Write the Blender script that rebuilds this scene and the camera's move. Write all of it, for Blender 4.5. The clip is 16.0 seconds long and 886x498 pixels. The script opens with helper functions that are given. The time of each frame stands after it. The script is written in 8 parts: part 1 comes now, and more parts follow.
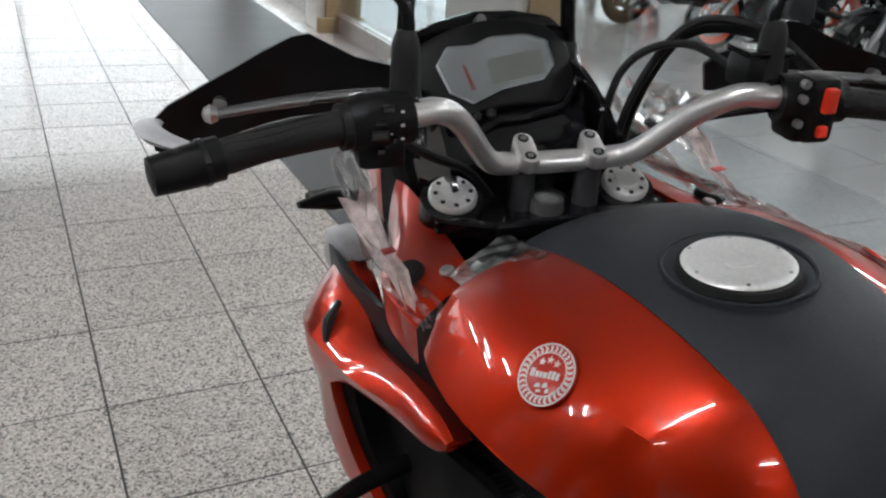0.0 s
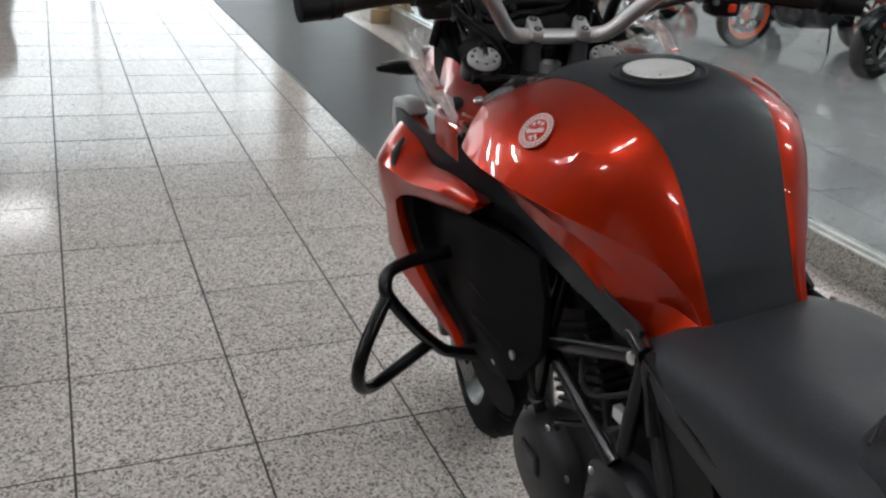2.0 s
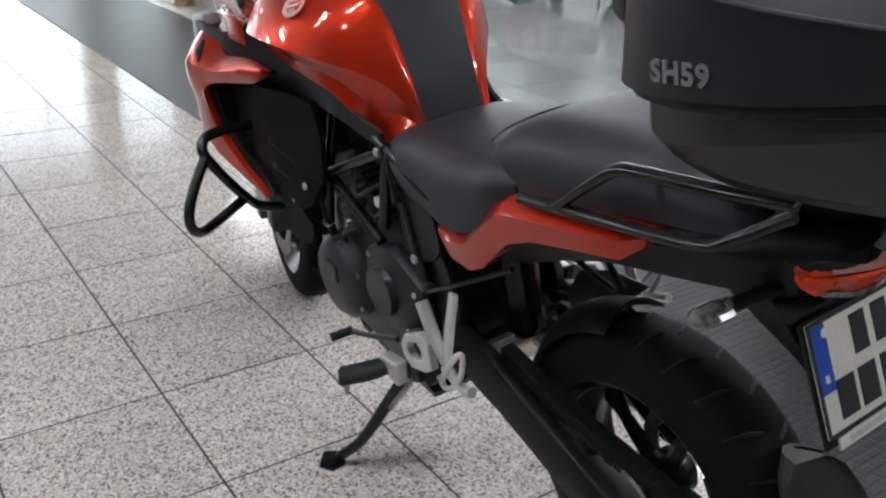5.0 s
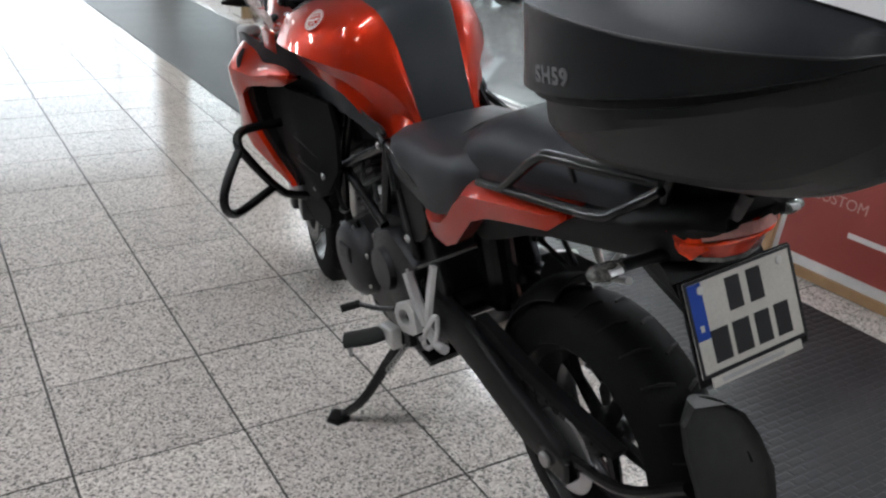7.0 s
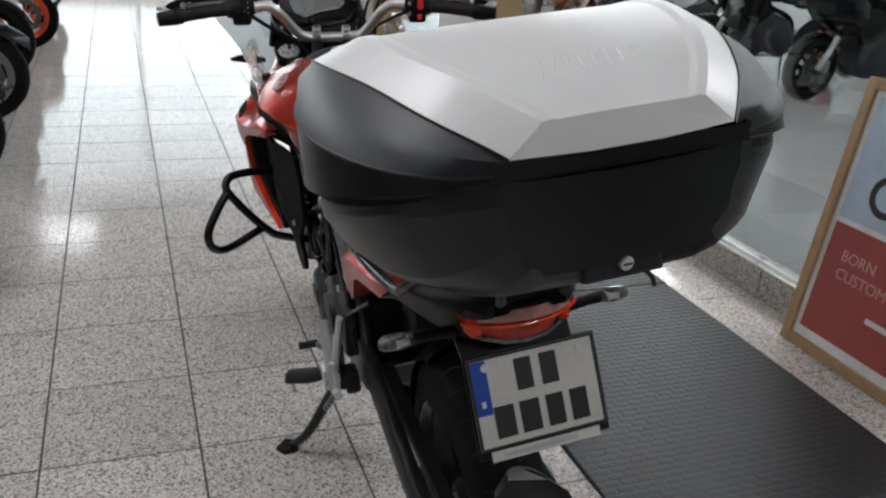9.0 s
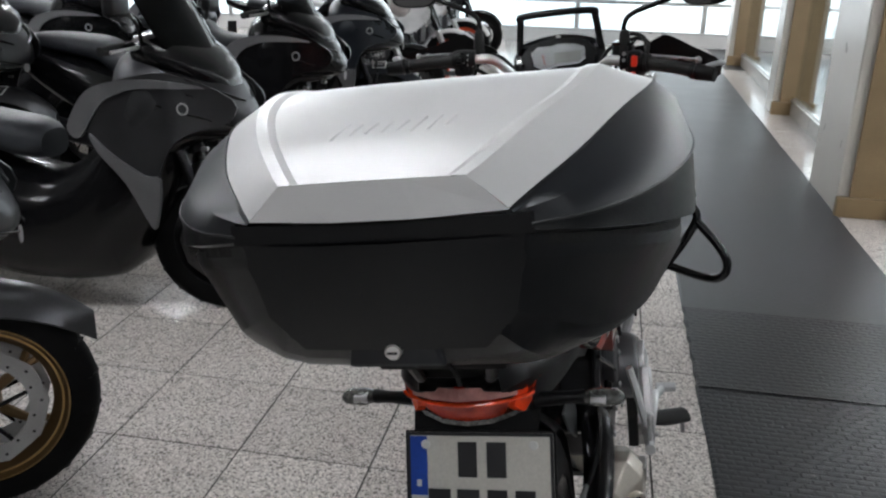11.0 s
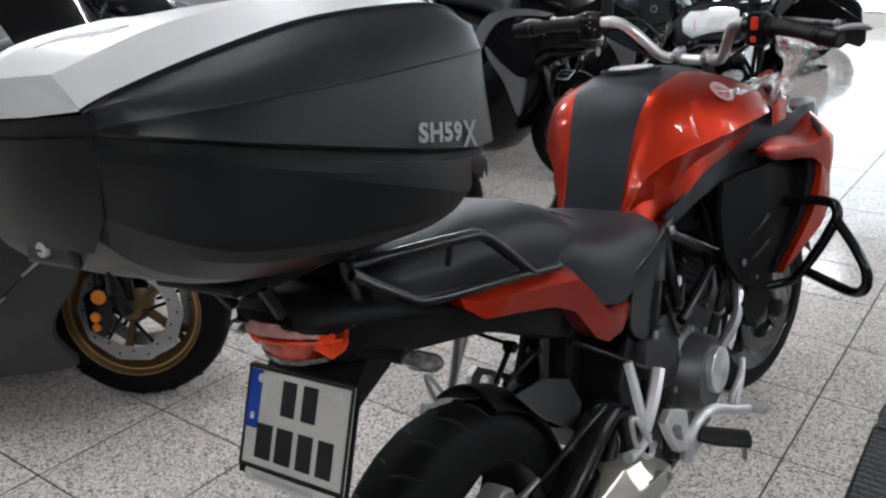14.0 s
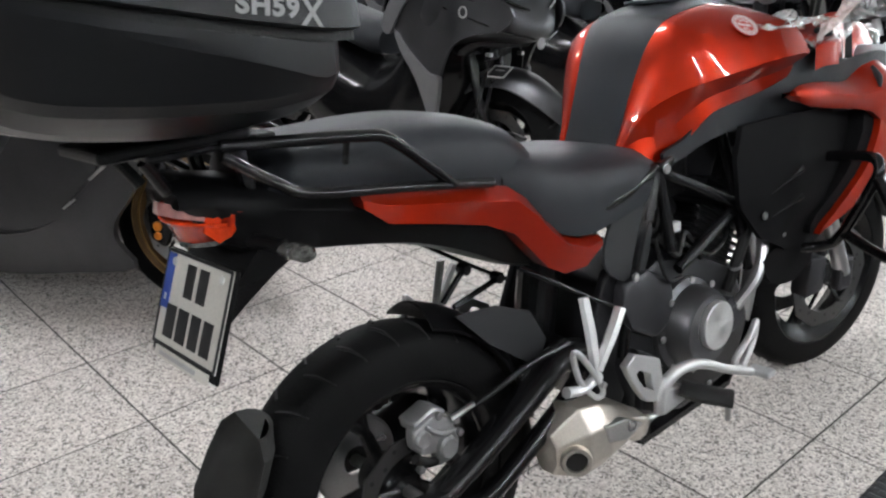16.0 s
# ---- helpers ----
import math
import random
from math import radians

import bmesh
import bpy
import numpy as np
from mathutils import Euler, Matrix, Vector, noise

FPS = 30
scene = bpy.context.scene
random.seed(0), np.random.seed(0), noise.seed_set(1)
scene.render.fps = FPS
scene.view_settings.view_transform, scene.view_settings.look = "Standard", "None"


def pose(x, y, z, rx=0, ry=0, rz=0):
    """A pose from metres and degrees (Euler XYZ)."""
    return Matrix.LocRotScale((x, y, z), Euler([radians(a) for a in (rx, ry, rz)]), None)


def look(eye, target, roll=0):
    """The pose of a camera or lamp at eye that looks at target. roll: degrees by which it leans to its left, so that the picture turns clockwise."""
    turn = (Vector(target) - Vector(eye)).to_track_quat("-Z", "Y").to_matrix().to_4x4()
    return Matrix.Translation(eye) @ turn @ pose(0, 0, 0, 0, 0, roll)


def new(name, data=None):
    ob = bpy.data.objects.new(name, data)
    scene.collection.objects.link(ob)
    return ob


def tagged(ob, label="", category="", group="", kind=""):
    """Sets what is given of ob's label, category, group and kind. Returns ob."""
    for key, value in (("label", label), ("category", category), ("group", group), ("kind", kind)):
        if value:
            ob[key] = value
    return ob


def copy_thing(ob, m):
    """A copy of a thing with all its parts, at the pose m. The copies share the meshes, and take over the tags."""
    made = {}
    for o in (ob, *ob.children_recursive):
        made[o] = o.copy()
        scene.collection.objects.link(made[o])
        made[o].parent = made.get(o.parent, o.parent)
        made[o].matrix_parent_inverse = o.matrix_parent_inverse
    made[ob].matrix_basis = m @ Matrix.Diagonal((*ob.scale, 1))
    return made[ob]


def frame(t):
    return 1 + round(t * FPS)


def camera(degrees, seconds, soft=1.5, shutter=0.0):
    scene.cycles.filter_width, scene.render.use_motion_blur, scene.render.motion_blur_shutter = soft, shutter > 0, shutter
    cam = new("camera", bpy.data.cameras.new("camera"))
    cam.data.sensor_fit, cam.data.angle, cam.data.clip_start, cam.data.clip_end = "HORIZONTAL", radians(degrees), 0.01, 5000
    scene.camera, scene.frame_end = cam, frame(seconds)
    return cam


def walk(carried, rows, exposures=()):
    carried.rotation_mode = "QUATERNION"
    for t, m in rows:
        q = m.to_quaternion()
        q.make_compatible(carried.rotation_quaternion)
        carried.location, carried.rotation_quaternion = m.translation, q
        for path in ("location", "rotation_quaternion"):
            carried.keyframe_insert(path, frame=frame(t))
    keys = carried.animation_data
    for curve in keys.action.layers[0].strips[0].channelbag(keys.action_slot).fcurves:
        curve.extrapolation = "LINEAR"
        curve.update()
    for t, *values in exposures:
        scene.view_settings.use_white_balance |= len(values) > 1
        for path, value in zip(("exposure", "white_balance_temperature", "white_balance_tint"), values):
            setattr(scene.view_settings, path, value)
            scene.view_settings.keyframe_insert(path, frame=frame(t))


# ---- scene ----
cam = camera(54.2, 16.0, 2.3)
PATH = [
    (0, (-0.708, 0.328, 1.432), (0.151, 1.93, 0.597), 5.2),
    (0.5, (-0.753, 0.155, 1.415), (0.037, 1.8, 0.597), 5.7),
    (1, (-0.796, 0.023, 1.406), (-0.066, 1.69, 0.576), 5.1),
    (1.5, (-0.849, -0.078, 1.383), (-0.119, 1.599, 0.574), 5.3),
    (2, (-0.935, -0.197, 1.366), (-0.16, 1.455, 0.547), 5.3),
    (2.5, (-0.939, -0.288, 1.367), (-0.175, 1.352, 0.515), 2.8),
    (3, (-0.928, -0.411, 1.357), (-0.216, 1.254, 0.507), 2.9),
    (3.5, (-0.958, -0.559, 1.334), (-0.326, 1.143, 0.494), 3.0),
    (4, (-1.014, -0.637, 1.318), (-0.397, 1.063, 0.465), 2.5),
    (4.5, (-1.101, -0.694, 1.302), (-0.242, 0.902, 0.457), 2.7),
    (5, (-1.125, -0.796, 1.301), (-0.036, 0.671, 0.486), 3.0),
    (5.2, (-1.153, -0.824, 1.309), (-0.049, 0.631, 0.494), 2.5),
    (7.3, (-1.146, -1.152, 1.375), (-0.188, 0.415, 0.584), 2.9),
    (7.5, (-1.127, -1.171, 1.414), (-0.175, 0.398, 0.619), 2.4),
    (8, (-0.98, -1.307, 1.435), (-0.192, 0.355, 0.65), 3.3),
    (8.5, (-0.842, -1.422, 1.466), (-0.162, 0.291, 0.688), 3.4),
    (9, (-0.697, -1.435, 1.484), (-0.033, 0.301, 0.744), 3.8),
    (9.5, (-0.532, -1.44, 1.511), (0.004, 0.344, 0.782), 4.2),
    (10, (-0.312, -1.473, 1.522), (-0.189, 0.406, 0.847), 0.9),
    (12.3, (0.385, -1.363, 1.52), (-0.199, 0.407, 0.796), 2.0),
    (12.5, (0.449, -1.361, 1.504), (-0.197, 0.387, 0.778), 1.1),
    (13, (0.573, -1.331, 1.498), (-0.169, 0.375, 0.763), 1.8),
    (13.5, (0.652, -1.216, 1.468), (-0.276, 0.393, 0.728), 0.2),
    (14, (0.709, -1.104, 1.443), (-0.379, 0.416, 0.733), -0.5),
    (14.5, (0.807, -1.011, 1.422), (-0.47, 0.362, 0.727), -1.3),
    (15, (0.943, -0.93, 1.411), (-0.434, 0.322, 0.679), -0.7),
    (15.5, (0.979, -0.895, 1.382), (-0.38, 0.368, 0.635), 0.4),
    (16, (1.02, -0.859, 1.346), (-0.339, 0.387, 0.57), 0.1),
]
walk(cam, [(t, look(eye, target, roll)) for t, eye, target, roll in PATH],
     [(0, 0.14, 6500, 10), (1, 0.05, 6500, 10), (2, 0.04, 6500, 10), (4, 0.02, 6480, 10), (4.5, 0.12, 6420, 10), (5, 0.48, 6350, 10), (7.5, 0.18, 6350, 10), (8.5, 0.0, 6450, 10), (9.3, -0.05, 6400, 10), (10, -0.1, 6350, 10),
      (12.5, 0.22, 6350, 10), (13.5, 0.28, 6250, 10), (14.5, 0.55, 6350, 10), (15.5, 0.85, 6400, 10), (16, 0.78, 6400, 10)])

# ---------- world and large lights ----------
world = bpy.data.worlds.new("world")
world.use_nodes = True
scene.world = world
world.node_tree.nodes["Background"].inputs[0].default_value = (0.75, 0.85, 1.0, 1)
world.node_tree.nodes["Background"].inputs[1].default_value = 0.4
scene.view_settings.exposure = 0.0


def area(name, m, sx, sy, watts, colour=(1, 1, 1)):
    d = bpy.data.lights.new(name, "AREA")
    d.shape, d.size, d.size_y, d.energy, d.color = "RECTANGLE", sx, sy, watts, colour
    ob = new(name, d)
    ob.matrix_world = m
    return ob


# daylight in the opening of the far shop window
area("window_light", look((1.0, 12.15, 1.7), (0.6, 0.0, 0.4)), 11.0, 2.6, 80, (0.93, 0.97, 1.0))

# ---------- materials ----------


def rgb(r, g, b):
    return (r, g, b, 1)


class Mat:
    """A procedural node material: a base colour varied at two scales, roughness, relief."""

    def __init__(self, name, colour, rough=0.5, metal=0.0, vary=0.12, scale=8.0, fine=0.06, fine_scale=220.0,
                 bump=0.0, bump_scale=300.0, coat=0.0, spec=0.5, rough_vary=0.08, ior=1.5):
        self.m = bpy.data.materials.new(name)
        self.m.use_nodes = True
        nt = self.m.node_tree
        self.nt = nt
        b = nt.nodes["Principled BSDF"]
        self.b = b
        b.inputs["Roughness"].default_value = rough
        b.inputs["Metallic"].default_value = metal
        b.inputs["Specular IOR Level"].default_value = spec
        b.inputs["Coat Weight"].default_value = coat
        b.inputs["Coat Roughness"].default_value = 0.04
        b.inputs["IOR"].default_value = ior
        tc = self.node("ShaderNodeTexCoord")
        self.tc = tc
        big = self.noise(scale, 3)
        small = self.noise(fine_scale, 2)
        self.big, self.small = big, small
        mix1 = self.mul_colour(colour, big, vary)
        mix2 = self.mul_socket(mix1, small, fine)
        nt.links.new(mix2, b.inputs["Base Color"])
        self.colour_out = mix2
        if rough_vary:
            mr = self.node("ShaderNodeMapRange")
            mr.inputs["To Min"].default_value = max(0.0, rough - rough_vary)
            mr.inputs["To Max"].default_value = min(1.0, rough + rough_vary)
            nt.links.new(big.outputs["Fac"], mr.inputs["Value"])
            nt.links.new(mr.outputs[0], b.inputs["Roughness"])
        if bump:
            self.relief(self.noise(bump_scale, 2).outputs["Fac"], bump)

    def node(self, kind):
        return self.nt.nodes.new(kind)

    def noise(self, scale, detail):
        n = self.node("ShaderNodeTexNoise")
        n.inputs["Scale"].default_value = scale
        n.inputs["Detail"].default_value = detail
        self.nt.links.new(self.tc.outputs["Object"], n.inputs["Vector"])
        return n

    def mul_colour(self, colour, n, amount):
        mr = self.node("ShaderNodeMapRange")
        mr.inputs["From Min"].default_value, mr.inputs["From Max"].default_value = 0.3, 0.7
        mr.inputs["To Min"].default_value, mr.inputs["To Max"].default_value = 1 - amount, 1 + amount
        self.nt.links.new(n.outputs["Fac"], mr.inputs["Value"])
        vm = self.node("ShaderNodeVectorMath")
        vm.operation = "SCALE"
        vm.inputs[0].default_value = colour[:3]
        self.nt.links.new(mr.outputs[0], vm.inputs["Scale"])
        return vm.outputs[0]

    def mul_socket(self, sock, n, amount):
        mr = self.node("ShaderNodeMapRange")
        mr.inputs["From Min"].default_value, mr.inputs["From Max"].default_value = 0.3, 0.7
        mr.inputs["To Min"].default_value, mr.inputs["To Max"].default_value = 1 - amount, 1 + amount
        self.nt.links.new(n.outputs["Fac"], mr.inputs["Value"])
        vm = self.node("ShaderNodeVectorMath")
        vm.operation = "SCALE"
        self.nt.links.new(sock, vm.inputs[0])
        self.nt.links.new(mr.outputs[0], vm.inputs["Scale"])
        return vm.outputs[0]

    def relief(self, sock, strength, distance=0.002):
        bp = self.node("ShaderNodeBump")
        bp.inputs["Strength"].default_value = strength
        bp.inputs["Distance"].default_value = distance
        self.nt.links.new(sock, bp.inputs["Height"])
        self.nt.links.new(bp.outputs[0], self.b.inputs["Normal"])
        return bp


def plain(name, colour, rough=0.5, metal=0.0, **k):
    return Mat(name, colour, rough, metal, **k).m


red_paint = plain("red_paint", rgb(0.40, 0.020, 0.0035), 0.42, 0.70, vary=0.05, coat=0.85, spec=0.05, fine=0.08, fine_scale=1600, rough_vary=0.03)
red_paint.node_tree.nodes["Principled BSDF"].inputs["Coat Roughness"].default_value = 0.012
red_plain = plain("red_moulded", rgb(0.42, 0.015, 0.005), 0.3, 0.0, coat=0.5)
black_plastic = plain("black_plastic", rgb(0.0062, 0.0062, 0.0067), 0.38, bump=0.2, bump_scale=900, vary=0.2, spec=0.14)
black_matt = plain("black_matt", rgb(0.0075, 0.0075, 0.008), 0.55, bump=0.2, bump_scale=900, vary=0.25, spec=0.05)
black_gloss = plain("black_gloss", rgb(0.005, 0.005, 0.006), 0.12, coat=0.5, vary=0.1, spec=0.4)
black_metal = plain("black_metal", rgb(0.0065, 0.0065, 0.007), 0.24, 0.0, spec=0.35)
grey_plastic = plain("grey_plastic", rgb(0.014, 0.016, 0.019), 0.45, bump=0.2, bump_scale=900, spec=0.35)
tank_rubber = plain("tank_rubber", rgb(0.023, 0.0255, 0.030), 0.42, bump=0.3, bump_scale=700, vary=0.1, spec=0.2)
seat_vinyl = plain("seat_vinyl", rgb(0.022, 0.024, 0.028), 0.48, bump=0.35, bump_scale=420, vary=0.1, spec=0.25)
rubber = plain("rubber", rgb(0.008, 0.008, 0.008), 0.6, bump=0.4, bump_scale=260, vary=0.25, spec=0.3)
tyre_rubber = plain("tyre_rubber", rgb(0.0068, 0.0068, 0.007), 0.55, bump=0.35, bump_scale=240, vary=0.3, spec=0.05)
silver_tube = plain("satin_aluminium", rgb(0.76, 0.75, 0.74), 0.32, 0.75, fine=0.06)
cast_silver = plain("cast_aluminium", rgb(0.62, 0.62, 0.62), 0.34, 0.6, bump=0.3, bump_scale=500)
engine_grey = plain("engine_casting", rgb(0.055, 0.055, 0.06), 0.4, 0.5, bump=0.4, bump_scale=350, spec=0.3)
engine_dark = plain("engine_dark", rgb(0.014, 0.014, 0.016), 0.38, 0.3, bump=0.4, bump_scale=300, spec=0.4)
engine_mid = plain("engine_mid", rgb(0.036, 0.036, 0.039), 0.4, 0.4, bump=0.4, bump_scale=350, spec=0.35)
steel = plain("steel", rgb(0.5, 0.5, 0.5), 0.3, 0.95)
brushed = plain("brushed_steel", rgb(0.72, 0.71, 0.69), 0.3, 0.95, bump=0.15, bump_scale=700)
exhaust_steel = plain("exhaust_steel", rgb(0.66, 0.61, 0.54), 0.34, 0.75, vary=0.12)
disc_steel = plain("disc_steel", rgb(0.11, 0.11, 0.11), 0.36, 0.9, fine=0.1)
caliper_grey = plain("caliper_casting", rgb(0.34, 0.34, 0.34), 0.36, 0.6, bump=0.35, bump_scale=450)
cover_plastic = plain("cover_plastic", rgb(0.035, 0.036, 0.038), 0.42, bump=0.2, bump_scale=900, spec=0.35)
flap_grey = plain("flap_grey_plastic", rgb(0.020, 0.020, 0.019), 0.5, bump=0.4, bump_scale=700, vary=0.25, scale=30, spec=0.35)


def turned(name, colour, rough, aniso):
    """Bright metal with the fine circular marks of a lathe about its x axis."""
    k = Mat(name, colour, rough, 0.95, vary=0.05, fine=0.08, fine_scale=300)
    tg = k.node("ShaderNodeTangent")
    tg.direction_type, tg.axis = "RADIAL", "X"
    k.nt.links.new(tg.outputs[0], k.b.inputs["Tangent"])
    k.b.inputs["Anisotropic"].default_value = aniso
    return k.m


lever_silver = plain("lever_silver", rgb(0.16, 0.16, 0.165), 0.28, 0.7)
bracket_grey = plain("bracket_grey", rgb(0.33, 0.33, 0.34), 0.4, bump=0.2, bump_scale=800)
turned_cap = turned("turned_aluminium", rgb(0.82, 0.82, 0.82), 0.42, 0.6)
bore_dark = plain("bore_dark", rgb(0.012, 0.011, 0.01), 0.8)
lid_silver = plain("lid_silver", rgb(0.78, 0.78, 0.78), 0.36, 0.0, vary=0.03, fine=0.03, fine_scale=1200, coat=0.4)
lid_silver.node_tree.nodes["Principled BSDF"].inputs["Coat Roughness"].default_value = 0.3
case_black = plain("case_black", rgb(0.0065, 0.007, 0.0082), 0.32, bump=0.25, bump_scale=650, vary=0.12, spec=0.34)
case_grey = plain("case_grey", rgb(0.016, 0.0175, 0.021), 0.40, bump=0.15, bump_scale=800, vary=0.08, spec=0.34)
mark_white = plain("mark_white", rgb(0.62, 0.62, 0.6), 0.5)
cover_grey = plain("cover_grey", rgb(0.11, 0.11, 0.115), 0.34, 0.7, bump=0.3, bump_scale=400)
letter_grey = plain("letter_grey", rgb(0.26, 0.26, 0.26), 0.45)
cap_pale = plain("cap_pale", rgb(0.82, 0.82, 0.81), 0.36, 0.45, vary=0.04, bump=0.1, bump_scale=900)
mark_black = plain("mark_black", rgb(0.01, 0.01, 0.012), 0.5)
mark_grey = plain("mark_grey", rgb(0.45, 0.45, 0.45), 0.5)
plate_white = plain("plate_white", rgb(0.62, 0.6, 0.55), 0.35, vary=0.05)
plate_blue = plain("plate_blue", rgb(0.012, 0.06, 0.36), 0.35)
lens_rose = plain("lens_rose", rgb(0.42, 0.20, 0.18), 0.16, coat=0.5, vary=0.3, scale=40)
lens_deep = plain("lens_deep_red", rgb(0.34, 0.022, 0.006), 0.16, coat=0.2, vary=0.6, scale=30, spec=0.35)
lens_red = plain("lens_red", rgb(0.62, 0.045, 0.008), 0.18, coat=0.0, vary=0.55, scale=26, spec=0.3)
lens_pale = plain("lens_pale", rgb(0.55, 0.5, 0.47), 0.15, coat=0.6, vary=0.2, scale=60)
lens_smoke = plain("lens_smoke", rgb(0.075, 0.075, 0.07), 0.1, coat=0.8, vary=0.6, scale=150)
switch_red = plain("switch_red", rgb(0.72, 0.035, 0.01), 0.4)
gold = plain("gold_anodised", rgb(0.42, 0.27, 0.11), 0.36, 0.8, vary=0.08)
gold_dark = plain("gold_dark", rgb(0.16, 0.10, 0.045), 0.4, 0.7, vary=0.1)
orange_cap = plain("orange_caliper", rgb(0.75, 0.24, 0.03), 0.35, 0.3)
scooter_black = plain("scooter_black", rgb(0.005, 0.005, 0.0055), 0.2, coat=0.12, vary=0.2, spec=0.2)
scooter_matt = plain("scooter_matt_grey", rgb(0.075, 0.076, 0.08), 0.36, 0.85, vary=0.1, spec=0.22)
strip_grey = plain("strip_grey", rgb(0.16, 0.16, 0.165), 0.4, 0.5)
scooter_blue = plain("scooter_blue_grey", rgb(0.010, 0.013, 0.018), 0.3, 0.2, coat=0.15)
bike_white = plain("bike_white", rgb(0.7, 0.7, 0.7), 0.3, coat=0.4)
bike_orange = plain("rim_orange", rgb(0.6, 0.07, 0.015), 0.4, coat=0.2)
wood_frame = plain("poster_wood", rgb(0.36, 0.22, 0.11), 0.5, vary=0.15, scale=14)
poster_red = plain("poster_red", rgb(0.33, 0.07, 0.06), 0.35, vary=0.05)
poster_print = plain("poster_print", rgb(0.52, 0.32, 0.30), 0.4)
poster_pale = plain("poster_pale", rgb(0.42, 0.5, 0.6), 0.35, vary=0.08)
poster_white = plain("poster_white", rgb(0.7, 0.7, 0.7), 0.4)
# two dark tones for unseen walls, chosen to weaken their bounce light
wall_dark = plain("unseen_wall_dark", rgb(0.05, 0.048, 0.046), 0.6, vary=0.1, scale=2)
wall_grey = plain("wall_grey", rgb(0.13, 0.13, 0.135), 0.65, vary=0.06, scale=2)
wall_white = plain("wall_white", rgb(0.74, 0.73, 0.71), 0.7, vary=0.04, scale=2, bump=0.1, bump_scale=120)
ceiling_white = plain("ceiling_white", rgb(0.50, 0.50, 0.49), 0.8, vary=0.03, scale=2)
pier_tan = plain("pier_tan", rgb(0.26, 0.18, 0.095), 0.45, vary=0.1, scale=5)
pier_white = plain("pier_white", rgb(0.62, 0.585, 0.53), 0.3, vary=0.05, scale=3)
alu_trim = plain("aluminium_trim", rgb(0.66, 0.66, 0.65), 0.3, 0.9)
grout = plain("grout", rgb(0.05, 0.045, 0.04), 0.6, vary=0.2, scale=20)


def granite(name, base, dark, light, rough, spec=0.5):
    """Speckled polished granite; each piece takes its own patch of stone."""
    k = Mat(name, base, rough, vary=0.05, scale=3.0, fine=0.0, rough_vary=0.03, spec=spec)
    nt = k.nt
    info = k.node("ShaderNodeObjectInfo")
    off = k.node("ShaderNodeVectorMath")
    off.operation = "MULTIPLY_ADD"
    comb = k.node("ShaderNodeCombineXYZ")
    nt.links.new(info.outputs["Random"], comb.inputs[0])
    nt.links.new(info.outputs["Random"], comb.inputs[1])
    nt.links.new(comb.outputs[0], off.inputs[0])
    off.inputs[1].default_value = (37.0, 91.0, 0.0)
    nt.links.new(k.tc.outputs["Object"], off.inputs[2])

    def grains(scale, lo, hi):
        """Crystal grains: each cell is in or out by its own chance."""
        warp = k.node("ShaderNodeTexNoise")
        warp.inputs["Scale"].default_value = scale * 1.7
        nt.links.new(off.outputs[0], warp.inputs["Vector"])
        bend = k.node("ShaderNodeVectorMath")
        bend.operation = "MULTIPLY_ADD"
        nt.links.new(warp.outputs["Color"], bend.inputs[0])
        bend.inputs[1].default_value = (0.55 / scale,) * 3
        nt.links.new(off.outputs[0], bend.inputs[2])
        v = k.node("ShaderNodeTexVoronoi")
        v.inputs["Scale"].default_value = scale
        nt.links.new(bend.outputs[0], v.inputs["Vector"])
        sep = k.node("ShaderNodeSeparateColor")
        nt.links.new(v.outputs["Color"], sep.inputs[0])
        r = k.node("ShaderNodeMapRange")
        r.inputs["From Min"].default_value, r.inputs["From Max"].default_value = lo, hi
        nt.links.new(sep.outputs[0], r.inputs["Value"])
        return r.outputs[0]

    def blend(fac, a, colour):
        m = k.node("ShaderNodeMix")
        m.data_type = "RGBA"
        nt.links.new(fac, m.inputs["Factor"])
        nt.links.new(a, m.inputs["A"])
        m.inputs["B"].default_value = colour
        return m.outputs["Result"]

    c = blend(grains(150, 0.35, 0.75), k.colour_out, light)
    c = blend(grains(210, 0.72, 0.80), c, rgb(base[0] * 0.68, base[1] * 0.67, base[2] * 0.66))
    c = blend(grains(165, 0.82, 0.88), c, dark)
    tint = k.node("ShaderNodeMapRange")
    tint.inputs["To Min"].default_value, tint.inputs["To Max"].default_value = 0.93, 1.07
    nt.links.new(info.outputs["Random"], tint.inputs["Value"])
    vm = k.node("ShaderNodeVectorMath")
    vm.operation = "SCALE"
    nt.links.new(c, vm.inputs[0])
    nt.links.new(tint.outputs[0], vm.inputs["Scale"])
    nt.links.new(vm.outputs[0], k.b.inputs["Base Color"])
    return k.m


floor_granite = granite("floor_granite", rgb(0.635, 0.588, 0.552), rgb(0.23, 0.214, 0.198), rgb(0.83, 0.785, 0.74), 0.12, 0.29)
kerb_granite = granite("kerb_granite", rgb(0.36, 0.34, 0.305), rgb(0.08, 0.07, 0.06), rgb(0.5, 0.47, 0.42), 0.3)
far_floor = granite("showroom_floor", rgb(0.28, 0.28, 0.29), rgb(0.17, 0.17, 0.17), rgb(0.34, 0.34, 0.345), 0.09, 0.65)


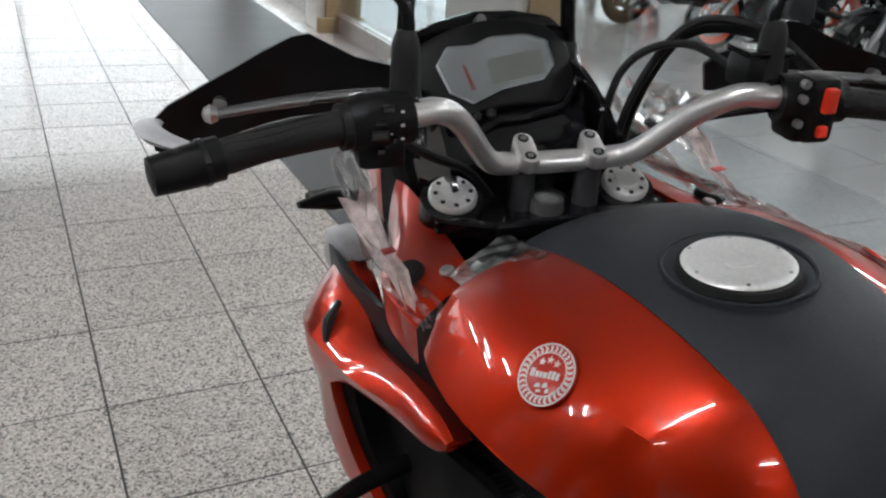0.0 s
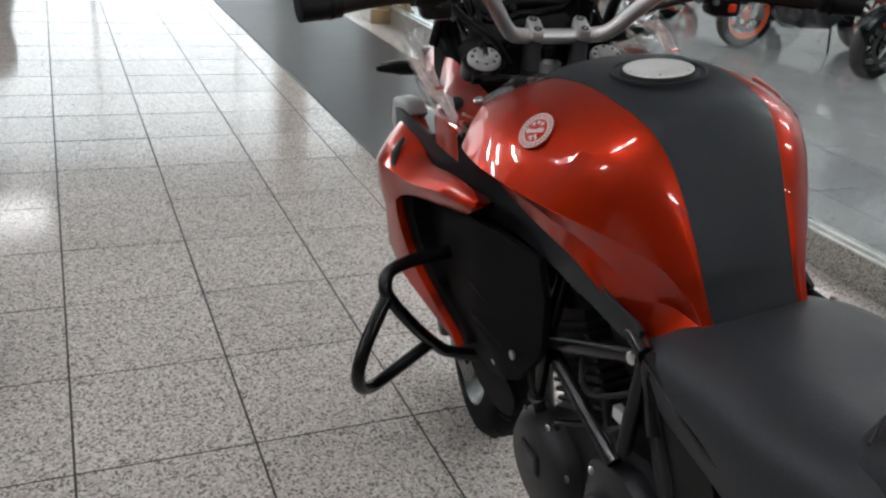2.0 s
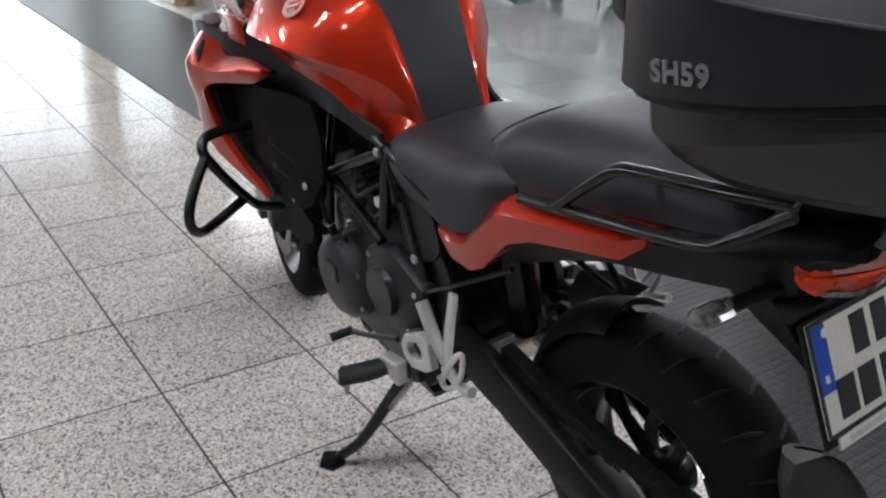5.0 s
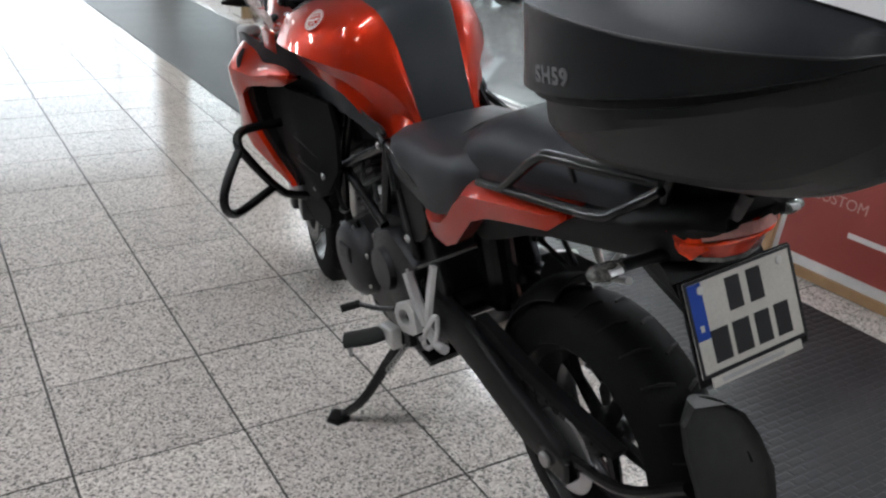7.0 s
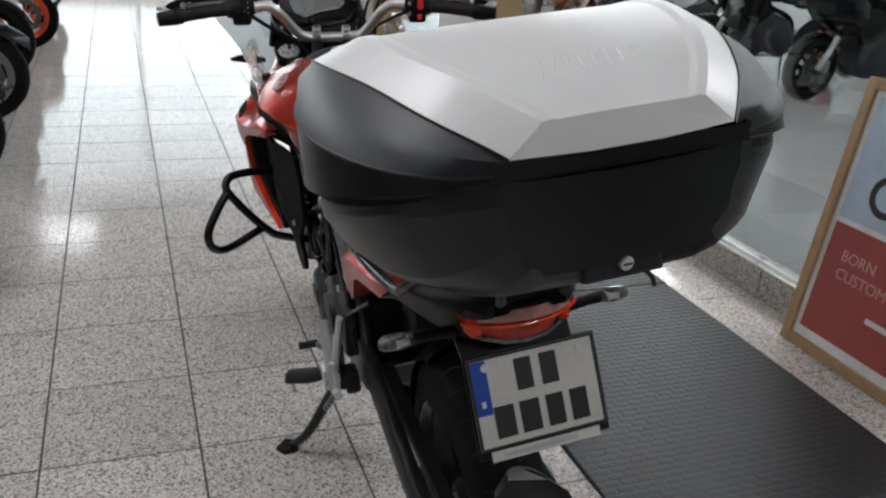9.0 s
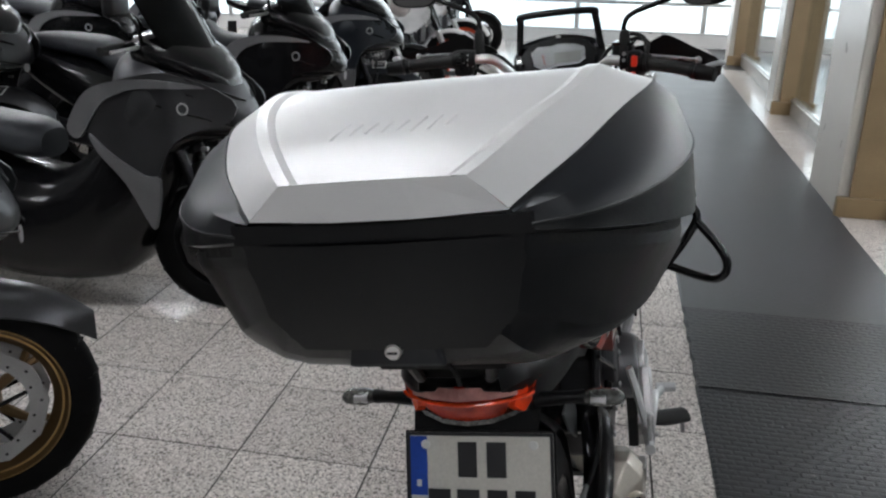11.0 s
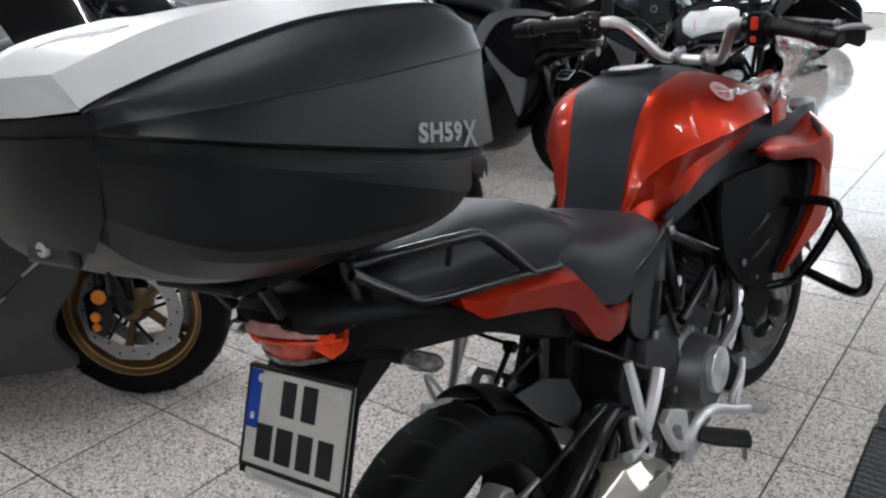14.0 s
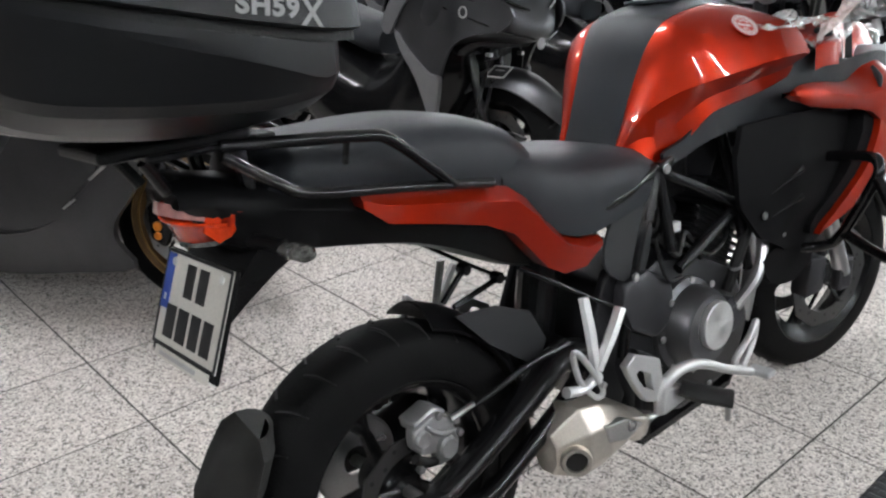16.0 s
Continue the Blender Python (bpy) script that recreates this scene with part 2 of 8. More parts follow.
def mat_rubber(name, colour, rough, ribs, depth):
    k = Mat(name, colour, rough, vary=0.15, scale=2.5, fine=0.1, fine_scale=150, spec=0.3)
    br = k.node("ShaderNodeTexBrick")
    br.inputs["Scale"].default_value = 1.0
    br.inputs["Brick Width"].default_value = ribs * 1.9
    br.inputs["Row Height"].default_value = ribs
    br.inputs["Mortar Size"].default_value = ribs * 0.22
    br.inputs["Mortar Smooth"].default_value = 0.5
    br.inputs["Color1"].default_value = br.inputs["Color2"].default_value = (1, 1, 1, 1)
    br.inputs["Mortar"].default_value = (0, 0, 0, 1)
    k.nt.links.new(k.tc.outputs["Object"], br.inputs["Vector"])
    k.relief(br.outputs["Color"], depth, 0.004)
    return k.m


mat_ribbed = mat_rubber("mat_ribbed", rgb(0.020, 0.021, 0.0235), 0.4, 0.028, 0.8)
mat_smooth = mat_rubber("mat_smooth", rgb(0.055, 0.056, 0.06), 0.42, 0.028, 0.12)


def clear(name, tint, gloss_rough=0.03, base=0.03, edge=0.6, power=5.0):
    """Thin clear sheet: mostly see-through, with a mirror-like sheen that grows at grazing angles."""
    m = bpy.data.materials.new(name)
    m.use_nodes = True
    nt = m.node_tree
    nt.nodes.clear()
    out = nt.nodes.new("ShaderNodeOutputMaterial")
    tr = nt.nodes.new("ShaderNodeBsdfTransparent")
    tr.inputs[0].default_value = tint
    gl = nt.nodes.new("ShaderNodeBsdfGlossy")
    gl.inputs["Roughness"].default_value = gloss_rough
    lw = nt.nodes.new("ShaderNodeLayerWeight")
    lw.inputs[0].default_value = 0.5
    pw = nt.nodes.new("ShaderNodeMath")
    pw.operation = "POWER"
    pw.inputs[1].default_value = power
    nt.links.new(lw.outputs["Facing"], pw.inputs[0])
    ad = nt.nodes.new("ShaderNodeMath")
    ad.operation = "MULTIPLY_ADD"
    ad.inputs[1].default_value = edge
    ad.inputs[2].default_value = base
    nt.links.new(pw.outputs[0], ad.inputs[0])
    mx = nt.nodes.new("ShaderNodeMixShader")
    nt.links.new(ad.outputs[0], mx.inputs[0])
    nt.links.new(tr.outputs[0], mx.inputs[1])
    nt.links.new(gl.outputs[0], mx.inputs[2])
    nt.links.new(mx.outputs[0], out.inputs[0])
    return m


partition_glass = clear("partition_glass", rgb(0.90, 0.93, 0.925), 0.0, 0.11, 0.7, 4.0)
window_glass = clear("window_glass", rgb(0.95, 0.975, 0.97), 0.0, 0.02, 0.5, 5.0)
screen_glass = clear("windscreen_clear", rgb(0.90, 0.92, 0.93), 0.02, 0.03, 0.5, 4.0)
screen_smoke = clear("windscreen_smoke", rgb(0.10, 0.10, 0.105), 0.03, 0.03, 0.4, 4.0)
film_clear = clear("protective_film", rgb(0.97, 0.95, 0.94), 0.16, 0.30, 0.6, 2.0)
film_print = plain("printed_film", rgb(0.74, 0.60, 0.57), 0.22, vary=0.25, scale=60, spec=0.6)
film_print.node_tree.nodes["Principled BSDF"].inputs["Alpha"].default_value = 0.62
dash_glass = clear("dash_glass", rgb(0.9, 0.92, 0.92), 0.02, 0.34, 0.75, 4.0)
mirror_glass = plain("mirror_glass", rgb(0.8, 0.8, 0.8), 0.03, 1.0, vary=0, fine=0, rough_vary=0)


def glow(name, colour, strength):
    m = bpy.data.materials.new(name)
    m.use_nodes = True
    b = m.node_tree.nodes["Principled BSDF"]
    b.inputs["Base Color"].default_value = colour
    b.inputs["Emission Color"].default_value = colour
    b.inputs["Emission Strength"].default_value = strength
    return m


tube_glow = glow("lamp_tube", rgb(0.97, 0.98, 1.0), 140.0)
panel_glow = glow("lamp_panel", rgb(0.97, 0.98, 1.0), 7.0)
outside_glow = glow("daylight_backdrop", rgb(0.92, 0.96, 1.0), 1.4)
lcd = plain("lcd_panel", rgb(0.50, 0.52, 0.46), 0.3, vary=0.15)
# dial colour raised to stand in for daylight mirrored in the dash glass
dial_pale = plain("dial_pale", rgb(0.72, 0.74, 0.77), 0.35, vary=0.25, scale=14)

# ---------- mesh helpers ----------


def mesh_ob(name, verts, faces, material, parent=None, label="", smooth=False):
    me = bpy.data.meshes.new(name)
    me.from_pydata([tuple(v) for v in verts], [], [tuple(f) for f in faces])
    bm = bmesh.new()
    bm.from_mesh(me)
    bmesh.ops.recalc_face_normals(bm, faces=bm.faces)
    return part(name, bm, material, parent, label, smooth, me)


def part(name, bm, material, parent=None, label="", smooth=False, me=None, sharp=0.75):
    """One bmesh as one mesh object under a thing or part."""
    me = me or bpy.data.meshes.new(name)
    for f in bm.faces:
        f.smooth = smooth
    if smooth:
        for e in bm.edges:
            if len(e.link_faces) == 2 and e.calc_face_angle(0) > sharp:
                e.smooth = False
    bm.to_mesh(me)
    bm.free()
    me.materials.append(material)
    ob = new(name, me)
    if parent is not None:
        ob.parent = parent
    if label:
        ob["label"] = label
    return ob


def empty(name, m, label, category, group="", kind=""):
    ob = new(name)
    ob.matrix_world = m
    ob.empty_display_size = 0.1
    return tagged(ob, label, category, group, kind)


def moved(bm, m):
    bmesh.ops.transform(bm, matrix=m, verts=bm.verts)
    return bm


def join(*bms):
    out = bmesh.new()
    for b in bms:
        me = bpy.data.meshes.new("tmp")
        b.to_mesh(me)
        b.free()
        out.from_mesh(me)
        bpy.data.meshes.remove(me)
    return out


def spline(pts, res=6, closed=False):
    """Catmull-Rom points through pts."""
    P = [Vector(p) for p in pts]
    n = len(P)
    if n < 3 or res < 2:
        return P
    out = []
    for i in range(n if closed else n - 1):
        p0 = P[(i - 1) % n] if closed or i > 0 else P[0] * 2 - P[1]
        p1, p2 = P[i], P[(i + 1) % n]
        p3 = P[(i + 2) % n] if closed or i + 2 < n else P[-1] * 2 - P[-2]
        for j in range(res):
            t = j / res
            out.append(0.5 * ((2 * p1) + (p2 - p0) * t + (2 * p0 - 5 * p1 + 4 * p2 - p3) * t * t + (3 * p1 - p0 - 3 * p2 + p3) * t ** 3))
    if not closed:
        out.append(P[-1])
    return out


def bm_rings(rings, closed=True, caps=True):
    """Skin rings of equal count."""
    bm = bmesh.new()
    R = [[bm.verts.new(p) for p in r] for r in rings]
    n = len(R[0])
    for a, b in zip(R, R[1:]):
        for i in range(n if closed else n - 1):
            j = (i + 1) % n
            bm.faces.new((a[i], a[j], b[j], b[i]))
    if caps and closed:
        bm.faces.new(R[0])
        bm.faces.new(R[-1])
    bmesh.ops.recalc_face_normals(bm, faces=bm.faces)
    return bm


def bm_tube(pts, r, n=10, res=6, closed=False, flat=1.0):
    """A round tube along a smooth path; r may be a list along the given points."""
    P = spline(pts, res, closed)
    m = len(P)
    rings = []
    up = Vector((0, 0, 1))
    prev = None
    for i, p in enumerate(P):
        a = P[(i - 1) % m] if closed or i > 0 else P[0]
        b = P[(i + 1) % m] if closed or i + 1 < m else P[-1]
        d = (b - a).normalized()
        if prev is None:
            s = d.cross(up)
            if s.length < 0.05:
                s = d.cross(Vector((1, 0, 0)))
            s.normalize()
        else:
            s = (prev - d * prev.dot(d)).normalized()
        prev = s
        u = d.cross(s)
        if isinstance(r, (list, tuple)):
            f = i / max(1, m - 1) * (len(r) - 1)
            k = min(int(f), len(r) - 2)
            rr = r[k] * (1 - f + k) + r[k + 1] * (f - k)
        else:
            rr = r
        rings.append([p + (s * math.cos(2 * math.pi * q / n) + u * math.sin(2 * math.pi * q / n) * flat) * rr for q in range(n)])
    if closed:
        rings.append(rings[0])
        bm = bm_rings(rings, True, False)
        bmesh.ops.remove_doubles(bm, verts=bm.verts, dist=1e-5)
        return bm
    return bm_rings(rings)


def bm_lathe(profile, n=32, axis="x", closed=True):
    """Turn (radius, along) points round an axis."""
    rings = []
    for q in range(n):
        a = 2 * math.pi * q / n
        c, s = math.cos(a), math.sin(a)
        if axis == "x":
            rings.append([(h, r * c, r * s) for r, h in profile])
        elif axis == "y":
            rings.append([(r * c, h, r * s) for r, h in profile])
        else:
            rings.append([(r * c, r * s, h) for r, h in profile])
    rings.append(rings[0])
    bm = bm_rings(rings, closed, False)
    bmesh.ops.remove_doubles(bm, verts=bm.verts, dist=1e-6)
    bmesh.ops.recalc_face_normals(bm, faces=bm.faces)
    return bm


def bm_cyl(p, q, r, n=16, r2=None, bevel=0.0):
    p, q = Vector(p), Vector(q)
    h = (q - p).length
    r2 = r if r2 is None else r2
    b = min(bevel, h / 3, r / 2)
    prof = [(0, 0), (r - b, 0), (r, b), (r2, h - b), (r2 - b, h), (0, h)] if b else [(0, 0), (r, 0), (r2, h), (0, h)]
    bm = bm_lathe(prof, n, "z", False)
    return moved(bm, Matrix.Translation(p) @ (q - p).to_track_quat("Z", "Y").to_matrix().to_4x4())


def bm_box(c, s, bevel=0.0, seg=2):
    bm = bmesh.new()
    bmesh.ops.create_cube(bm, size=1.0)
    bmesh.ops.scale(bm, vec=s, verts=bm.verts)
    if bevel:
        bmesh.ops.bevel(bm, geom=bm.edges[:], offset=bevel, segments=seg, affect="EDGES", profile=0.5)
    return moved(bm, Matrix.Translation(c))


def bm_prism(poly, lo, hi, axis="x", bevel=0.0, seg=2):
    """A flat outline pushed out along an axis; the outline is in the two other axes in order."""
    bm = bmesh.new()

    def at(p, h):
        return {"x": (h, p[0], p[1]), "y": (p[0], h, p[1]), "z": (p[0], p[1], h)}[axis]

    a = [bm.verts.new(at(p, lo)) for p in poly]
    b = [bm.verts.new(at(p, hi)) for p in poly]
    n = len(poly)
    bm.faces.new(a)
    bm.faces.new(b)
    for i in range(n):
        bm.faces.new((a[i], a[(i + 1) % n], b[(i + 1) % n], b[i]))
    bmesh.ops.recalc_face_normals(bm, faces=bm.faces)
    if bevel:
        bmesh.ops.bevel(bm, geom=bm.edges[:], offset=bevel, segments=seg, affect="EDGES", profile=0.5)
    return bm


def bm_panel(poly, surface, thick=0.004, step=0.03, res=3, side=1):
    """A curved panel: an outline in y and z, laid on x = surface(y, z), with thickness."""
    P = spline([(0, a, b) for a, b in poly], res, True)
    bm = bmesh.new()
    bm.faces.new([bm.verts.new(p) for p in P])
    for ax in (1, 2):
        lo, hi = min(p[ax] for p in P), max(p[ax] for p in P)
        k = lo + step
        while k < hi:
            co, no = [0, 0, 0], [0, 0, 0]
            co[ax], no[ax] = k, 1
            bmesh.ops.bisect_plane(bm, geom=bm.verts[:] + bm.edges[:] + bm.faces[:], plane_co=co, plane_no=no)
            k += step
    bmesh.ops.triangulate(bm, faces=[f for f in bm.faces if len(f.verts) > 4])
    for v in bm.verts:
        v.co.x = surface(v.co.y, v.co.z)
    base = bm.faces[:]
    r = bmesh.ops.extrude_face_region(bm, geom=base)
    for v in [g for g in r["geom"] if isinstance(g, bmesh.types.BMVert)]:
        v.co.x -= thick
    if side < 0:
        for v in bm.verts:
            v.co.x = -v.co.x
    bmesh.ops.recalc_face_normals(bm, faces=bm.faces)
    return bm


def mirror_x(bm):
    for v in bm.verts:
        v.co.x = -v.co.x
    bmesh.ops.reverse_faces(bm, faces=bm.faces)
    return bm


def smooth_rows(rows, res=4):
    """The rows of a table, resampled smoothly along it."""
    n = len(rows[0])
    cols = []
    for c in range(n):
        cols.append([p[0] for p in spline([(r[c], i, 0) for i, r in enumerate(rows)], res)])
    return list(zip(*cols))


def text_ob(name, body, size, material, parent, m, label="", extrude=0.0006, align="LEFT", bold=0.0):
    """Lettering as a mesh, in Blender's own font."""
    cu = bpy.data.curves.new(name, "FONT")
    cu.body, cu.size, cu.extrude, cu.align_x = body, size, extrude, align
    cu.offset = bold
    cu.space_character = 1.1 if bold else 1.0
    tmp = bpy.data.objects.new("tmp", cu)
    scene.collection.objects.link(tmp)
    bpy.context.view_layer.update()
    me = bpy.data.meshes.new_from_object(tmp.evaluated_get(bpy.context.evaluated_depsgraph_get()))
    bpy.data.objects.remove(tmp)
    bpy.data.curves.remove(cu)
    me.materials.clear()
    me.materials.append(material)
    me.transform(m)
    me.name = name
    ob = new(name, me)
    if parent is not None:
        ob.parent = parent
    if label:
        ob["label"] = label
    return ob

# ---------- the place: room shell ----------
X_WEST, X_EAST, Y_SOUTH, Y_NORTH, CEIL = -8.0, 9.0, -6.5, 12.4, 3.15
TILE = 0.42
TX, TY = -0.567, 2.415      # a corner of the tile grid
KERB_X, KERB_H = 1.78, 0.14


def slab(name, c, s, material, label, category, bevel=0.0, kind="structure"):
    ob = part(name, bm_box(c, s, bevel), material)
    return tagged(ob, label, category, "", kind)


slab("floor", ((X_WEST + X_EAST) / 2, (Y_SOUTH + Y_NORTH) / 2, -0.0516), (X_EAST - X_WEST, Y_NORTH - Y_SOUTH, 0.1), grout,
     "dark grout bed under the polished granite floor tiles", "floor")
floor_ob = bpy.data.objects["floor"]
slab("ceiling", ((X_WEST + X_EAST) / 2, (Y_SOUTH + Y_NORTH) / 2, CEIL + 0.1), (X_EAST - X_WEST + 0.4, Y_NORTH - Y_SOUTH + 0.4, 0.2), ceiling_white,
     "plain white showroom ceiling over the floor", "ceiling")
# west and south walls are unseen; their dark tone holds back bounce light
slab("wall_west", (X_WEST - 0.1, (Y_SOUTH + Y_NORTH) / 2, CEIL / 2), (0.2, Y_NORTH - Y_SOUTH, CEIL), wall_grey, "plain unseen wall behind the scooters, grey to cut light from that side", "wall")
slab("wall_east", (X_EAST + 0.1, (Y_SOUTH + Y_NORTH) / 2, CEIL / 2), (0.2, Y_NORTH - Y_SOUTH, CEIL), wall_white, "plain white painted wall of the showroom", "wall")
slab("wall_south", ((X_WEST + X_EAST) / 2, Y_SOUTH - 0.1, CEIL / 2), (X_EAST - X_WEST + 0.4, 0.2, CEIL), wall_dark, "plain unseen back wall, dark to cut light from behind", "wall")
# north side: a low plinth, glazing above, a lintel
slab("wall_north", ((X_WEST + X_EAST) / 2, Y_NORTH + 0.1, 0.09), (X_EAST - X_WEST + 0.4, 0.2, 0.18), wall_white, "low pale plinth under the shop window", "wall")
slab("lintel", ((X_WEST + X_EAST) / 2, Y_NORTH + 0.1, CEIL - 0.1), (X_EAST - X_WEST + 0.4, 0.2, 0.2), wall_white, "white lintel over the shop window", "wall")
win = empty("window_1", Matrix.Translation((0, Y_NORTH + 0.1, 0)), "wide shop window with slim aluminium mullions, bright outside", "window", "", "structure")
part("window_sill", bm_box(((X_WEST + X_EAST) / 2, 0, 0.195), (X_EAST - X_WEST, 0.16, 0.03), 0.004), alu_trim, win)
nm = 9
for i in range(nm + 1):
    x = X_WEST + (X_EAST - X_WEST) * i / nm
    part("mullion", bm_box((x, 0, 1.57), (0.07, 0.09, 2.74), 0.005), alu_trim, win)
part("transom", bm_box(((X_WEST + X_EAST) / 2, 0, 0.62), (X_EAST - X_WEST, 0.07, 0.05), 0.004), alu_trim, win)
for i in range(nm):
    x0 = X_WEST + (X_EAST - X_WEST) * i / nm
    w = (X_EAST - X_WEST) / nm
    g = part("pane", bm_box((x0 + w / 2, 0, 1.57), (w - 0.08, 0.01, 2.7)), window_glass, win)
    g.visible_shadow = False
bd = part("backdrop", bm_box(((X_WEST + X_EAST) / 2, Y_NORTH + 2.2, 1.6), (34, 0.02, 9.0)), outside_glow)
tagged(bd, "bright overcast street seen through the shop window", "backdrop", "", "structure")

# ceiling lamps: slim tube fittings in rows along the room
lamp = empty("ceiling_lamp", Matrix.Translation((-1.5, 0.5, CEIL)), "slim white ceiling batten with a lit fluorescent tube", "lamp", "ceiling lamps")
part("lamp_body", bm_prism([(-0.05, 0), (0.05, 0), (0.025, -0.05), (-0.025, -0.05)], -0.74, 0.74, "x", 0.004), ceiling_white, lamp)
part("tube", bm_cyl((-0.72, 0, -0.07), (0.72, 0, -0.07), 0.022, 12), tube_glow, lamp, "lit white fluorescent tube")
# unseen rows added for overall brightness, kept clear of the floor's reflections
for x, ys in ((-6.4, (2.6, 8.0)), (-5.2, (-0.6, 2.0)), (-4.9, (5.5, 7.2, 9.2)), (0.6, (-3.4,)), (3.7, (-0.8, 0.6, 2.6, 4.8, 7.0, 9.4)), (6.4, (2.6, 8.0))):
    for y in ys:
        copy_thing(lamp, Matrix.Translation((x, y, CEIL)))

panel = empty("ceiling_panel", Matrix.Translation((-1.57, 10.9, CEIL)), "square lit ceiling panel in a thin white frame", "lamp", "ceiling panels")
part("panel_frame", bm_box((0, 0, -0.02), (0.76, 0.90, 0.04), 0.004), ceiling_white, panel)
part("diffuser", bm_box((0, 0, -0.044), (0.68, 0.82, 0.008), 0.002), panel_glow, panel, "lit white diffuser")

# piers on the line of the glass partition
for i, (x0, x1, y0, y1) in enumerate(((1.46, 1.76, 3.85, 4.60), (1.62, 1.98, 7.15, 7.5), (1.62, 1.98, 10.6, 10.95))):
    pr = empty("pier", Matrix.Translation(((x0 + x1) / 2, (y0 + y1) / 2, 0)), "pale pier with a tan wooden face and a low base block", "pier", "piers", "structure")
    part("shaft", bm_box((0, 0.02, CEIL / 2), (x1 - x0, y1 - y0 - 0.04, CEIL), 0.01), pier_white, pr)
    part("face_board", bm_box((0.03, -(y1 - y0) / 2 + 0.008, CEIL / 2), (x1 - x0 - 0.06, 0.024, CEIL - 0.01), 0.003), pier_tan, pr, "tan wooden face board")
    part("base_block", bm_box((0.0, -(y1 - y0) / 2 - 0.01, 0.06), (x1 - x0 + 0.03, 0.05, 0.12), 0.006), pier_tan, pr)

# kerb, trim and glass partition beside the walkway
kerb = empty("kerb", Matrix.Translation((KERB_X, 0, 0)), "low speckled granite kerb with an aluminium channel on top", "kerb", "", "structure")
for i in range(14):
    y0 = Y_SOUTH + 0.2 + i * 1.26
    part("kerb_stone", bm_box((0.06, y0 + 0.63, KERB_H / 2 - 0.003), (0.12, 1.254, KERB_H), 0.004), kerb_granite, kerb)
part("channel", bm_box((0.037, (Y_SOUTH + Y_NORTH) / 2, KERB_H + 0.008), (0.04, Y_NORTH - Y_SOUTH - 0.4, 0.022), 0.003), alu_trim, kerb, "bright aluminium channel")
part("edge_trim", bm_box((0.006, (Y_SOUTH + Y_NORTH) / 2, KERB_H + 0.0), (0.02, Y_NORTH - Y_SOUTH - 0.4, 0.008), 0.002), alu_trim, kerb)
gw = empty("glass_partition", Matrix.Translation((KERB_X + 0.035, 0, KERB_H + 0.02)), "clear frameless glass partition in an aluminium channel", "partition", "", "structure")
for k in range(-4, 5):
    y0 = 2.60 + 2.2 * k
    if y0 + 2.2 > Y_NORTH or y0 < Y_SOUTH:
        continue
    g = part("glass_pane", bm_box((0, y0 + 1.1, 1.35), (0.01, 2.192, 2.7), 0.001), partition_glass, gw)
    g.visible_shadow = False

# rubber mats on the walkway
MX0, MX1 = 0.455, 1.47


def floor_mat(y0, y1, thick, material, label, skew=0.0):
    n = 14
    rings = []
    for i in range(n + 1):
        y = y0 + (y1 - y0) * i / n
        w = 0.004 * math.sin(i * 2.1)
        rings.append([(MX0 + w + skew * (y - y0), y, 0.002), (MX0 + 0.01 + w + skew * (y - y0), y, 0.002 + thick), (MX1 - 0.01 + w, y, 0.002 + thick), (MX1 + w, y, 0.002)])
    ob = part("floor_mat", bm_rings(rings), material)
    return tagged(ob, label, "mat", "floor mats")


floor_mat(-4.6, 1.485, 0.006, mat_ribbed, "dark grey ribbed rubber mat along the walkway")
floor_mat(1.47, 2.195, 0.010, mat_ribbed, "grey rubber mat piece lying over the next one")
floor_mat(2.19, 11.6, 0.007, mat_smooth, "smooth worn grey mat running to the window", -0.006)

# framed poster leaning on the kerb
po = empty("framed_poster", Matrix.Translation((1.655, 0.58, 0.002)) @ Matrix.Rotation(radians(8), 4, "Y"), "wood-framed poster in red and pale blue leaning on the kerb", "poster")
PW, PH = 0.72, 1.02
for nm_, c, s in (("frame_side", (0, -PW / 2 + 0.02, PH / 2), (0.035, 0.04, PH)), ("frame_side", (0, PW / 2 - 0.02, PH / 2), (0.035, 0.04, PH)),
                  ("frame_rail", (0, 0, 0.02), (0.034, PW - 0.08, 0.04)), ("frame_rail", (0, 0, PH - 0.02), (0.034, PW - 0.08, 0.04))):
    part(nm_, bm_box(c, s, 0.004), wood_frame, po)
part("backing", bm_box((0.006, 0, PH / 2), (0.012, PW - 0.08, PH - 0.08)), poster_white, po)
part("red_field", bm_box((-0.002, 0, 0.29), (0.004, PW - 0.13, 0.42)), poster_red, po)
part("pale_field", bm_box((-0.002, 0, 0.74), (0.004, PW - 0.13, 0.44)), poster_pale, po)
TXT = Matrix.Translation((-0.0045, 0.22, 0.375)) @ Matrix.Rotation(radians(-90), 4, "Z") @ Matrix.Rotation(radians(90), 4, "X")
text_ob("lettering", "BORN", 0.058, poster_print, po, TXT)
text_ob("lettering", "CUSTOM", 0.058, poster_print, po, Matrix.Translation((0, -0.0, -0.068)) @ TXT)
part("small_print", bm_box((-0.0045, -0.05, 0.22), (0.001, 0.16, 0.02)), poster_white, po)
# the motorcycle picture on it, as plain shapes
for yy in (0.12, -0.14):
    r = moved(bm_lathe([(0.075, -0.0008), (0.075, 0.0008), (0.05, 0.0008), (0.05, -0.0008)], 24, "x"), Matrix.Translation((-0.005, yy, 0.64)))
    part("printed_wheel", r, mark_black, po)
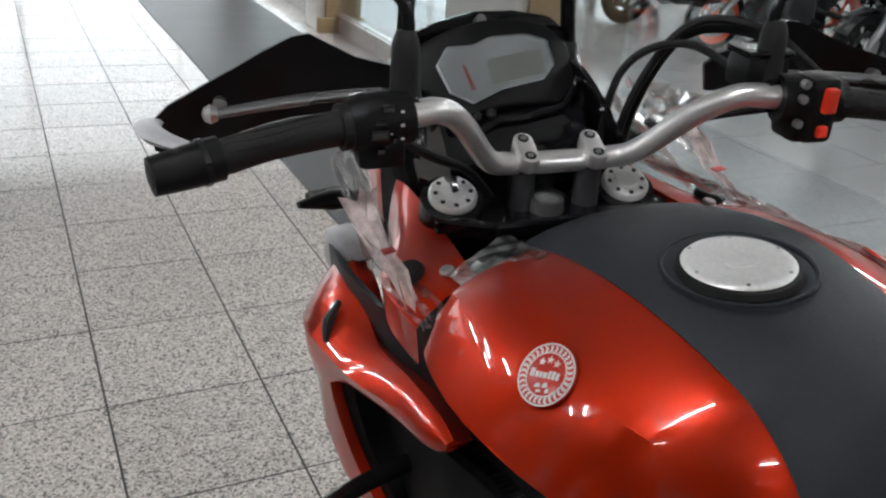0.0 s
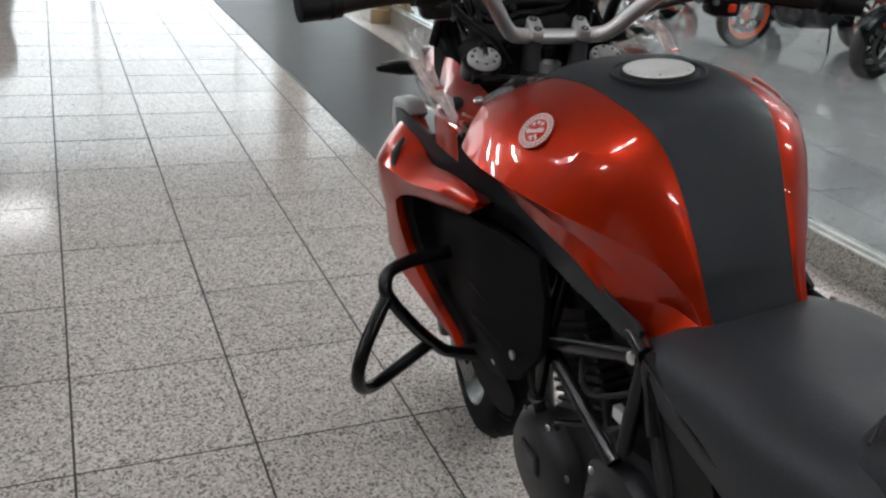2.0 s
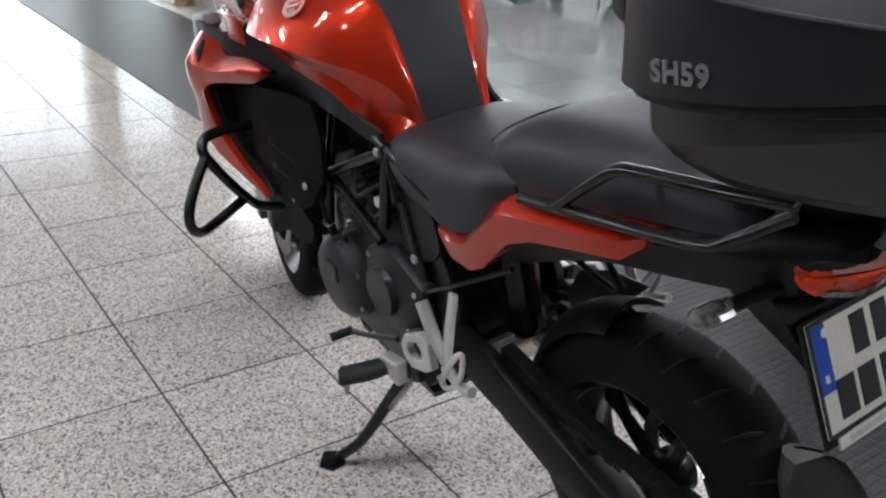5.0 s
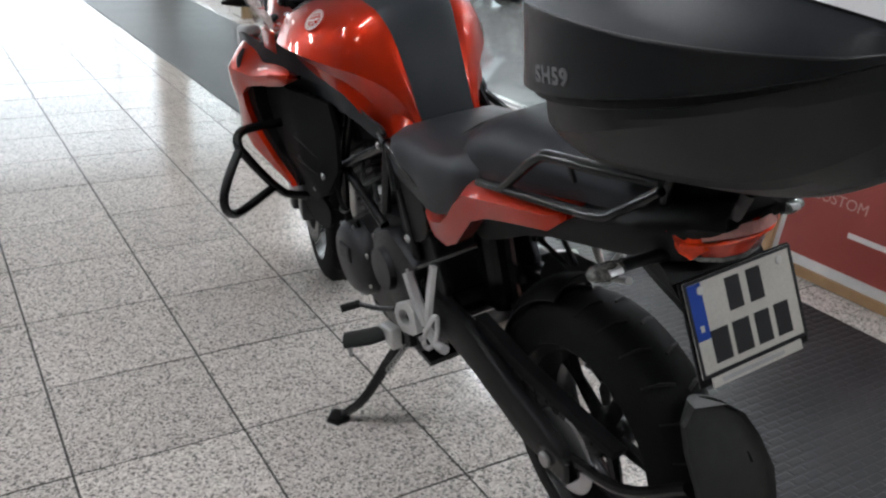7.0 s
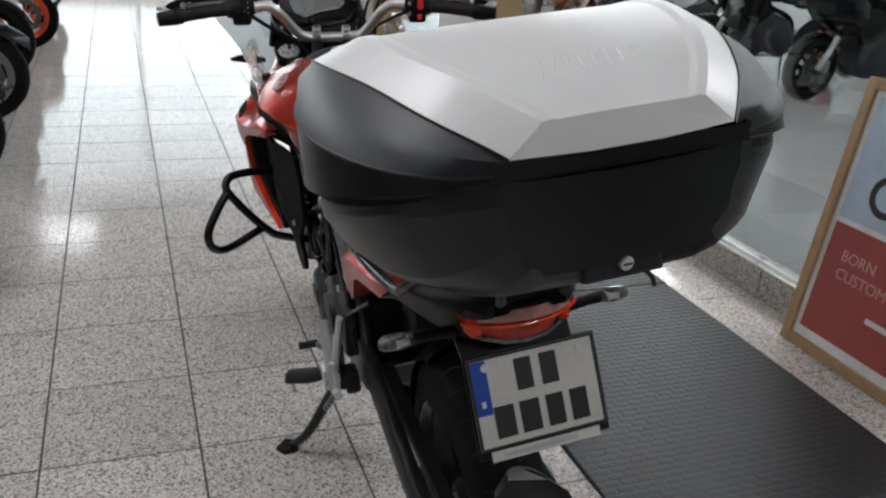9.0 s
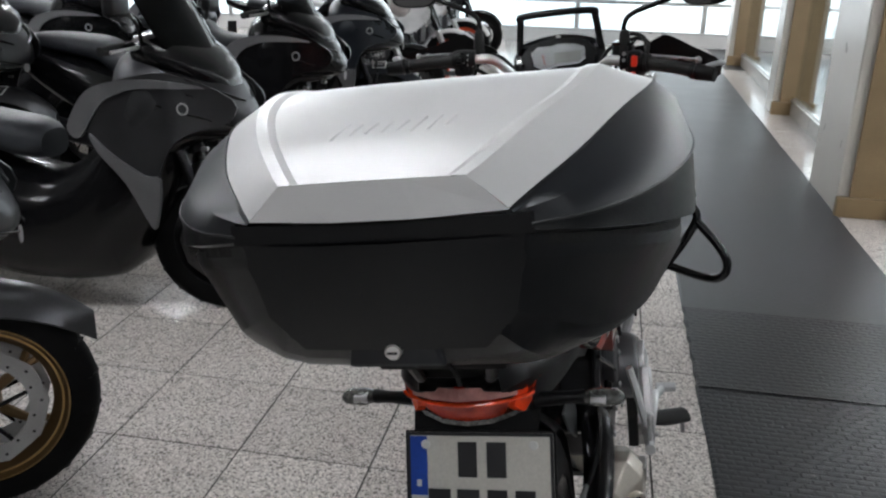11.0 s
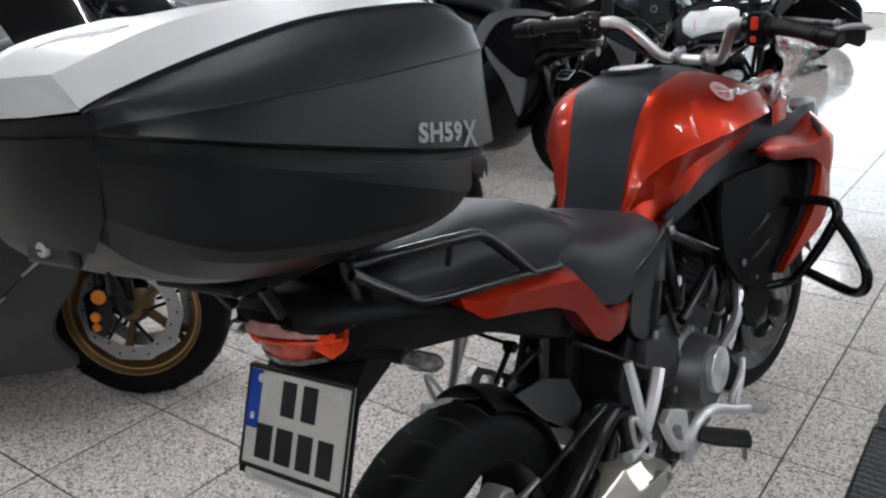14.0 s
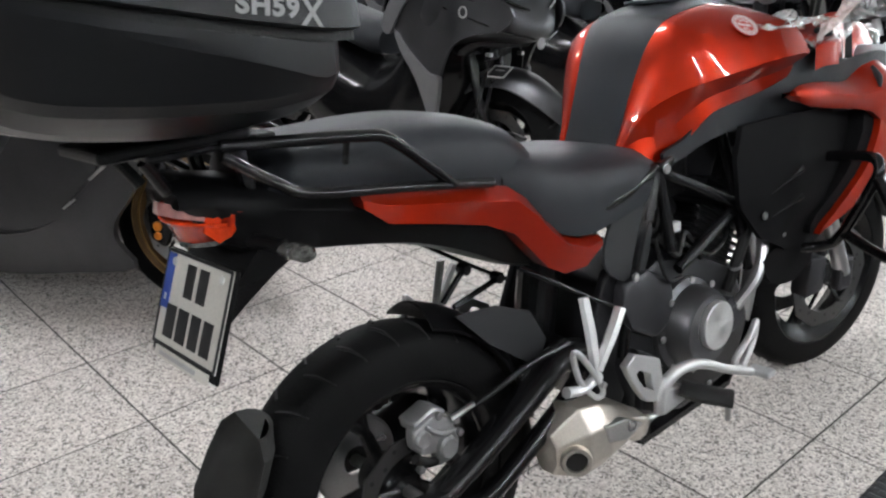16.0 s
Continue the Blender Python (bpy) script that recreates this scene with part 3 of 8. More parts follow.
part("printed_body", bm_prism([(0.10, 0.66), (-0.12, 0.66), (-0.16, 0.76), (-0.05, 0.79), (0.08, 0.80), (0.12, 0.72)], -0.0052, -0.0044, "x"), mark_black, po)

# ---------- the red motorcycle ----------
BIKE = Matrix.Translation((0.012, 0, 0)) @ Matrix.Rotation(radians(-2.1), 4, "Z") @ Matrix.Rotation(radians(-8.3), 4, "Y")
AXIS_P = Vector((0, 1.18, 1.06))
AXIS_D = Vector((0, -math.sin(radians(25)), math.cos(radians(25))))
STEER = Matrix.Translation(AXIS_P) @ Matrix.Rotation(radians(-11), 4, AXIS_D) @ Matrix.Translation(-AXIS_P)
moto = empty("motorcycle", BIKE, "red and black adventure motorcycle leaning on its side stand", "motorcycle")


def both(name, make, material, parent=moto, label="", smooth=False, m=None):
    """The same part on both sides."""
    for k in (0, 1):
        bm = make()
        if k:
            mirror_x(bm)
        if m is not None:
            moved(bm, m)
        ob = part(name, bm, material, parent, label, smooth)
    return ob


def one(name, bm, material, parent=moto, label="", smooth=False, m=None):
    if m is not None:
        moved(bm, m)
    return part(name, bm, material, parent, label, smooth)


def bolt(c, d, r, parent, material=steel, m=None):
    c, d = Vector(c), Vector(d).normalized()
    one("bolt", bm_cyl(c, c + d * r * 0.7, r, 10, bevel=r * 0.2), material, parent, "", False, m)


# -- wheels


def tyre_profile(R, w, rim):
    """Half-round tread, rounded sidewalls."""
    out = []
    for i in range(13):
        a = math.pi * (i / 12)
        out.append((rim + (R - rim) * (math.sin(a) ** 0.62 if 0 < i < 12 else 0.0), -w / 2 * math.cos(a) * (1.0 if 2 < i < 10 else 0.92)))
    out.append((rim - 0.012, w / 2 * 0.72))
    out.append((rim - 0.012, -w / 2 * 0.72))
    return out


def wheel(name, c, R, w, rim, spokes, rim_mat, m, parent, disc_r, disc_x, grooves=26, spoke_mat=None, line=False):
    spoke_mat = spoke_mat or rim_mat
    wh = new(name, None)
    wh.parent = parent
    wh.matrix_local = m @ Matrix.Translation(c)
    wh.empty_display_size = 0.1
    ty = part("tyre", bm_lathe(tyre_profile(R, w, rim), 64), tyre_rubber, wh, "black rubber tyre with road tread", True)
    g = []
    for i in range(grooves):
        a = 2 * math.pi * i / grooves
        for s in (-1, 1):
            b = bm_tube([(s * w * 0.06, 0.012, R + 0.0005), (s * w * 0.2, 0.022, R - 0.005), (s * w * 0.38, 0.03, R - 0.025)], [0.003, 0.004, 0.002], 5, 2)
            g.append(moved(b, Matrix.Rotation(a + (0.06 if s > 0 else 0), 4, "X")))
    part("tread_groove", join(*g), rubber, wh)["kind"] = "stuff"
    W = w * 0.44
    part("rim", bm_lathe([(rim - 0.006, -W), (rim + 0.006, -W), (rim + 0.006, -W + 0.012), (rim - 0.022, -W + 0.02), (rim - 0.03, 0), (rim - 0.022, W - 0.02),
                          (rim + 0.006, W - 0.012), (rim + 0.006, W), (rim - 0.006, W), (rim - 0.012, W - 0.008), (rim - 0.045, 0.012), (rim - 0.045, -0.012), (rim - 0.012, -W + 0.008)], 56), gold_dark if rim_mat is gold else rim_mat, wh, "", True)
    if rim_mat is gold:
        for k in (-1, 1):
            for r0, r1, d in ((rim - 0.004, rim + 0.006, 0.0008), (rim - 0.022, rim - 0.016, -0.012)):
                part("rim_lip", bm_lathe([(r0, k * (W + d)), (r1, k * (W + d)), (r1, k * (W + d - 0.004)), (r0, k * (W + d - 0.004))], 56), gold, wh, "bright gold rim edge", True)
    if line:
        for k in (-1, 1):
            part("rim_line", bm_lathe([(rim + 0.0045, k * (W + 0.0004)), (rim + 0.007, k * (W + 0.0004)), (rim + 0.007, k * (W - 0.001)), (rim + 0.0045, k * (W - 0.001))], 56), mark_grey, wh, "thin pale line round the rim")
    part("hub", bm_lathe([(0.0, -0.055), (0.03, -0.055), (0.045, -0.04), (0.05, 0), (0.045, 0.04), (0.03, 0.055), (0, 0.055)], 24, "x", False), spoke_mat, wh, "", True)
    for i in range(spokes):
        a = 2 * math.pi * (i + 0.3) / spokes
        for d in (-0.13, 0.13):
            b = bm_tube([(0, 0.0, 0.04), (0, 0.004, (rim + 0.03) / 2), (0, d * rim * 0.8, rim - 0.035)], [0.016, 0.012, 0.011], 8, 4)
            part("spoke", moved(b, Matrix.Rotation(a, 4, "X")), spoke_mat, wh, "", True)
    for s in disc_x:
        b = []
        for i in range(30):
            a0, a1 = 2 * math.pi * i / 30, 2 * math.pi * (i + 1) / 30
            wob = 0.004 * math.cos(a0 * 10)
            wob1 = 0.004 * math.cos(a1 * 10)
            pr = [((disc_r + wob) * math.cos(a0), (disc_r + wob) * math.sin(a0)), ((disc_r + wob1) * math.cos(a1), (disc_r + wob1) * math.sin(a1)),
                  (disc_r * 0.72 * math.cos(a1), disc_r * 0.72 * math.sin(a1)), (disc_r * 0.72 * math.cos(a0), disc_r * 0.72 * math.sin(a0))]
            b.append(bm_prism(pr, s - 0.002, s + 0.002, "x"))
        d = join(*b)
        bmesh.ops.remove_doubles(d, verts=d.verts, dist=1e-5)
        dd = part("brake_disc", d, caliper_grey if rim_mat is gold else disc_steel, wh, "drilled steel brake disc")
        holes = []
        for i in range(20):
            a = 2 * math.pi * i / 20
            rr = disc_r * (0.8 if i % 2 else 0.9)
            holes.append(bm_cyl((s - 0.0026, rr * math.cos(a), rr * math.sin(a)), (s + 0.0026, rr * math.cos(a), rr * math.sin(a)), 0.0045, 8))
        part("disc_hole", join(*holes), mark_black, dd)["kind"] = "stuff"
        for i in range(5):
            a = 2 * math.pi * i / 5
            part("disc_carrier", bm_tube([(s, 0.04 * math.cos(a), 0.04 * math.sin(a)), (s, disc_r * 0.73 * math.cos(a + 0.25), disc_r * 0.73 * math.sin(a + 0.25))], 0.006, 6, 1), black_metal, dd)
    return wh


I4 = Matrix.Identity(4)
rear_wheel = wheel("rear_wheel", (0, -0.03, 0.312), 0.312, 0.165, 0.218, 5, black_metal, I4, moto, 0.12, (0.075,), line=True)
front_wheel = wheel("front_wheel", (0, 1.53, 0.300), 0.300, 0.122, 0.218, 5, black_metal, STEER, moto, 0.155, (-0.066, 0.066), 22, line=True)
one("axle", bm_cyl((-0.16, -0.03, 0.312), (0.16, -0.03, 0.312), 0.012, 12), steel)

# -- swingarm, chain, rear mudguards
one("swingarm", bm_prism([(0.45, 0.478), (0.30, 0.468), (0.12, 0.405), (-0.07, 0.350), (-0.095, 0.315), (-0.07, 0.285), (0.06, 0.285), (0.26, 0.345), (0.45, 0.385)], -0.152, -0.118, "x", 0.010, 2), black_plastic, smooth=True, label="dark flat-sided swingarm")
one("swingarm", bm_tube([(0.10, 0.43, 0.45), (0.125, 0.32, 0.478), (0.135, 0.20, 0.428), (0.13, 0.06, 0.352), (0.13, -0.05, 0.312)], [0.036, 0.036, 0.03, 0.026], 12, 6, flat=0.7), black_metal, smooth=True)
one("swingarm_brace", bm_tube([(0.09, 0.43, 0.42), (0.13, 0.342, 0.396), (0.132, 0.245, 0.342), (0.132, 0.10, 0.272), (0.13, 0.02, 0.285)], 0.019, 10, 5), black_metal, smooth=True)
for s in (-1, 1):
    one("axle_block", bm_box((s * 0.135, -0.045, 0.312), (0.038, 0.10, 0.056), 0.008), black_metal)
    bolt((s * 0.154, -0.03, 0.312), (s, 0, 0), 0.017, moto)
one("swingarm_cross", bm_tube([(-0.11, 0.40, 0.44), (0.11, 0.40, 0.44)], 0.035, 12, 1), black_metal)
# chain: two runs of links and the sprocket
one("sprocket", bm_lathe([(0.03, -0.115), (0.088, -0.115), (0.094, -0.112), (0.088, -0.109), (0.03, -0.109)], 40), steel, m=Matrix.Translation((0, -0.03, 0.312)))
links = []
for run, (z0, z1) in enumerate(((0.40, 0.455), (0.225, 0.385))):
    for i in range(30):
        f = i / 29
        links.append(bm_box((-0.112, -0.03 + 0.60 * f, z0 + (z1 - z0) * f), (0.014 if i % 2 else 0.008, 0.018, 0.012)))
one("chain", join(*links), engine_dark)["kind"] = "stuff"
one("chain_guard", bm_prism([(0.28, 0.485), (0.1, 0.455), (-0.21, 0.437), (-0.20, 0.415), (0.1, 0.425), (0.28, 0.45)], -0.128, -0.096, "x", 0.004), black_matt, label="black plastic chain guard")


def arc_guard(R, w, a0, a1, cy, cz, n=14, k=9, lip=0.012, taper=0.0):
    rings = []
    for i in range(n + 1):
        f = i / n
        a = radians(a0 + (a1 - a0) * f)
        ww = w * (1 - taper * abs(2 * f - 1) ** 2)
        row, inner = [], []
        for j in range(k + 1):
            t = -1 + 2 * j / k
            rr = R - lip * 1.8 * t * t
            row.append((ww / 2 * t, cy + rr * math.cos(a), cz + rr * math.sin(a)))
            inner.append((ww / 2 * t, cy + (rr - 0.004) * math.cos(a), cz + (rr - 0.004) * math.sin(a)))
        rings.append(row + inner[::-1])
    return bm_rings(rings)


one("rear_hugger", arc_guard(0.345, 0.14, -18, 74, -0.03, 0.312, lip=0.02), black_plastic, smooth=True, label="short black hugger over the rear tyre")
one("hugger_side", bm_panel([(0.10, 0.622), (0.178, 0.539), (0.30, 0.450), (0.326, 0.503), (0.287, 0.573), (0.20, 0.612)], lambda y, z: 0.083, 0.004, 0.05, 1), cover_plastic)
# mudflap behind the tyre on its arm
one("mudflap", bm_rings([[(0.010 + 0.098 * math.cos(t) * w, -0.405 - d + 0.035 * abs(math.sin(t)), z - k * math.cos(t)) for t in np.linspace(math.pi, 0, 9)]
                         + [(0.010 + 0.093 * math.cos(t) * w, -0.397 - d + 0.035 * abs(math.sin(t)), z - k * math.cos(t)) for t in np.linspace(0, math.pi, 9)]
                         for w, d, z, k in ((0.40, -0.108, 0.541, 0.012), (0.72, -0.096, 0.517, 0.014), (0.86, -0.07, 0.475, 0.010), (0.90, -0.035, 0.42, 0.004), (0.88, -0.02, 0.355, 0), (0.84, -0.015, 0.31, 0))]), flap_grey, label="dark grey plastic mudflap behind the rear tyre", smooth=True)
one("mudflap_arm", bm_tube([(-0.13, -0.06, 0.33), (-0.115, -0.22, 0.355), (-0.075, -0.338, 0.43)], 0.012, 8, 5), black_metal, smooth=True)
one("mudflap_arm", bm_tube([(0.13, -0.06, 0.33), (0.115, -0.22, 0.355), (0.075, -0.338, 0.43)], 0.012, 8, 5), black_metal, smooth=True)
one("hugger_stay", bm_tube([(0.03, 0.175, 0.685), (0.03, 0.115, 0.63)], 0.006, 8, 1), black_metal)
one("hugger_stay", bm_tube([(0.03, 0.26, 0.64), (0.03, 0.14, 0.615)], 0.006, 8, 1), black_metal)
for y, z in ((0.172, 0.682), (0.255, 0.642)):
    one("stay_bolt", bm_cyl((0.018, y, z), (0.042, y, z), 0.012, 10, bevel=0.002), black_metal)
# rear caliper and hose
cal = one("rear_caliper", bm_prism([(-0.038, 0.452), (0.015, 0.470), (0.052, 0.445), (0.066, 0.395), (0.045, 0.365), (0.012, 0.362), (0.010, 0.392), (-0.020, 0.398), (-0.040, 0.420)], 0.080, 0.106, "x", 0.006), caliper_grey, label="cast grey brake caliper", smooth=True)
one("caliper_bridge", bm_prism([(-0.030, 0.462), (0.020, 0.478), (0.045, 0.462), (0.040, 0.446), (-0.025, 0.440)], 0.050, 0.098, "x", 0.005), caliper_grey, cal, smooth=True)
for y, z, r, x1 in ((0.030, 0.398, 0.022, 0.120), (-0.020, 0.432, 0.017, 0.114)):
    one("caliper_piston", bm_lathe([(0, 0.0), (r, 0.0), (r, x1 - 0.108), (r * 0.8, x1 - 0.104), (r * 0.55, x1 - 0.105), (0, x1 - 0.105)], 20, "x", False), caliper_grey, cal, smooth=True, m=Matrix.Translation((0.104, y, z)))
one("slide_pin", bm_tube([(0.098, -0.034, 0.396), (0.098, -0.012, 0.380), (0.098, 0.012, 0.372)], [0.009, 0.010, 0.008], 10, 3), rubber, cal, smooth=True)
one("caliper_rib", bm_tube([(0.108, -0.012, 0.452), (0.112, 0.018, 0.430), (0.110, 0.052, 0.424)], [0.004, 0.007, 0.004], 8, 4), caliper_grey, cal, smooth=True)
for y, z in ((-0.030, 0.376), (0.064, 0.412), (0.058, 0.440), (0.020, 0.462)):
    one("caliper_bolt", bm_cyl((0.098, y, z), (0.112, y, z), 0.0075, 6, bevel=0.0015), steel, cal)
one("hose_union", bm_tube([(0.108, 0.045, 0.446), (0.112, 0.068, 0.452), (0.118, 0.095, 0.462)], [0.007, 0.006, 0.005], 8, 3), steel, cal, smooth=True)
one("brake_hose", bm_tube([(0.105, 0.06, 0.44), (0.13, 0.14, 0.475), (0.14, 0.22, 0.50), (0.13, 0.34, 0.50)], 0.006, 8, 6), black_metal, smooth=True)
one("shock_absorber", bm_cyl((0, 0.36, 0.42), (0, 0.42, 0.70), 0.028, 16), black_metal)
one("shock_spring", bm_cyl((0, 0.365, 0.44), (0, 0.415, 0.68), 0.045, 16), black_metal)

# -- engine
eng = one("engine_block", bm_prism([(0.46, 0.40), (0.50, 0.56), (0.62, 0.60), (0.80, 0.56), (0.92, 0.50), (0.98, 0.36), (0.92, 0.24), (0.70, 0.21), (0.52, 0.26)], -0.135, 0.14, "x", 0.02), engine_dark, smooth=True, label="dark cast engine block")
cyl_m = Matrix.Translation((0, 0.84, 0.52)) @ Matrix.Rotation(radians(-28), 4, "X")
for i in range(9):
    one("cylinder_fin", bm_box((0, 0, 0.02 + i * 0.018), (0.23, 0.19, 0.008), 0.002), engine_dark, eng, m=cyl_m)
one("cylinder", bm_box((0, 0, 0.09), (0.215, 0.175, 0.2), 0.01), engine_dark, eng, m=cyl_m)
one("cylinder_head", bm_box((0, 0, 0.235), (0.24, 0.19, 0.10), 0.02), engine_grey, eng, m=cyl_m, smooth=True)
one("cylinder_head_cover", bm_box((0, 0, 0.305), (0.22, 0.16, 0.05), 0.015), engine_dark, eng, m=cyl_m, smooth=True)
# right side: clutch cover with a bright ribbed cap
one("clutch_cover", bm_lathe([(0.0, 0.0), (0.108, 0.0), (0.106, 0.018), (0.092, 0.026), (0.088, 0.062), (0.078, 0.078), (0.0, 0.08)], 40, "x", False), cover_grey, eng, "grey cast clutch cover", True, Matrix.Translation((0.135, 0.70, 0.43)))
cap_ = one("clutch_cap", bm_lathe([(0.0, 0.0), (0.054, 0.0), (0.054, 0.014), (0.052, 0.016), (0.0, 0.016)], 40, "x", False), turned_cap, eng, "bright round cap with radial brushing", True, Matrix.Translation((0.213, 0.710, 0.440)))
for i in range(8):
    a = 2 * math.pi * i / 8
    bolt((0.165, 0.70 + 0.106 * math.cos(a), 0.43 + 0.106 * math.sin(a)), (1, 0, 0), 0.008, eng)
one("engine_side_plate", bm_prism([(0.483, 0.590), (0.470, 0.54), (0.498, 0.48), (0.58, 0.437), (0.645, 0.466), (0.638, 0.55), (0.556, 0.600)], 0.12, 0.165, "x", 0.012), engine_grey, eng, smooth=True)
one("water_pump", bm_lathe([(0, 0), (0.045, 0), (0.045, 0.02), (0.03, 0.035), (0, 0.036)], 24, "x", False), engine_grey, eng, "", True, Matrix.Translation((0.14, 0.86, 0.40)))
one("coolant_pipe", bm_tube([(0.165, 0.87, 0.42), (0.19, 0.93, 0.50), (0.17, 0.98, 0.62)], 0.014, 8, 5), steel, eng, "", True)
one("oil_filter", bm_cyl((0.02, 0.96, 0.33), (0.02, 1.05, 0.31), 0.038, 20, bevel=0.006), engine_dark, eng, "", True)
# left side: alternator cover, sprocket cover
one("alternator_cover", bm_lathe([(0, 0), (0.115, 0), (0.112, -0.03), (0.09, -0.052), (0, -0.056)], 40, "x", False), engine_mid, eng, "grey cast alternator cover", True, Matrix.Translation((-0.13, 0.90, 0.375)))
one("cover_rib", bm_box((-0.187, 0.905, 0.40), (0.012, 0.07, 0.05), 0.008), engine_grey, eng)
one("sprocket_cover", bm_prism([(0.48, 0.53), (0.62, 0.58), (0.72, 0.54), (0.74, 0.42), (0.64, 0.36), (0.52, 0.38)], -0.175, -0.13, "x", 0.014), engine_dark, eng, "dark grey sprocket cover", True)
one("sprocket_boss", bm_lathe([(0, 0), (0.06, 0), (0.056, -0.02), (0, -0.024)], 28, "x", False), engine_mid, eng, "", True, Matrix.Translation((-0.172, 0.645, 0.46)))
for i in range(7):
    a = 2 * math.pi * i / 7
    bolt((-0.162, 0.90 + 0.108 * math.cos(a), 0.375 + 0.108 * math.sin(a)), (-1, 0, 0), 0.007, eng)
for y, z in ((0.51, 0.51), (0.70, 0.53), (0.71, 0.44), (0.55, 0.40)):
    bolt((-0.175, y, z), (-1, 0, 0), 0.007, eng)
both("throttle_body", lambda: bm_cyl((0.055, 0.76, 0.66), (0.055, 0.68, 0.76), 0.03, 16, bevel=0.004), engine_dark)
one("airbox", bm_box((0, 0.68, 0.76), (0.22, 0.22, 0.12), 0.03), black_plastic)
for k, (x, y, z) in enumerate(((0.15, 0.60, 0.66), (-0.15, 0.62, 0.68), (0.12, 0.56, 0.72))):
    one("wiring", bm_tube([(x, y, z), (x * 1.05, y + 0.06, z - 0.06), (x, y + 0.1, z - 0.02), (x * 0.9, y + 0.18, z - 0.1)], 0.007, 6, 5), rubber, smooth=True)
# hoses, clips and connectors round the engine
for pts, r, mt in (([(0.12, 0.98, 0.72), (0.16, 0.95, 0.64), (0.17, 0.90, 0.58), (0.15, 0.86, 0.46)], 0.013, rubber), ([(-0.12, 1.0, 0.74), (-0.165, 0.96, 0.66), (-0.17, 0.92, 0.56), (-0.15, 0.93, 0.47)], 0.012, rubber),
                   ([(0.13, 0.70, 0.62), (0.165, 0.76, 0.58), (0.16, 0.84, 0.60), (0.12, 0.90, 0.66)], 0.006, black_metal), ([(-0.13, 0.72, 0.60), (-0.16, 0.78, 0.56), (-0.165, 0.84, 0.52), (-0.14, 0.88, 0.46)], 0.006, black_metal),
                   ([(-0.10, 0.60, 0.74), (-0.165, 0.66, 0.70), (-0.17, 0.74, 0.66), (-0.13, 0.82, 0.70)], 0.005, rubber), ([(0.165, 0.575, 0.66), (0.175, 0.60, 0.57), (0.17, 0.66, 0.555)], 0.005, rubber)):
    one("engine_hose", bm_tube(pts, r, 8, 6), mt, eng, smooth=True)
for s, y, z in ((1, 0.955, 0.66), (1, 0.875, 0.52), (-1, 0.965, 0.68), (-1, 0.925, 0.52)):
    one("hose_clip", bm_lathe([(0.0125, -0.004), (0.0155, -0.004), (0.0155, 0.004), (0.0125, 0.004)], 16, "z"), steel, eng, m=Matrix.Translation((s * 0.163, y, z)) @ Matrix.Rotation(radians(25), 4, "X"))
for s in (-1, 1):
    one("ignition_coil", bm_box((s * 0.115, 0.90, 0.735), (0.03, 0.06, 0.03), 0.006), black_plastic, eng)
    one("connector", bm_box((s * 0.155, 0.655, 0.665), (0.016, 0.03, 0.022), 0.003), mark_grey, eng)
    for y, z in ((0.50, 0.47), (0.56, 0.30), (0.66, 0.245), (0.80, 0.245)):
        bolt((s * 0.14, y, z), (s, 0, 0), 0.008, eng)
for s in (-1, 1):
    one("exhaust_header", bm_tube([(s * 0.05, 1.0, 0.62), (s * 0.055, 1.10, 0.52), (s * 0.055, 1.10, 0.36), (s * 0.05, 1.0, 0.20), (s * 0.045, 0.80, 0.165), (0.05, 0.62, 0.17)], 0.021, 10, 6), steel, smooth=True)
one("bash_plate", bm_prism([(1.06, 0.30), (0.95, 0.17), (0.60, 0.15), (0.60, 0.165), (0.95, 0.185), (1.05, 0.31)], -0.10, 0.10, "x"), black_metal)

# silencer: a stubby faceted can low on the right
SIL = [  # y, inner x, outer x, bottom z, top z
    (0.243, 0.115, 0.176, 0.262, 0.345), (0.293, 0.100, 0.222, 0.246, 0.394), (0.345, 0.100, 0.228, 0.250, 0.388), (0.440, 0.108, 0.208, 0.262, 0.344), (0.505, 0.120, 0.188, 0.274, 0.298)]
sil_rings = []
for y, x0, x1, z0, z1 in SIL:
    h, w = (z1 - z0) * 0.28, (x1 - x0) * 0.25
    sil_rings.append([(x0, y, z0 + h), (x0 + w, y, z0), (x1 - w, y, z0), (x1, y, z0 + h), (x1, y, z1 - h), (x1 - w, y, z1), (x0 + w, y, z1), (x0, y, z1 - h)])
sb = bm_rings(sil_rings)
bmesh.ops.bevel(sb, geom=sb.edges[:], offset=0.0025, segments=1, affect="EDGES")
one("silencer", sb, exhaust_steel, label="stubby faceted steel silencer")
one("silencer_cover", bm_prism([(0.325, 0.356), (0.385, 0.350), (0.440, 0.318), (0.39, 0.302), (0.335, 0.318)], 0.212, 0.2305, "x", 0.003), brushed)
OUT_M = Matrix.Translation((0.204, 0.266, 0.300)) @ Matrix.Rotation(radians(-39), 4, "Z")
ol = one("silencer_outlet", bm_lathe([(0.022, -0.02), (0.022, 0.010), (0.029, 0.010), (0.031, 0.006), (0.031, -0.02)], 24, "x"), exhaust_steel, m=OUT_M, label="short round exhaust outlet", smooth=True)
# near-black disc inside the pipe stands in for the shade of the open hole
one("outlet_bore", bm_lathe([(0.0, 0.002), (0.0222, 0.002), (0.0222, -0.01), (0, -0.01)], 24, "x", False), bore_dark, ol, "dark disc standing in for the depth of the bore", m=OUT_M)
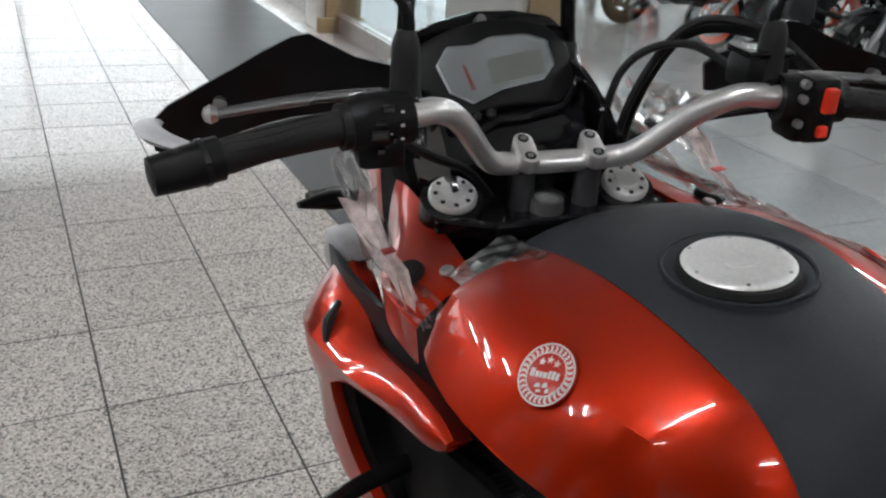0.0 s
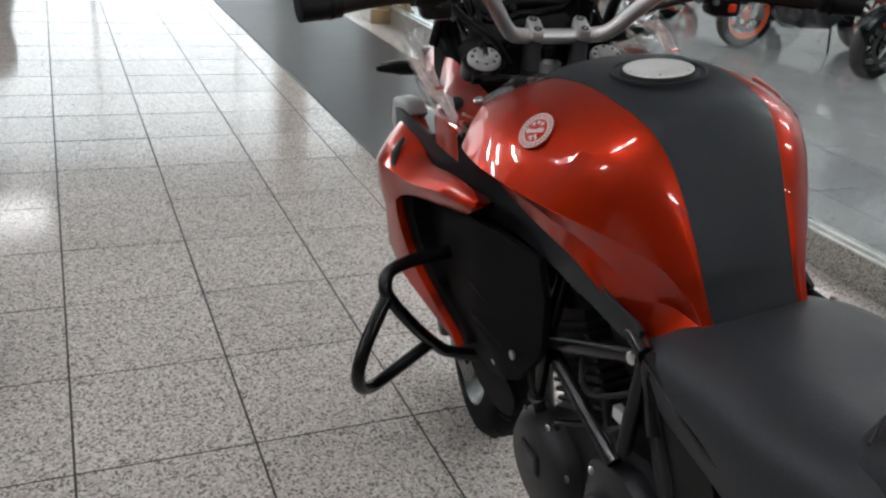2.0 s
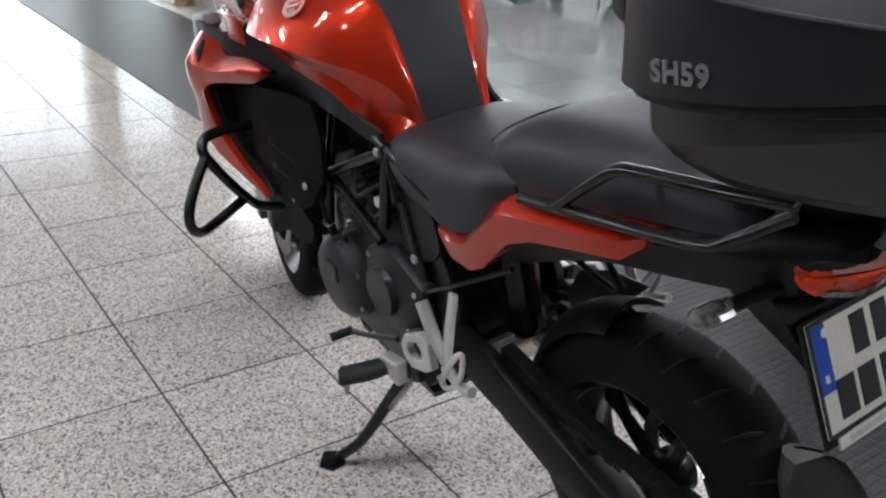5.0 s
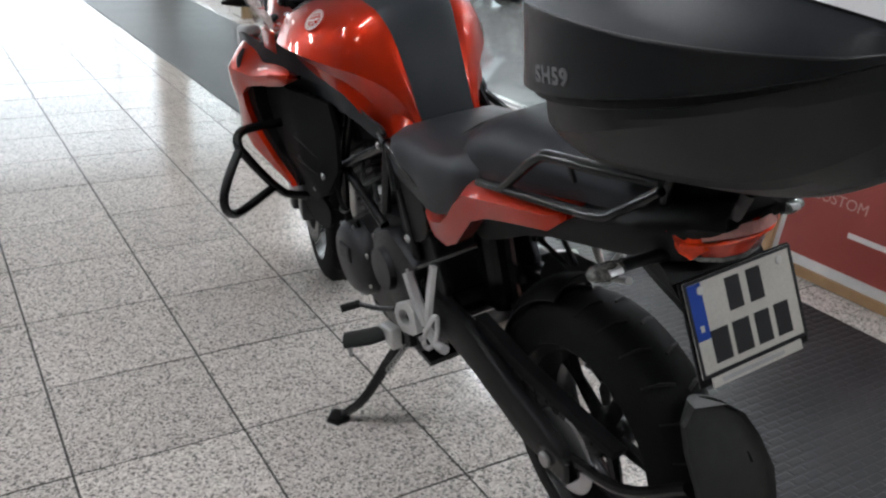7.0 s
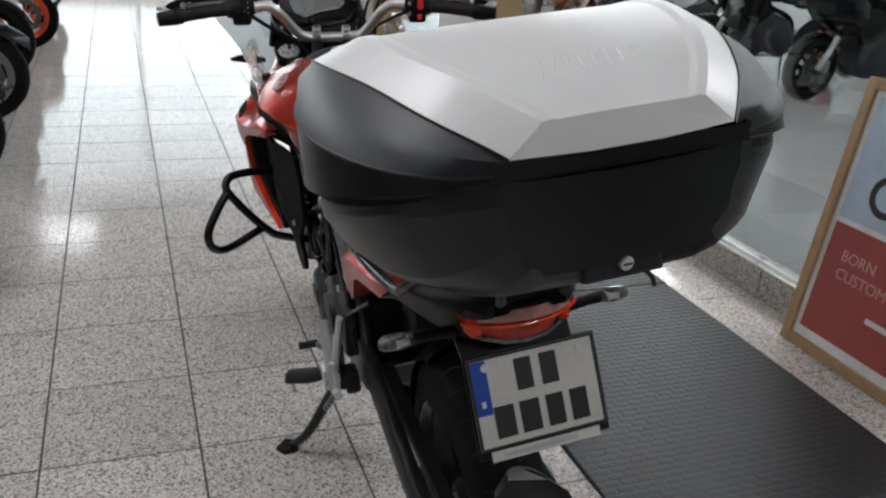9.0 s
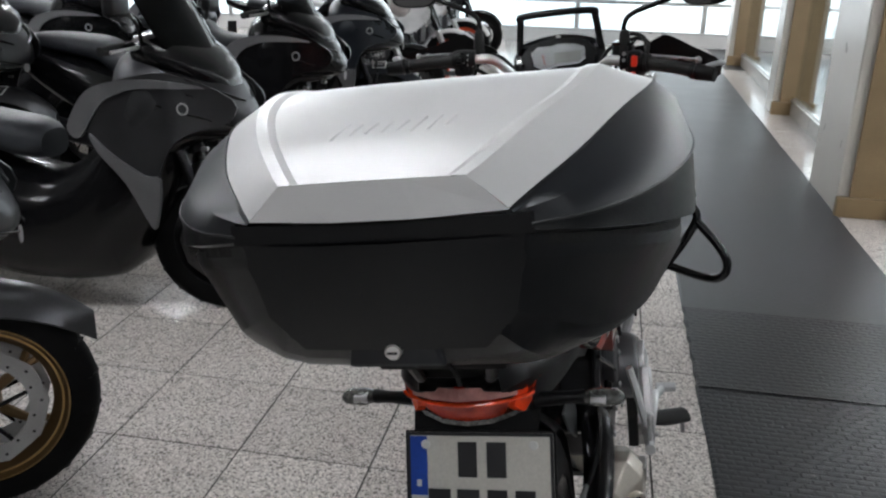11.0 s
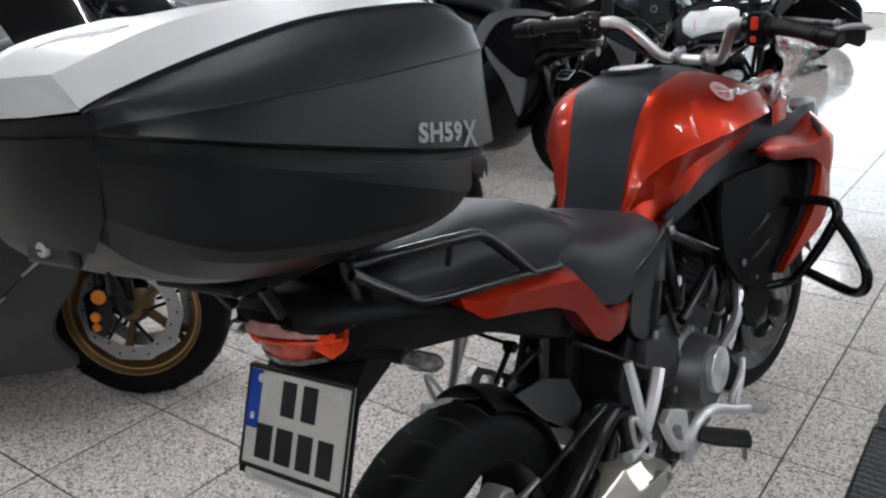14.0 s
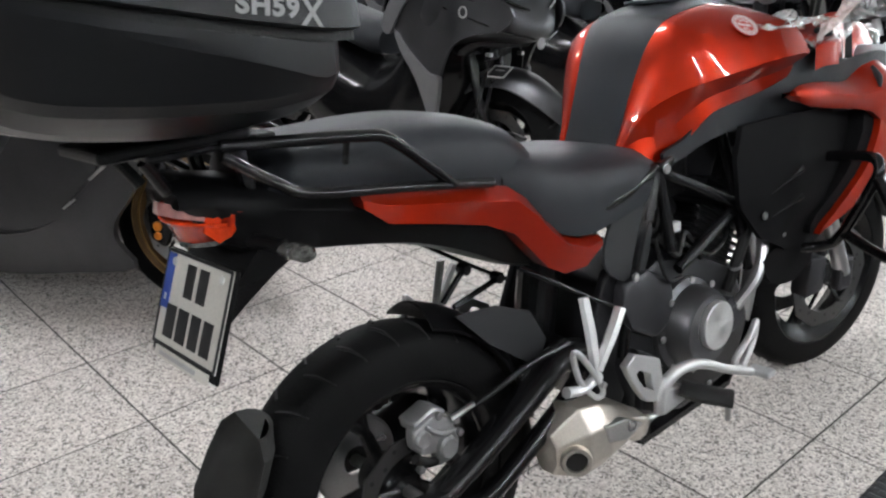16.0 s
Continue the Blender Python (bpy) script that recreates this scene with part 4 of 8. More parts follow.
one("exhaust_pipe", bm_tube([(0.04, 0.66, 0.17), (0.09, 0.58, 0.20), (0.14, 0.50, 0.27)], 0.03, 12, 5), exhaust_steel, smooth=True)

# -- trellis frame
HEAD = (0.045, 1.12, 0.93)
TRE = [((0.15, 0.61, 0.80), (0.11, 0.88, 0.855), HEAD), ((0.15, 0.61, 0.795), (0.165, 0.88, 0.665)), ((0.165, 0.88, 0.665), (0.09, 1.08, 0.80), (0.05, 1.13, 0.86)),
       ((0.15, 0.61, 0.79), (0.165, 0.63, 0.62)), ((0.15, 0.60, 0.80), (0.15, 0.53, 0.63), (0.14, 0.49, 0.42)), ((0.165, 0.88, 0.665), (0.16, 0.66, 0.57)), ((0.165, 0.88, 0.665), (0.125, 0.87, 0.84)),
       ((0.165, 0.88, 0.665), (0.16, 0.93, 0.50)), ((0.15, 0.60, 0.80), (0.16, 0.45, 0.765), (0.16, 0.30, 0.755)), ((0.15, 0.60, 0.79), (0.16, 0.56, 0.70))]
for pts in TRE:
    both("frame_tube", lambda: bm_tube(pts, 0.013, 10, 4), black_metal, smooth=True)
both("pivot_plate", lambda: bm_prism([(0.40, 0.50), (0.46, 0.62), (0.54, 0.60), (0.55, 0.40), (0.48, 0.30), (0.41, 0.34)], 0.115, 0.135, "x", 0.005), engine_dark)
# same cover both sides; the left's blacker material stands in for its shaded side
for side, mt in ((1, cover_plastic), (-1, black_plastic)):
    one("frame_cover", bm_panel([(0.46, 0.73), (0.565, 0.79), (0.585, 0.72), (0.56, 0.60), (0.50, 0.585), (0.43, 0.64)], lambda y, z: 0.155 - 0.03 * max(0, 0.68 - z), 0.006, 0.04, side=side), mt, smooth=True)
for s in (-1, 1):
    for y, z in ((0.61, 0.80), (0.88, 0.665), (0.50, 0.60)):
        bolt((s * 0.17, y, z), (s, 0, 0), 0.010, moto)

# -- fuel tank: red shell and a dark rubber cover along its middle
TANK = [  # y, middle z, cover edge x z, shoulder x z, crease x z, lower x z, under x z
    (0.572, 0.845, 0.071, 0.838, 0.077, 0.837, 0.086, 0.836, 0.100, 0.828, 0.06, 0.80),
    (0.594, 0.888, 0.073, 0.880, 0.083, 0.879, 0.095, 0.868, 0.108, 0.824, 0.07, 0.80),
    (0.624, 0.962, 0.077, 0.950, 0.095, 0.944, 0.116, 0.910, 0.120, 0.812, 0.08, 0.79),
    (0.664, 1.046, 0.085, 1.030, 0.122, 1.012, 0.149, 0.938, 0.137, 0.796, 0.09, 0.78),
    (0.702, 1.088, 0.095, 1.075, 0.150, 1.043, 0.180, 0.954, 0.168, 0.852, 0.11, 0.81),
    (0.74, 1.103, 0.101, 1.092, 0.172, 1.054, 0.205, 0.964, 0.190, 0.892, 0.12, 0.85),
    (0.80, 1.114, 0.106, 1.103, 0.191, 1.060, 0.238, 0.977, 0.197, 0.904, 0.12, 0.86),
    (0.86, 1.119, 0.110, 1.107, 0.199, 1.062, 0.256, 0.986, 0.200, 0.910, 0.12, 0.86),
    (0.92, 1.116, 0.111, 1.102, 0.204, 1.060, 0.263, 0.989, 0.201, 0.916, 0.12, 0.87),
    (0.98, 1.106, 0.110, 1.090, 0.207, 1.054, 0.259, 0.988, 0.202, 0.926, 0.12, 0.88),
    (1.025, 1.092, 0.108, 1.074, 0.209, 1.046, 0.249, 0.984, 0.202, 0.934, 0.11, 0.89),
    (1.040, 1.086, 0.107, 1.067, 0.205, 1.042, 0.240, 0.981, 0.200, 0.936, 0.10, 0.89),
]
rows = smooth_rows(TANK, 5)


def tank_ring(r, s, inset=0.0, dy=0.0):
    y, zt, px, pz, sx, sz, cx, cz, lx, lz, ux, uz = r
    m1 = ((px * 2 + sx) / 3, (pz * 2 + sz) / 3 + 0.005)
    m2 = ((px + sx * 2) / 3, (pz + sz * 2) / 3 + 0.005)
    P = [(px - 0.03, pz), (px, pz), m1, m2, (sx, sz), (sx * 0.6 + cx * 0.4 + 0.005, sz * 0.6 + cz * 0.4), (cx, cz), (cx * 0.45 + lx * 0.55 - 0.014, cz * 0.45 + lz * 0.55), (lx, lz), (ux, uz)]
    return [(s * (a - inset * (0.3 if a < px + 0.02 else 1)), y + dy, b - inset * (0.6 if b > 0.97 else -0.2)) for a, b in P]


for s in (-1, 1):
    end = rows[-1]
    bm = bm_rings([tank_ring(r, s) for r in rows] + [tank_ring(end, s, 0.004, 0.006), tank_ring(end, s, 0.014, 0.008), tank_ring(end, s, 0.05, -0.02)], False, False)
    part("tank_shell", bm, red_paint, moto, "glossy red painted tank side", True, None, 0.42)


def cover_ring(r):
    y, zt, px, pz = r[:4]
    px -= 0.001
    P = []
    for i in range(9):
        t = -1 + 2 * i / 8
        P.append((px * t, y, pz + (zt - pz) * (1 - t * t) ** 0.8 + 0.004))
    P[0], P[-1] = (-px, y, pz + 0.001), (px, y, pz + 0.001)
    return P + [(px * 0.9, y, pz - 0.02), (-px * 0.9, y, pz - 0.02)]


crows = [(0.566, 0.812, 0.068, 0.808)] + [r[:4] for r in rows] + [(1.08, 1.066, 0.104, 1.045), (1.105, 1.050, 0.10, 1.028)]
one("tank_cover", bm_rings([cover_ring(r) for r in crows if r[0] < 1.11]), tank_rubber, label="matt dark grey rubber tank cover", smooth=True)
one("tank_underside", bm_box((0, 0.86, 0.86), (0.2, 0.38, 0.1), 0.03), black_plastic)
# filler cap with its raised ring and mark
cap_m = Matrix.Translation((-0.009, 0.832, 1.1235)) @ Matrix.Rotation(radians(-1), 4, "X") @ Matrix.Scale(0.76, 4)
fc = one("filler_cap", bm_lathe([(0, 0.0), (0.066, 0.0), (0.068, 0.004), (0.065, 0.007), (0.058, 0.0075), (0.056, 0.0066), (0, 0.0070)], 48, "z", False), cap_pale, label="round brushed aluminium filler cap", smooth=True, m=cap_m)
one("cap_recess_ring", bm_lathe([(0.088, -0.006), (0.093, -0.006), (0.093, -0.0005), (0.091, 0.0006), (0.088, -0.001)], 48, "z"), tank_rubber, fc, m=cap_m)
one("cap_seal", bm_lathe([(0.066, -0.006), (0.076, -0.006), (0.0735, 0.002), (0.066, 0.003)], 48, "z"), rubber, fc, m=cap_m)
one("cap_flap", bm_prism([(-0.02, -0.012), (0.0, -0.02), (0.022, -0.014), (0.026, 0.006), (0.008, 0.02), (-0.018, 0.014)], 0.0068, 0.0078, "z", 0.0004), cap_pale, fc, m=cap_m)
for i in range(6):
    a = i * math.pi / 3
    one("cap_screw", bm_cyl((0.0615 * math.cos(a), 0.0615 * math.sin(a), 0.007), (0.0615 * math.cos(a), 0.0615 * math.sin(a), 0.0084), 0.0026, 8), steel, fc, m=cap_m)


# round badge on each side: plain ring and shapes
def badge(side):
    c = Vector((side * 0.203, 0.842, 1.0605))
    n = Vector((side * 0.66, -0.12, 0.74)).normalized()
    m = Matrix.Translation(c) @ n.to_track_quat("Z", "Y").to_matrix().to_4x4() @ Matrix.Rotation(radians(20 if side < 0 else -20), 4, "Z") @ Matrix.Scale(0.88, 4)
    b = one("badge", bm_lathe([(0, -0.002), (0.034, -0.002), (0.034, 0.0008), (0.0335, 0.0012), (0, 0.0012)], 40, "z", False), red_plain, label="round red and white tank badge", smooth=True, m=m)
    for r0, r1 in ((0.0318, 0.0336), (0.0228, 0.0242)):
        one("badge_ring", bm_lathe([(r0, 0.0011), (r1, 0.0011), (r1, 0.0017), (r0, 0.0017)], 40, "z"), mark_white, b, m=m)
    leaves = []
    for k in range(30):
        a = 2 * math.pi * k / 30
        leaf = bm_prism([(-0.0022, 0.0), (0.0, 0.0016), (0.0028, 0.0), (0.0, -0.0016)], 0.0011, 0.0017, "z")
        for r, d in ((0.0262, 0.6), (0.0292, -0.6)):
            leaves.append(moved(leaf.copy(), Matrix.Rotation(a, 4, "Z") @ Matrix.Translation((r, 0, 0)) @ Matrix.Rotation(math.pi / 2 + d, 4, "Z")))
        leaf.free()
    one("badge_wreath", join(*leaves), mark_white, b, m=m)
    for x, w, up in ((-0.0165, 0.005, 0.0085), (-0.0105, 0.004, 0.006), (-0.0055, 0.004, 0.006), (-0.0005, 0.004, 0.006), (0.0048, 0.0035, 0.0085), (0.0095, 0.0035, 0.0085), (0.0145, 0.0035, 0.0075)):
        one("badge_bar", bm_prism([(x - w / 2, -0.0042), (x + w / 2, -0.0042), (x + w / 2, -0.0042 + up), (x - w / 2, -0.0042 + up)], 0.0011, 0.0019, "z"), mark_white, b, m=m)
    for dx, dy in ((-0.009, 0.0125), (0.0, 0.0155), (0.009, 0.0125)):
        star = [((0.0046 if k % 2 == 0 else 0.0019) * math.sin(k * math.pi / 5) + dx, (0.0046 if k % 2 == 0 else 0.0019) * math.cos(k * math.pi / 5) + dy) for k in range(10)]
        one("badge_star", bm_prism(star, 0.0011, 0.0019, "z"), mark_white, b, m=m)
    for x, y, w, h in ((-0.006, -0.0125, 0.007, 0.005), (0.003, -0.011, 0.006, 0.006), (0.007, -0.0165, 0.004, 0.005), (-0.003, -0.018, 0.006, 0.003)):
        one("badge_mark", bm_prism([(x - w / 2, y - h / 2), (x + w / 2, y - h / 3), (x + w / 3, y + h / 2), (x - w / 3, y + h / 3)], 0.0011, 0.0019, "z"), mark_white, b, m=m)


badge(-1)
badge(1)


# -- fairing
WING = [  # y, upper edge x z, bulge x z, lower edge x z
    (0.962, 0.250, 0.911, 0.254, 0.904, 0.251, 0.897), (1.00, 0.249, 0.918, 0.268, 0.896, 0.256, 0.873), (1.08, 0.251, 0.914, 0.278, 0.888, 0.264, 0.855), (1.17, 0.255, 0.902, 0.296, 0.872, 0.280, 0.840),
    (1.23, 0.250, 0.912, 0.306, 0.872, 0.292, 0.826), (1.275, 0.242, 0.934, 0.312, 0.872, 0.300, 0.798), (1.33, 0.234, 0.948, 0.312, 0.868, 0.302, 0.768), (1.39, 0.220, 0.940, 0.296, 0.850, 0.288, 0.755), (1.44, 0.205, 0.905, 0.256, 0.838, 0.252, 0.765)]


def wing():
    R = []
    for y, ux, uz, bx, bz, lx, lz in smooth_rows(WING, 5):
        R.append([(ux - 0.03, y, uz - 0.02), (ux - 0.004, y, uz), (ux + 0.003, y, uz - 0.002), (ux * 0.45 + bx * 0.55 + 0.003, y, uz * 0.5 + bz * 0.5), (bx, y, bz), (bx * 0.5 + lx * 0.5 + 0.004, y, bz * 0.5 + lz * 0.5), (lx, y, lz), (lx - 0.03, y, lz + 0.006)])
    return bm_rings(R)


both("side_fairing", wing, red_paint, label="red painted side fairing wing", smooth=True)
# no opening is cut: a black piece on the surface paints the slot's shade
both("fairing_slot", lambda: bm_tube([(0.272, 1.272, 0.925), (0.292, 1.266, 0.900), (0.302, 1.252, 0.880)], [0.004, 0.009, 0.004], 8, 4), mark_black)
INNER = [(1.405, 0.785), (1.25, 0.835), (1.235, 0.78), (1.20, 0.705), (1.135, 0.635), (1.07, 0.580)]
OUTER = [(1.09, 0.557), (1.20, 0.605), (1.32, 0.665), (1.395, 0.725)]


def edge_x(y, z):
    return 0.262 + 0.038 * min(1, max(0, (y - 1.10) / 0.17)) - 0.45 * max(0, y - 1.345) - 0.06 * max(0, 0.68 - z)


both("fairing_edge", lambda: bm_panel([(y + 0.032 * (y < 1.3), z - 0.006) for y, z in INNER] + OUTER, edge_x, 0.016, 0.02), red_paint, smooth=True)
both("fairing_lining", lambda: bm_panel(INNER + OUTER, lambda y, z: edge_x(y, z) - 0.017, 0.046, 0.03), black_matt, label="black inner lining of the fairing")
# the paler grey stands in for the sheen of film over this cap
both("fairing_cap", lambda: bm_prism([(1.325, 0.945), (1.345, 0.968), (1.43, 0.958), (1.455, 0.90), (1.43, 0.885)], 0.196, 0.243, "x", 0.009), bracket_grey, smooth=True, label="grey plastic cap ahead of the fairing wing, lightened for film sheen")
both("fairing_insert", lambda: bm_panel([(1.42, 0.925), (1.385, 0.948), (1.30, 0.955), (1.20, 0.950), (1.09, 0.985), (1.01, 0.965), (0.92, 0.925), (0.74, 0.895), (0.69, 0.85), (0.63, 0.825), (0.66, 0.80), (0.76, 0.838), (0.9, 0.842), (1.05, 0.845), (1.25, 0.825), (1.37, 0.84)],
                                        lambda y, z: (0.150 + 0.034 * min(1, max(0, (y - 0.64) / 0.12))) + 0.060 * min(1, max(0, (y - 0.94) / 0.24)) - 0.12 * max(0, y - 1.3) + 0.012 * min(1, max(0, (y - 1.22) / 0.1)), 0.008, 0.035), grey_plastic, smooth=True, label="grey plastic fairing insert")


def shroud_x(y, z):
    """Flat faces that meet along ridges."""
    front = 0.238 - 0.10 * max(0, y - 1.24)
    rear = 0.205 + 0.22 * (y - 0.86)
    low = 0.232 + 0.20 * (z - 0.62)
    return min(front, rear, low) if z < 0.62 else min(front, rear)


both("radiator_shroud", lambda: bm_panel([(1.37, 0.78), (1.30, 0.835), (1.10, 0.852), (0.95, 0.856), (0.84, 0.85), (0.825, 0.78), (0.835, 0.67), (0.90, 0.585), (1.00, 0.535), (1.09, 0.53), (1.16, 0.60), (1.28, 0.68)],
                                         shroud_x, 0.012, 0.02, 1), black_matt, smooth=True, label="black plastic radiator shroud")
both("shroud_lower", lambda: bm_panel([(1.08, 0.56), (1.0, 0.55), (0.93, 0.52), (0.96, 0.46), (1.06, 0.44), (1.14, 0.47), (1.15, 0.54)], lambda y, z: 0.205, 0.012, 0.04), black_matt, smooth=True)
for s in (-1, 1):
    for k, (z0, z1) in enumerate(((0.685, 0.725), (0.63, 0.66))):
        one("shroud_rib", bm_tube([(s * 0.217, 0.93, z0), (s * 0.236, 1.03, z1)], [0.004, 0.009], 6, 1), black_plastic)
one("radiator", bm_box((0, 1.20, 0.68), (0.34, 0.035, 0.26), 0.006), engine_dark, m=None)
fins = [bm_box((0, 1.181, 0.57 + i * 0.012), (0.33, 0.004, 0.002)) for i in range(19)]
one("radiator_fins", join(*fins), engine_grey)
# red upper panels running from tank to the nose, with a rubber plug
UP = [(1.068, 0.161, 1.032, 0.240, 0.990), (1.10, 0.158, 1.030, 0.246, 0.996), (1.18, 0.150, 1.033, 0.240, 0.992), (1.25, 0.150, 1.045, 0.208, 0.99), (1.31, 0.150, 1.050, 0.182, 0.985), (1.35, 0.150, 1.045, 0.168, 0.98)]
for s in (-1, 1):
    R = []
    for y, x0, z0, x1, z1 in smooth_rows(UP, 4):
        top = [(s * (x0 + (x1 - x0) * t), y, z0 + (z1 - z0) * t + 0.008 * math.sin(math.pi * t)) for t in (0, 0.25, 0.5, 0.75, 1)]
        R.append([(s * x0, y, z0 - 0.09)] + top + [(s * x1, y, z1 - 0.05)])
    part("upper_fairing", bm_rings(R, False, False), red_paint, moto, "red upper fairing panel beside the fork", True)
    pl = one("rubber_plug", bm_lathe([(0, 0), (0.020, 0), (0.0215, 0.005), (0.019, 0.010), (0, 0.012)], 24, "z", False), rubber, m=Matrix.Translation((s * 0.218, 1.14, 1.014)) @ Matrix.Rotation(radians(s * 18), 4, "Y"), smooth=True)
    bolt((s * 0.185, 1.10, 1.030), (s * 0.25, 0, 1), 0.009, moto)
# nose with headlight housing
nose = []
for y, w, zb, zt in ((1.36, 0.118, 0.80, 0.99), (1.46, 0.128, 0.78, 1.03), (1.56, 0.120, 0.78, 1.04), (1.65, 0.10, 0.80, 1.02), (1.73, 0.075, 0.83, 1.00), (1.80, 0.03, 0.86, 0.92)):
    nose.append([(w * math.cos(a) * (1.0 if math.sin(a) > 0 else 0.9), y, (zb + zt) / 2 + (zt - zb) / 2 * math.sin(a)) for a in np.linspace(0, 2 * math.pi, 20, endpoint=False)])
one("nose_fairing", bm_rings(nose), red_paint, smooth=True, label="red nose fairing round the headlight")
one("headlight", bm_box((0, 1.70, 0.93), (0.17, 0.08, 0.09), 0.02), lens_smoke, smooth=True)
# protective film still on the fairing
random.seed(7)


def film(cells, u, v, origin, amp, parent, side=1):
    o, u, v = Vector(origin), Vector(u), Vector(v)
    n = u.cross(v).normalized()
    vs, fs = [], []
    for i in range(cells + 1):
        for j in range(cells + 1):
            p = o + u * (i / cells) + v * (j / cells) + n * (random.uniform(-1, 1) * amp) + u * random.uniform(-0.02, 0.02) * 0.5
            vs.append((side * p.x, p.y, p.z))
    for i in range(cells):
        for j in range(cells):
            a = i * (cells + 1) + j
            fs.append((a, a + 1, a + cells + 2, a + cells + 1))
    return mesh_ob("protective_film", vs, fs, film_clear, parent, "crumpled clear protective film")


for s in (-1, 1):
    film(7, (0.034, 0.0, -0.016), (0.012, 0.15, 0.012), (0.206, 1.05, 1.012), 0.005, moto, s)
    film(8, (0.032, 0.0, -0.024), (-0.012, 0.17, 0.085), (0.214, 1.20, 1.022), 0.009, moto, s)
film(12, (0.045, 0, -0.012), (-0.01, 0.42, -0.02), (0.185, 0.86, 1.062), 0.007, moto, 1)
film(9, (0.06, 0.0, -0.02), (0.03, 0.21, -0.03), (0.205, 1.16, 1.145), 0.012, moto, 1)
film(8, (0.05, 0.03, -0.09), (0.02, 0.17, 0.0), (0.215, 1.17, 1.125), 0.012, moto, 1)
film(7, (0.075, 0, -0.035), (0.0, 0.10, -0.02), (0.115, 0.99, 1.088), 0.0016, moto, -1)

# a loose printed strip of the film, torn and folded up beside the plug
for s in (-1, 1):
    strip_v, strip_f = [], []
    for k, (y, z, w, dx) in enumerate(((1.075, 0.985, 0.016, 0.0), (1.10, 1.012, 0.017, 0.004), (1.125, 1.034, 0.018, 0.004), (1.16, 1.046, 0.024, 0.010), (1.20, 1.068, 0.034, 0.014), (1.235, 1.088, 0.046, 0.010))):
        for q in range(6):
            t = q / 5 - 0.5
            strip_v.append((s * (0.232 + dx + w * t), y + 0.010 * math.sin(k * 2.3 + q * 1.9), z + 0.007 * math.sin(k * 1.7 + q * 2.6) - 0.01 * t))
    for k in range(5):
        for q in range(5):
            a = k * 6 + q
            strip_f.append((a, a + 1, a + 7, a + 6))
    pf_ = mesh_ob("printed_film", strip_v, strip_f, film_print, moto, "crumpled pale printed film strip")
    part("film_print", bm_box((s * 0.238, 1.148, 1.050), (0.016, 0.012, 0.002)), red_plain, pf_)

# dash and its cowl
one("head_cover", bm_prism([(1.104, 0.88), (1.106, 0.985), (1.15, 1.0), (1.24, 0.985), (1.33, 1.03), (1.42, 1.10), (1.44, 0.9)], -0.150, 0.150, "x", 0.008), black_matt, label="black plastic cover round the steering head")
one("dash_apron", bm_prism([(1.262, 1.02), (1.252, 1.085), (1.275, 1.115), (1.33, 1.14), (1.38, 1.10), (1.36, 1.0)], -0.115, 0.115, "x", 0.014, 3), black_gloss, smooth=True, label="glossy black apron under the dash")
DM = Matrix.Translation((-0.004, 1.335, 1.172)) @ Matrix.Rotation(radians(-34), 4, "X")   # local: x across, z up the face, -y towards the rider


def dash_outline(k, up=0.0):
    half = [(0.0, 0.078), (0.05, 0.072), (0.095, 0.058), (0.122, 0.02), (0.118, -0.03), (0.085, -0.062), (0.03, -0.052), (0.0, -0.05)]
    pts = half + [(-a, b) for a, b in half[-2:0:-1]]
    return [(a * k, b * k + up) for a, b in pts]


one("dash_cowl", bm_prism(dash_outline(1.20, 0.004), 0.0, 0.07, "y", 0.012), black_gloss, label="glossy black dash cowl", smooth=True, m=DM)
dh = one("dash_bezel", bm_prism(dash_outline(0.97), -0.014, 0.006, "y", 0.006), black_plastic, m=DM, smooth=True)
face = [(-0.098, 0.02), (-0.075, 0.045), (-0.03, 0.042), (0.0, 0.05), (0.06, 0.045), (0.095, 0.03), (0.097, -0.012), (0.075, -0.03), (0.0, -0.034), (-0.055, -0.048), (-0.088, -0.025)]
face = [(a * 0.86, b * 0.86 + 0.004) for a, b in face]
one("dash_face", bm_prism(face, -0.018, -0.012, "y"), dial_pale, dh, "instrument face, its pale colour standing in for reflected daylight", m=DM)
one("lcd_panel", bm_prism([(-0.012, 0.018), (0.07, 0.02), (0.068, -0.014), (-0.012, -0.018)], -0.0195, -0.018, "y"), lcd, dh, "greenish LCD panel", m=DM)
one("rev_dial", bm_lathe([(0.0, -0.0182), (0.031, -0.0182), (0.031, -0.0195), (0.0, -0.0195)], 32, "y", False), dial_pale, dh, m=DM @ Matrix.Translation((-0.048, 0, 0.002)))
one("dial_needle", bm_prism([(-0.050, 0.016), (-0.046, 0.016), (-0.040, -0.02), (-0.044, -0.021)], -0.0212, -0.0198, "y"), switch_red, dh, "red needle", m=DM)
one("dash_glass", bm_prism(face, -0.0235, -0.0225, "y"), dash_glass, dh, m=DM)
for x in (-0.05, -0.028):
    one("dash_button", bm_cyl((x, -0.016, -0.056), (x, -0.024, -0.056), 0.007, 12, bevel=0.002), rubber, dh, m=DM)
# gloss tube added to catch a highlight, in place of the bezel's curved reflection
one("dash_glint_tube", bm_tube([(-0.118, -0.008, -0.030), (-0.085, -0.012, -0.066), (-0.05, -0.014, -0.075), (-0.02, -0.014, -0.066), (0.02, -0.014, -0.069), (0.05, -0.013, -0.066), (0.085, -0.012, -0.062), (0.118, -0.008, -0.028)], 0.007, 10, 5), black_gloss, dh, m=DM, smooth=True)
one("dash_screw", bm_cyl((0, -0.0, 0.076), (0, -0.012, 0.076), 0.008, 10), steel, dh, m=DM)
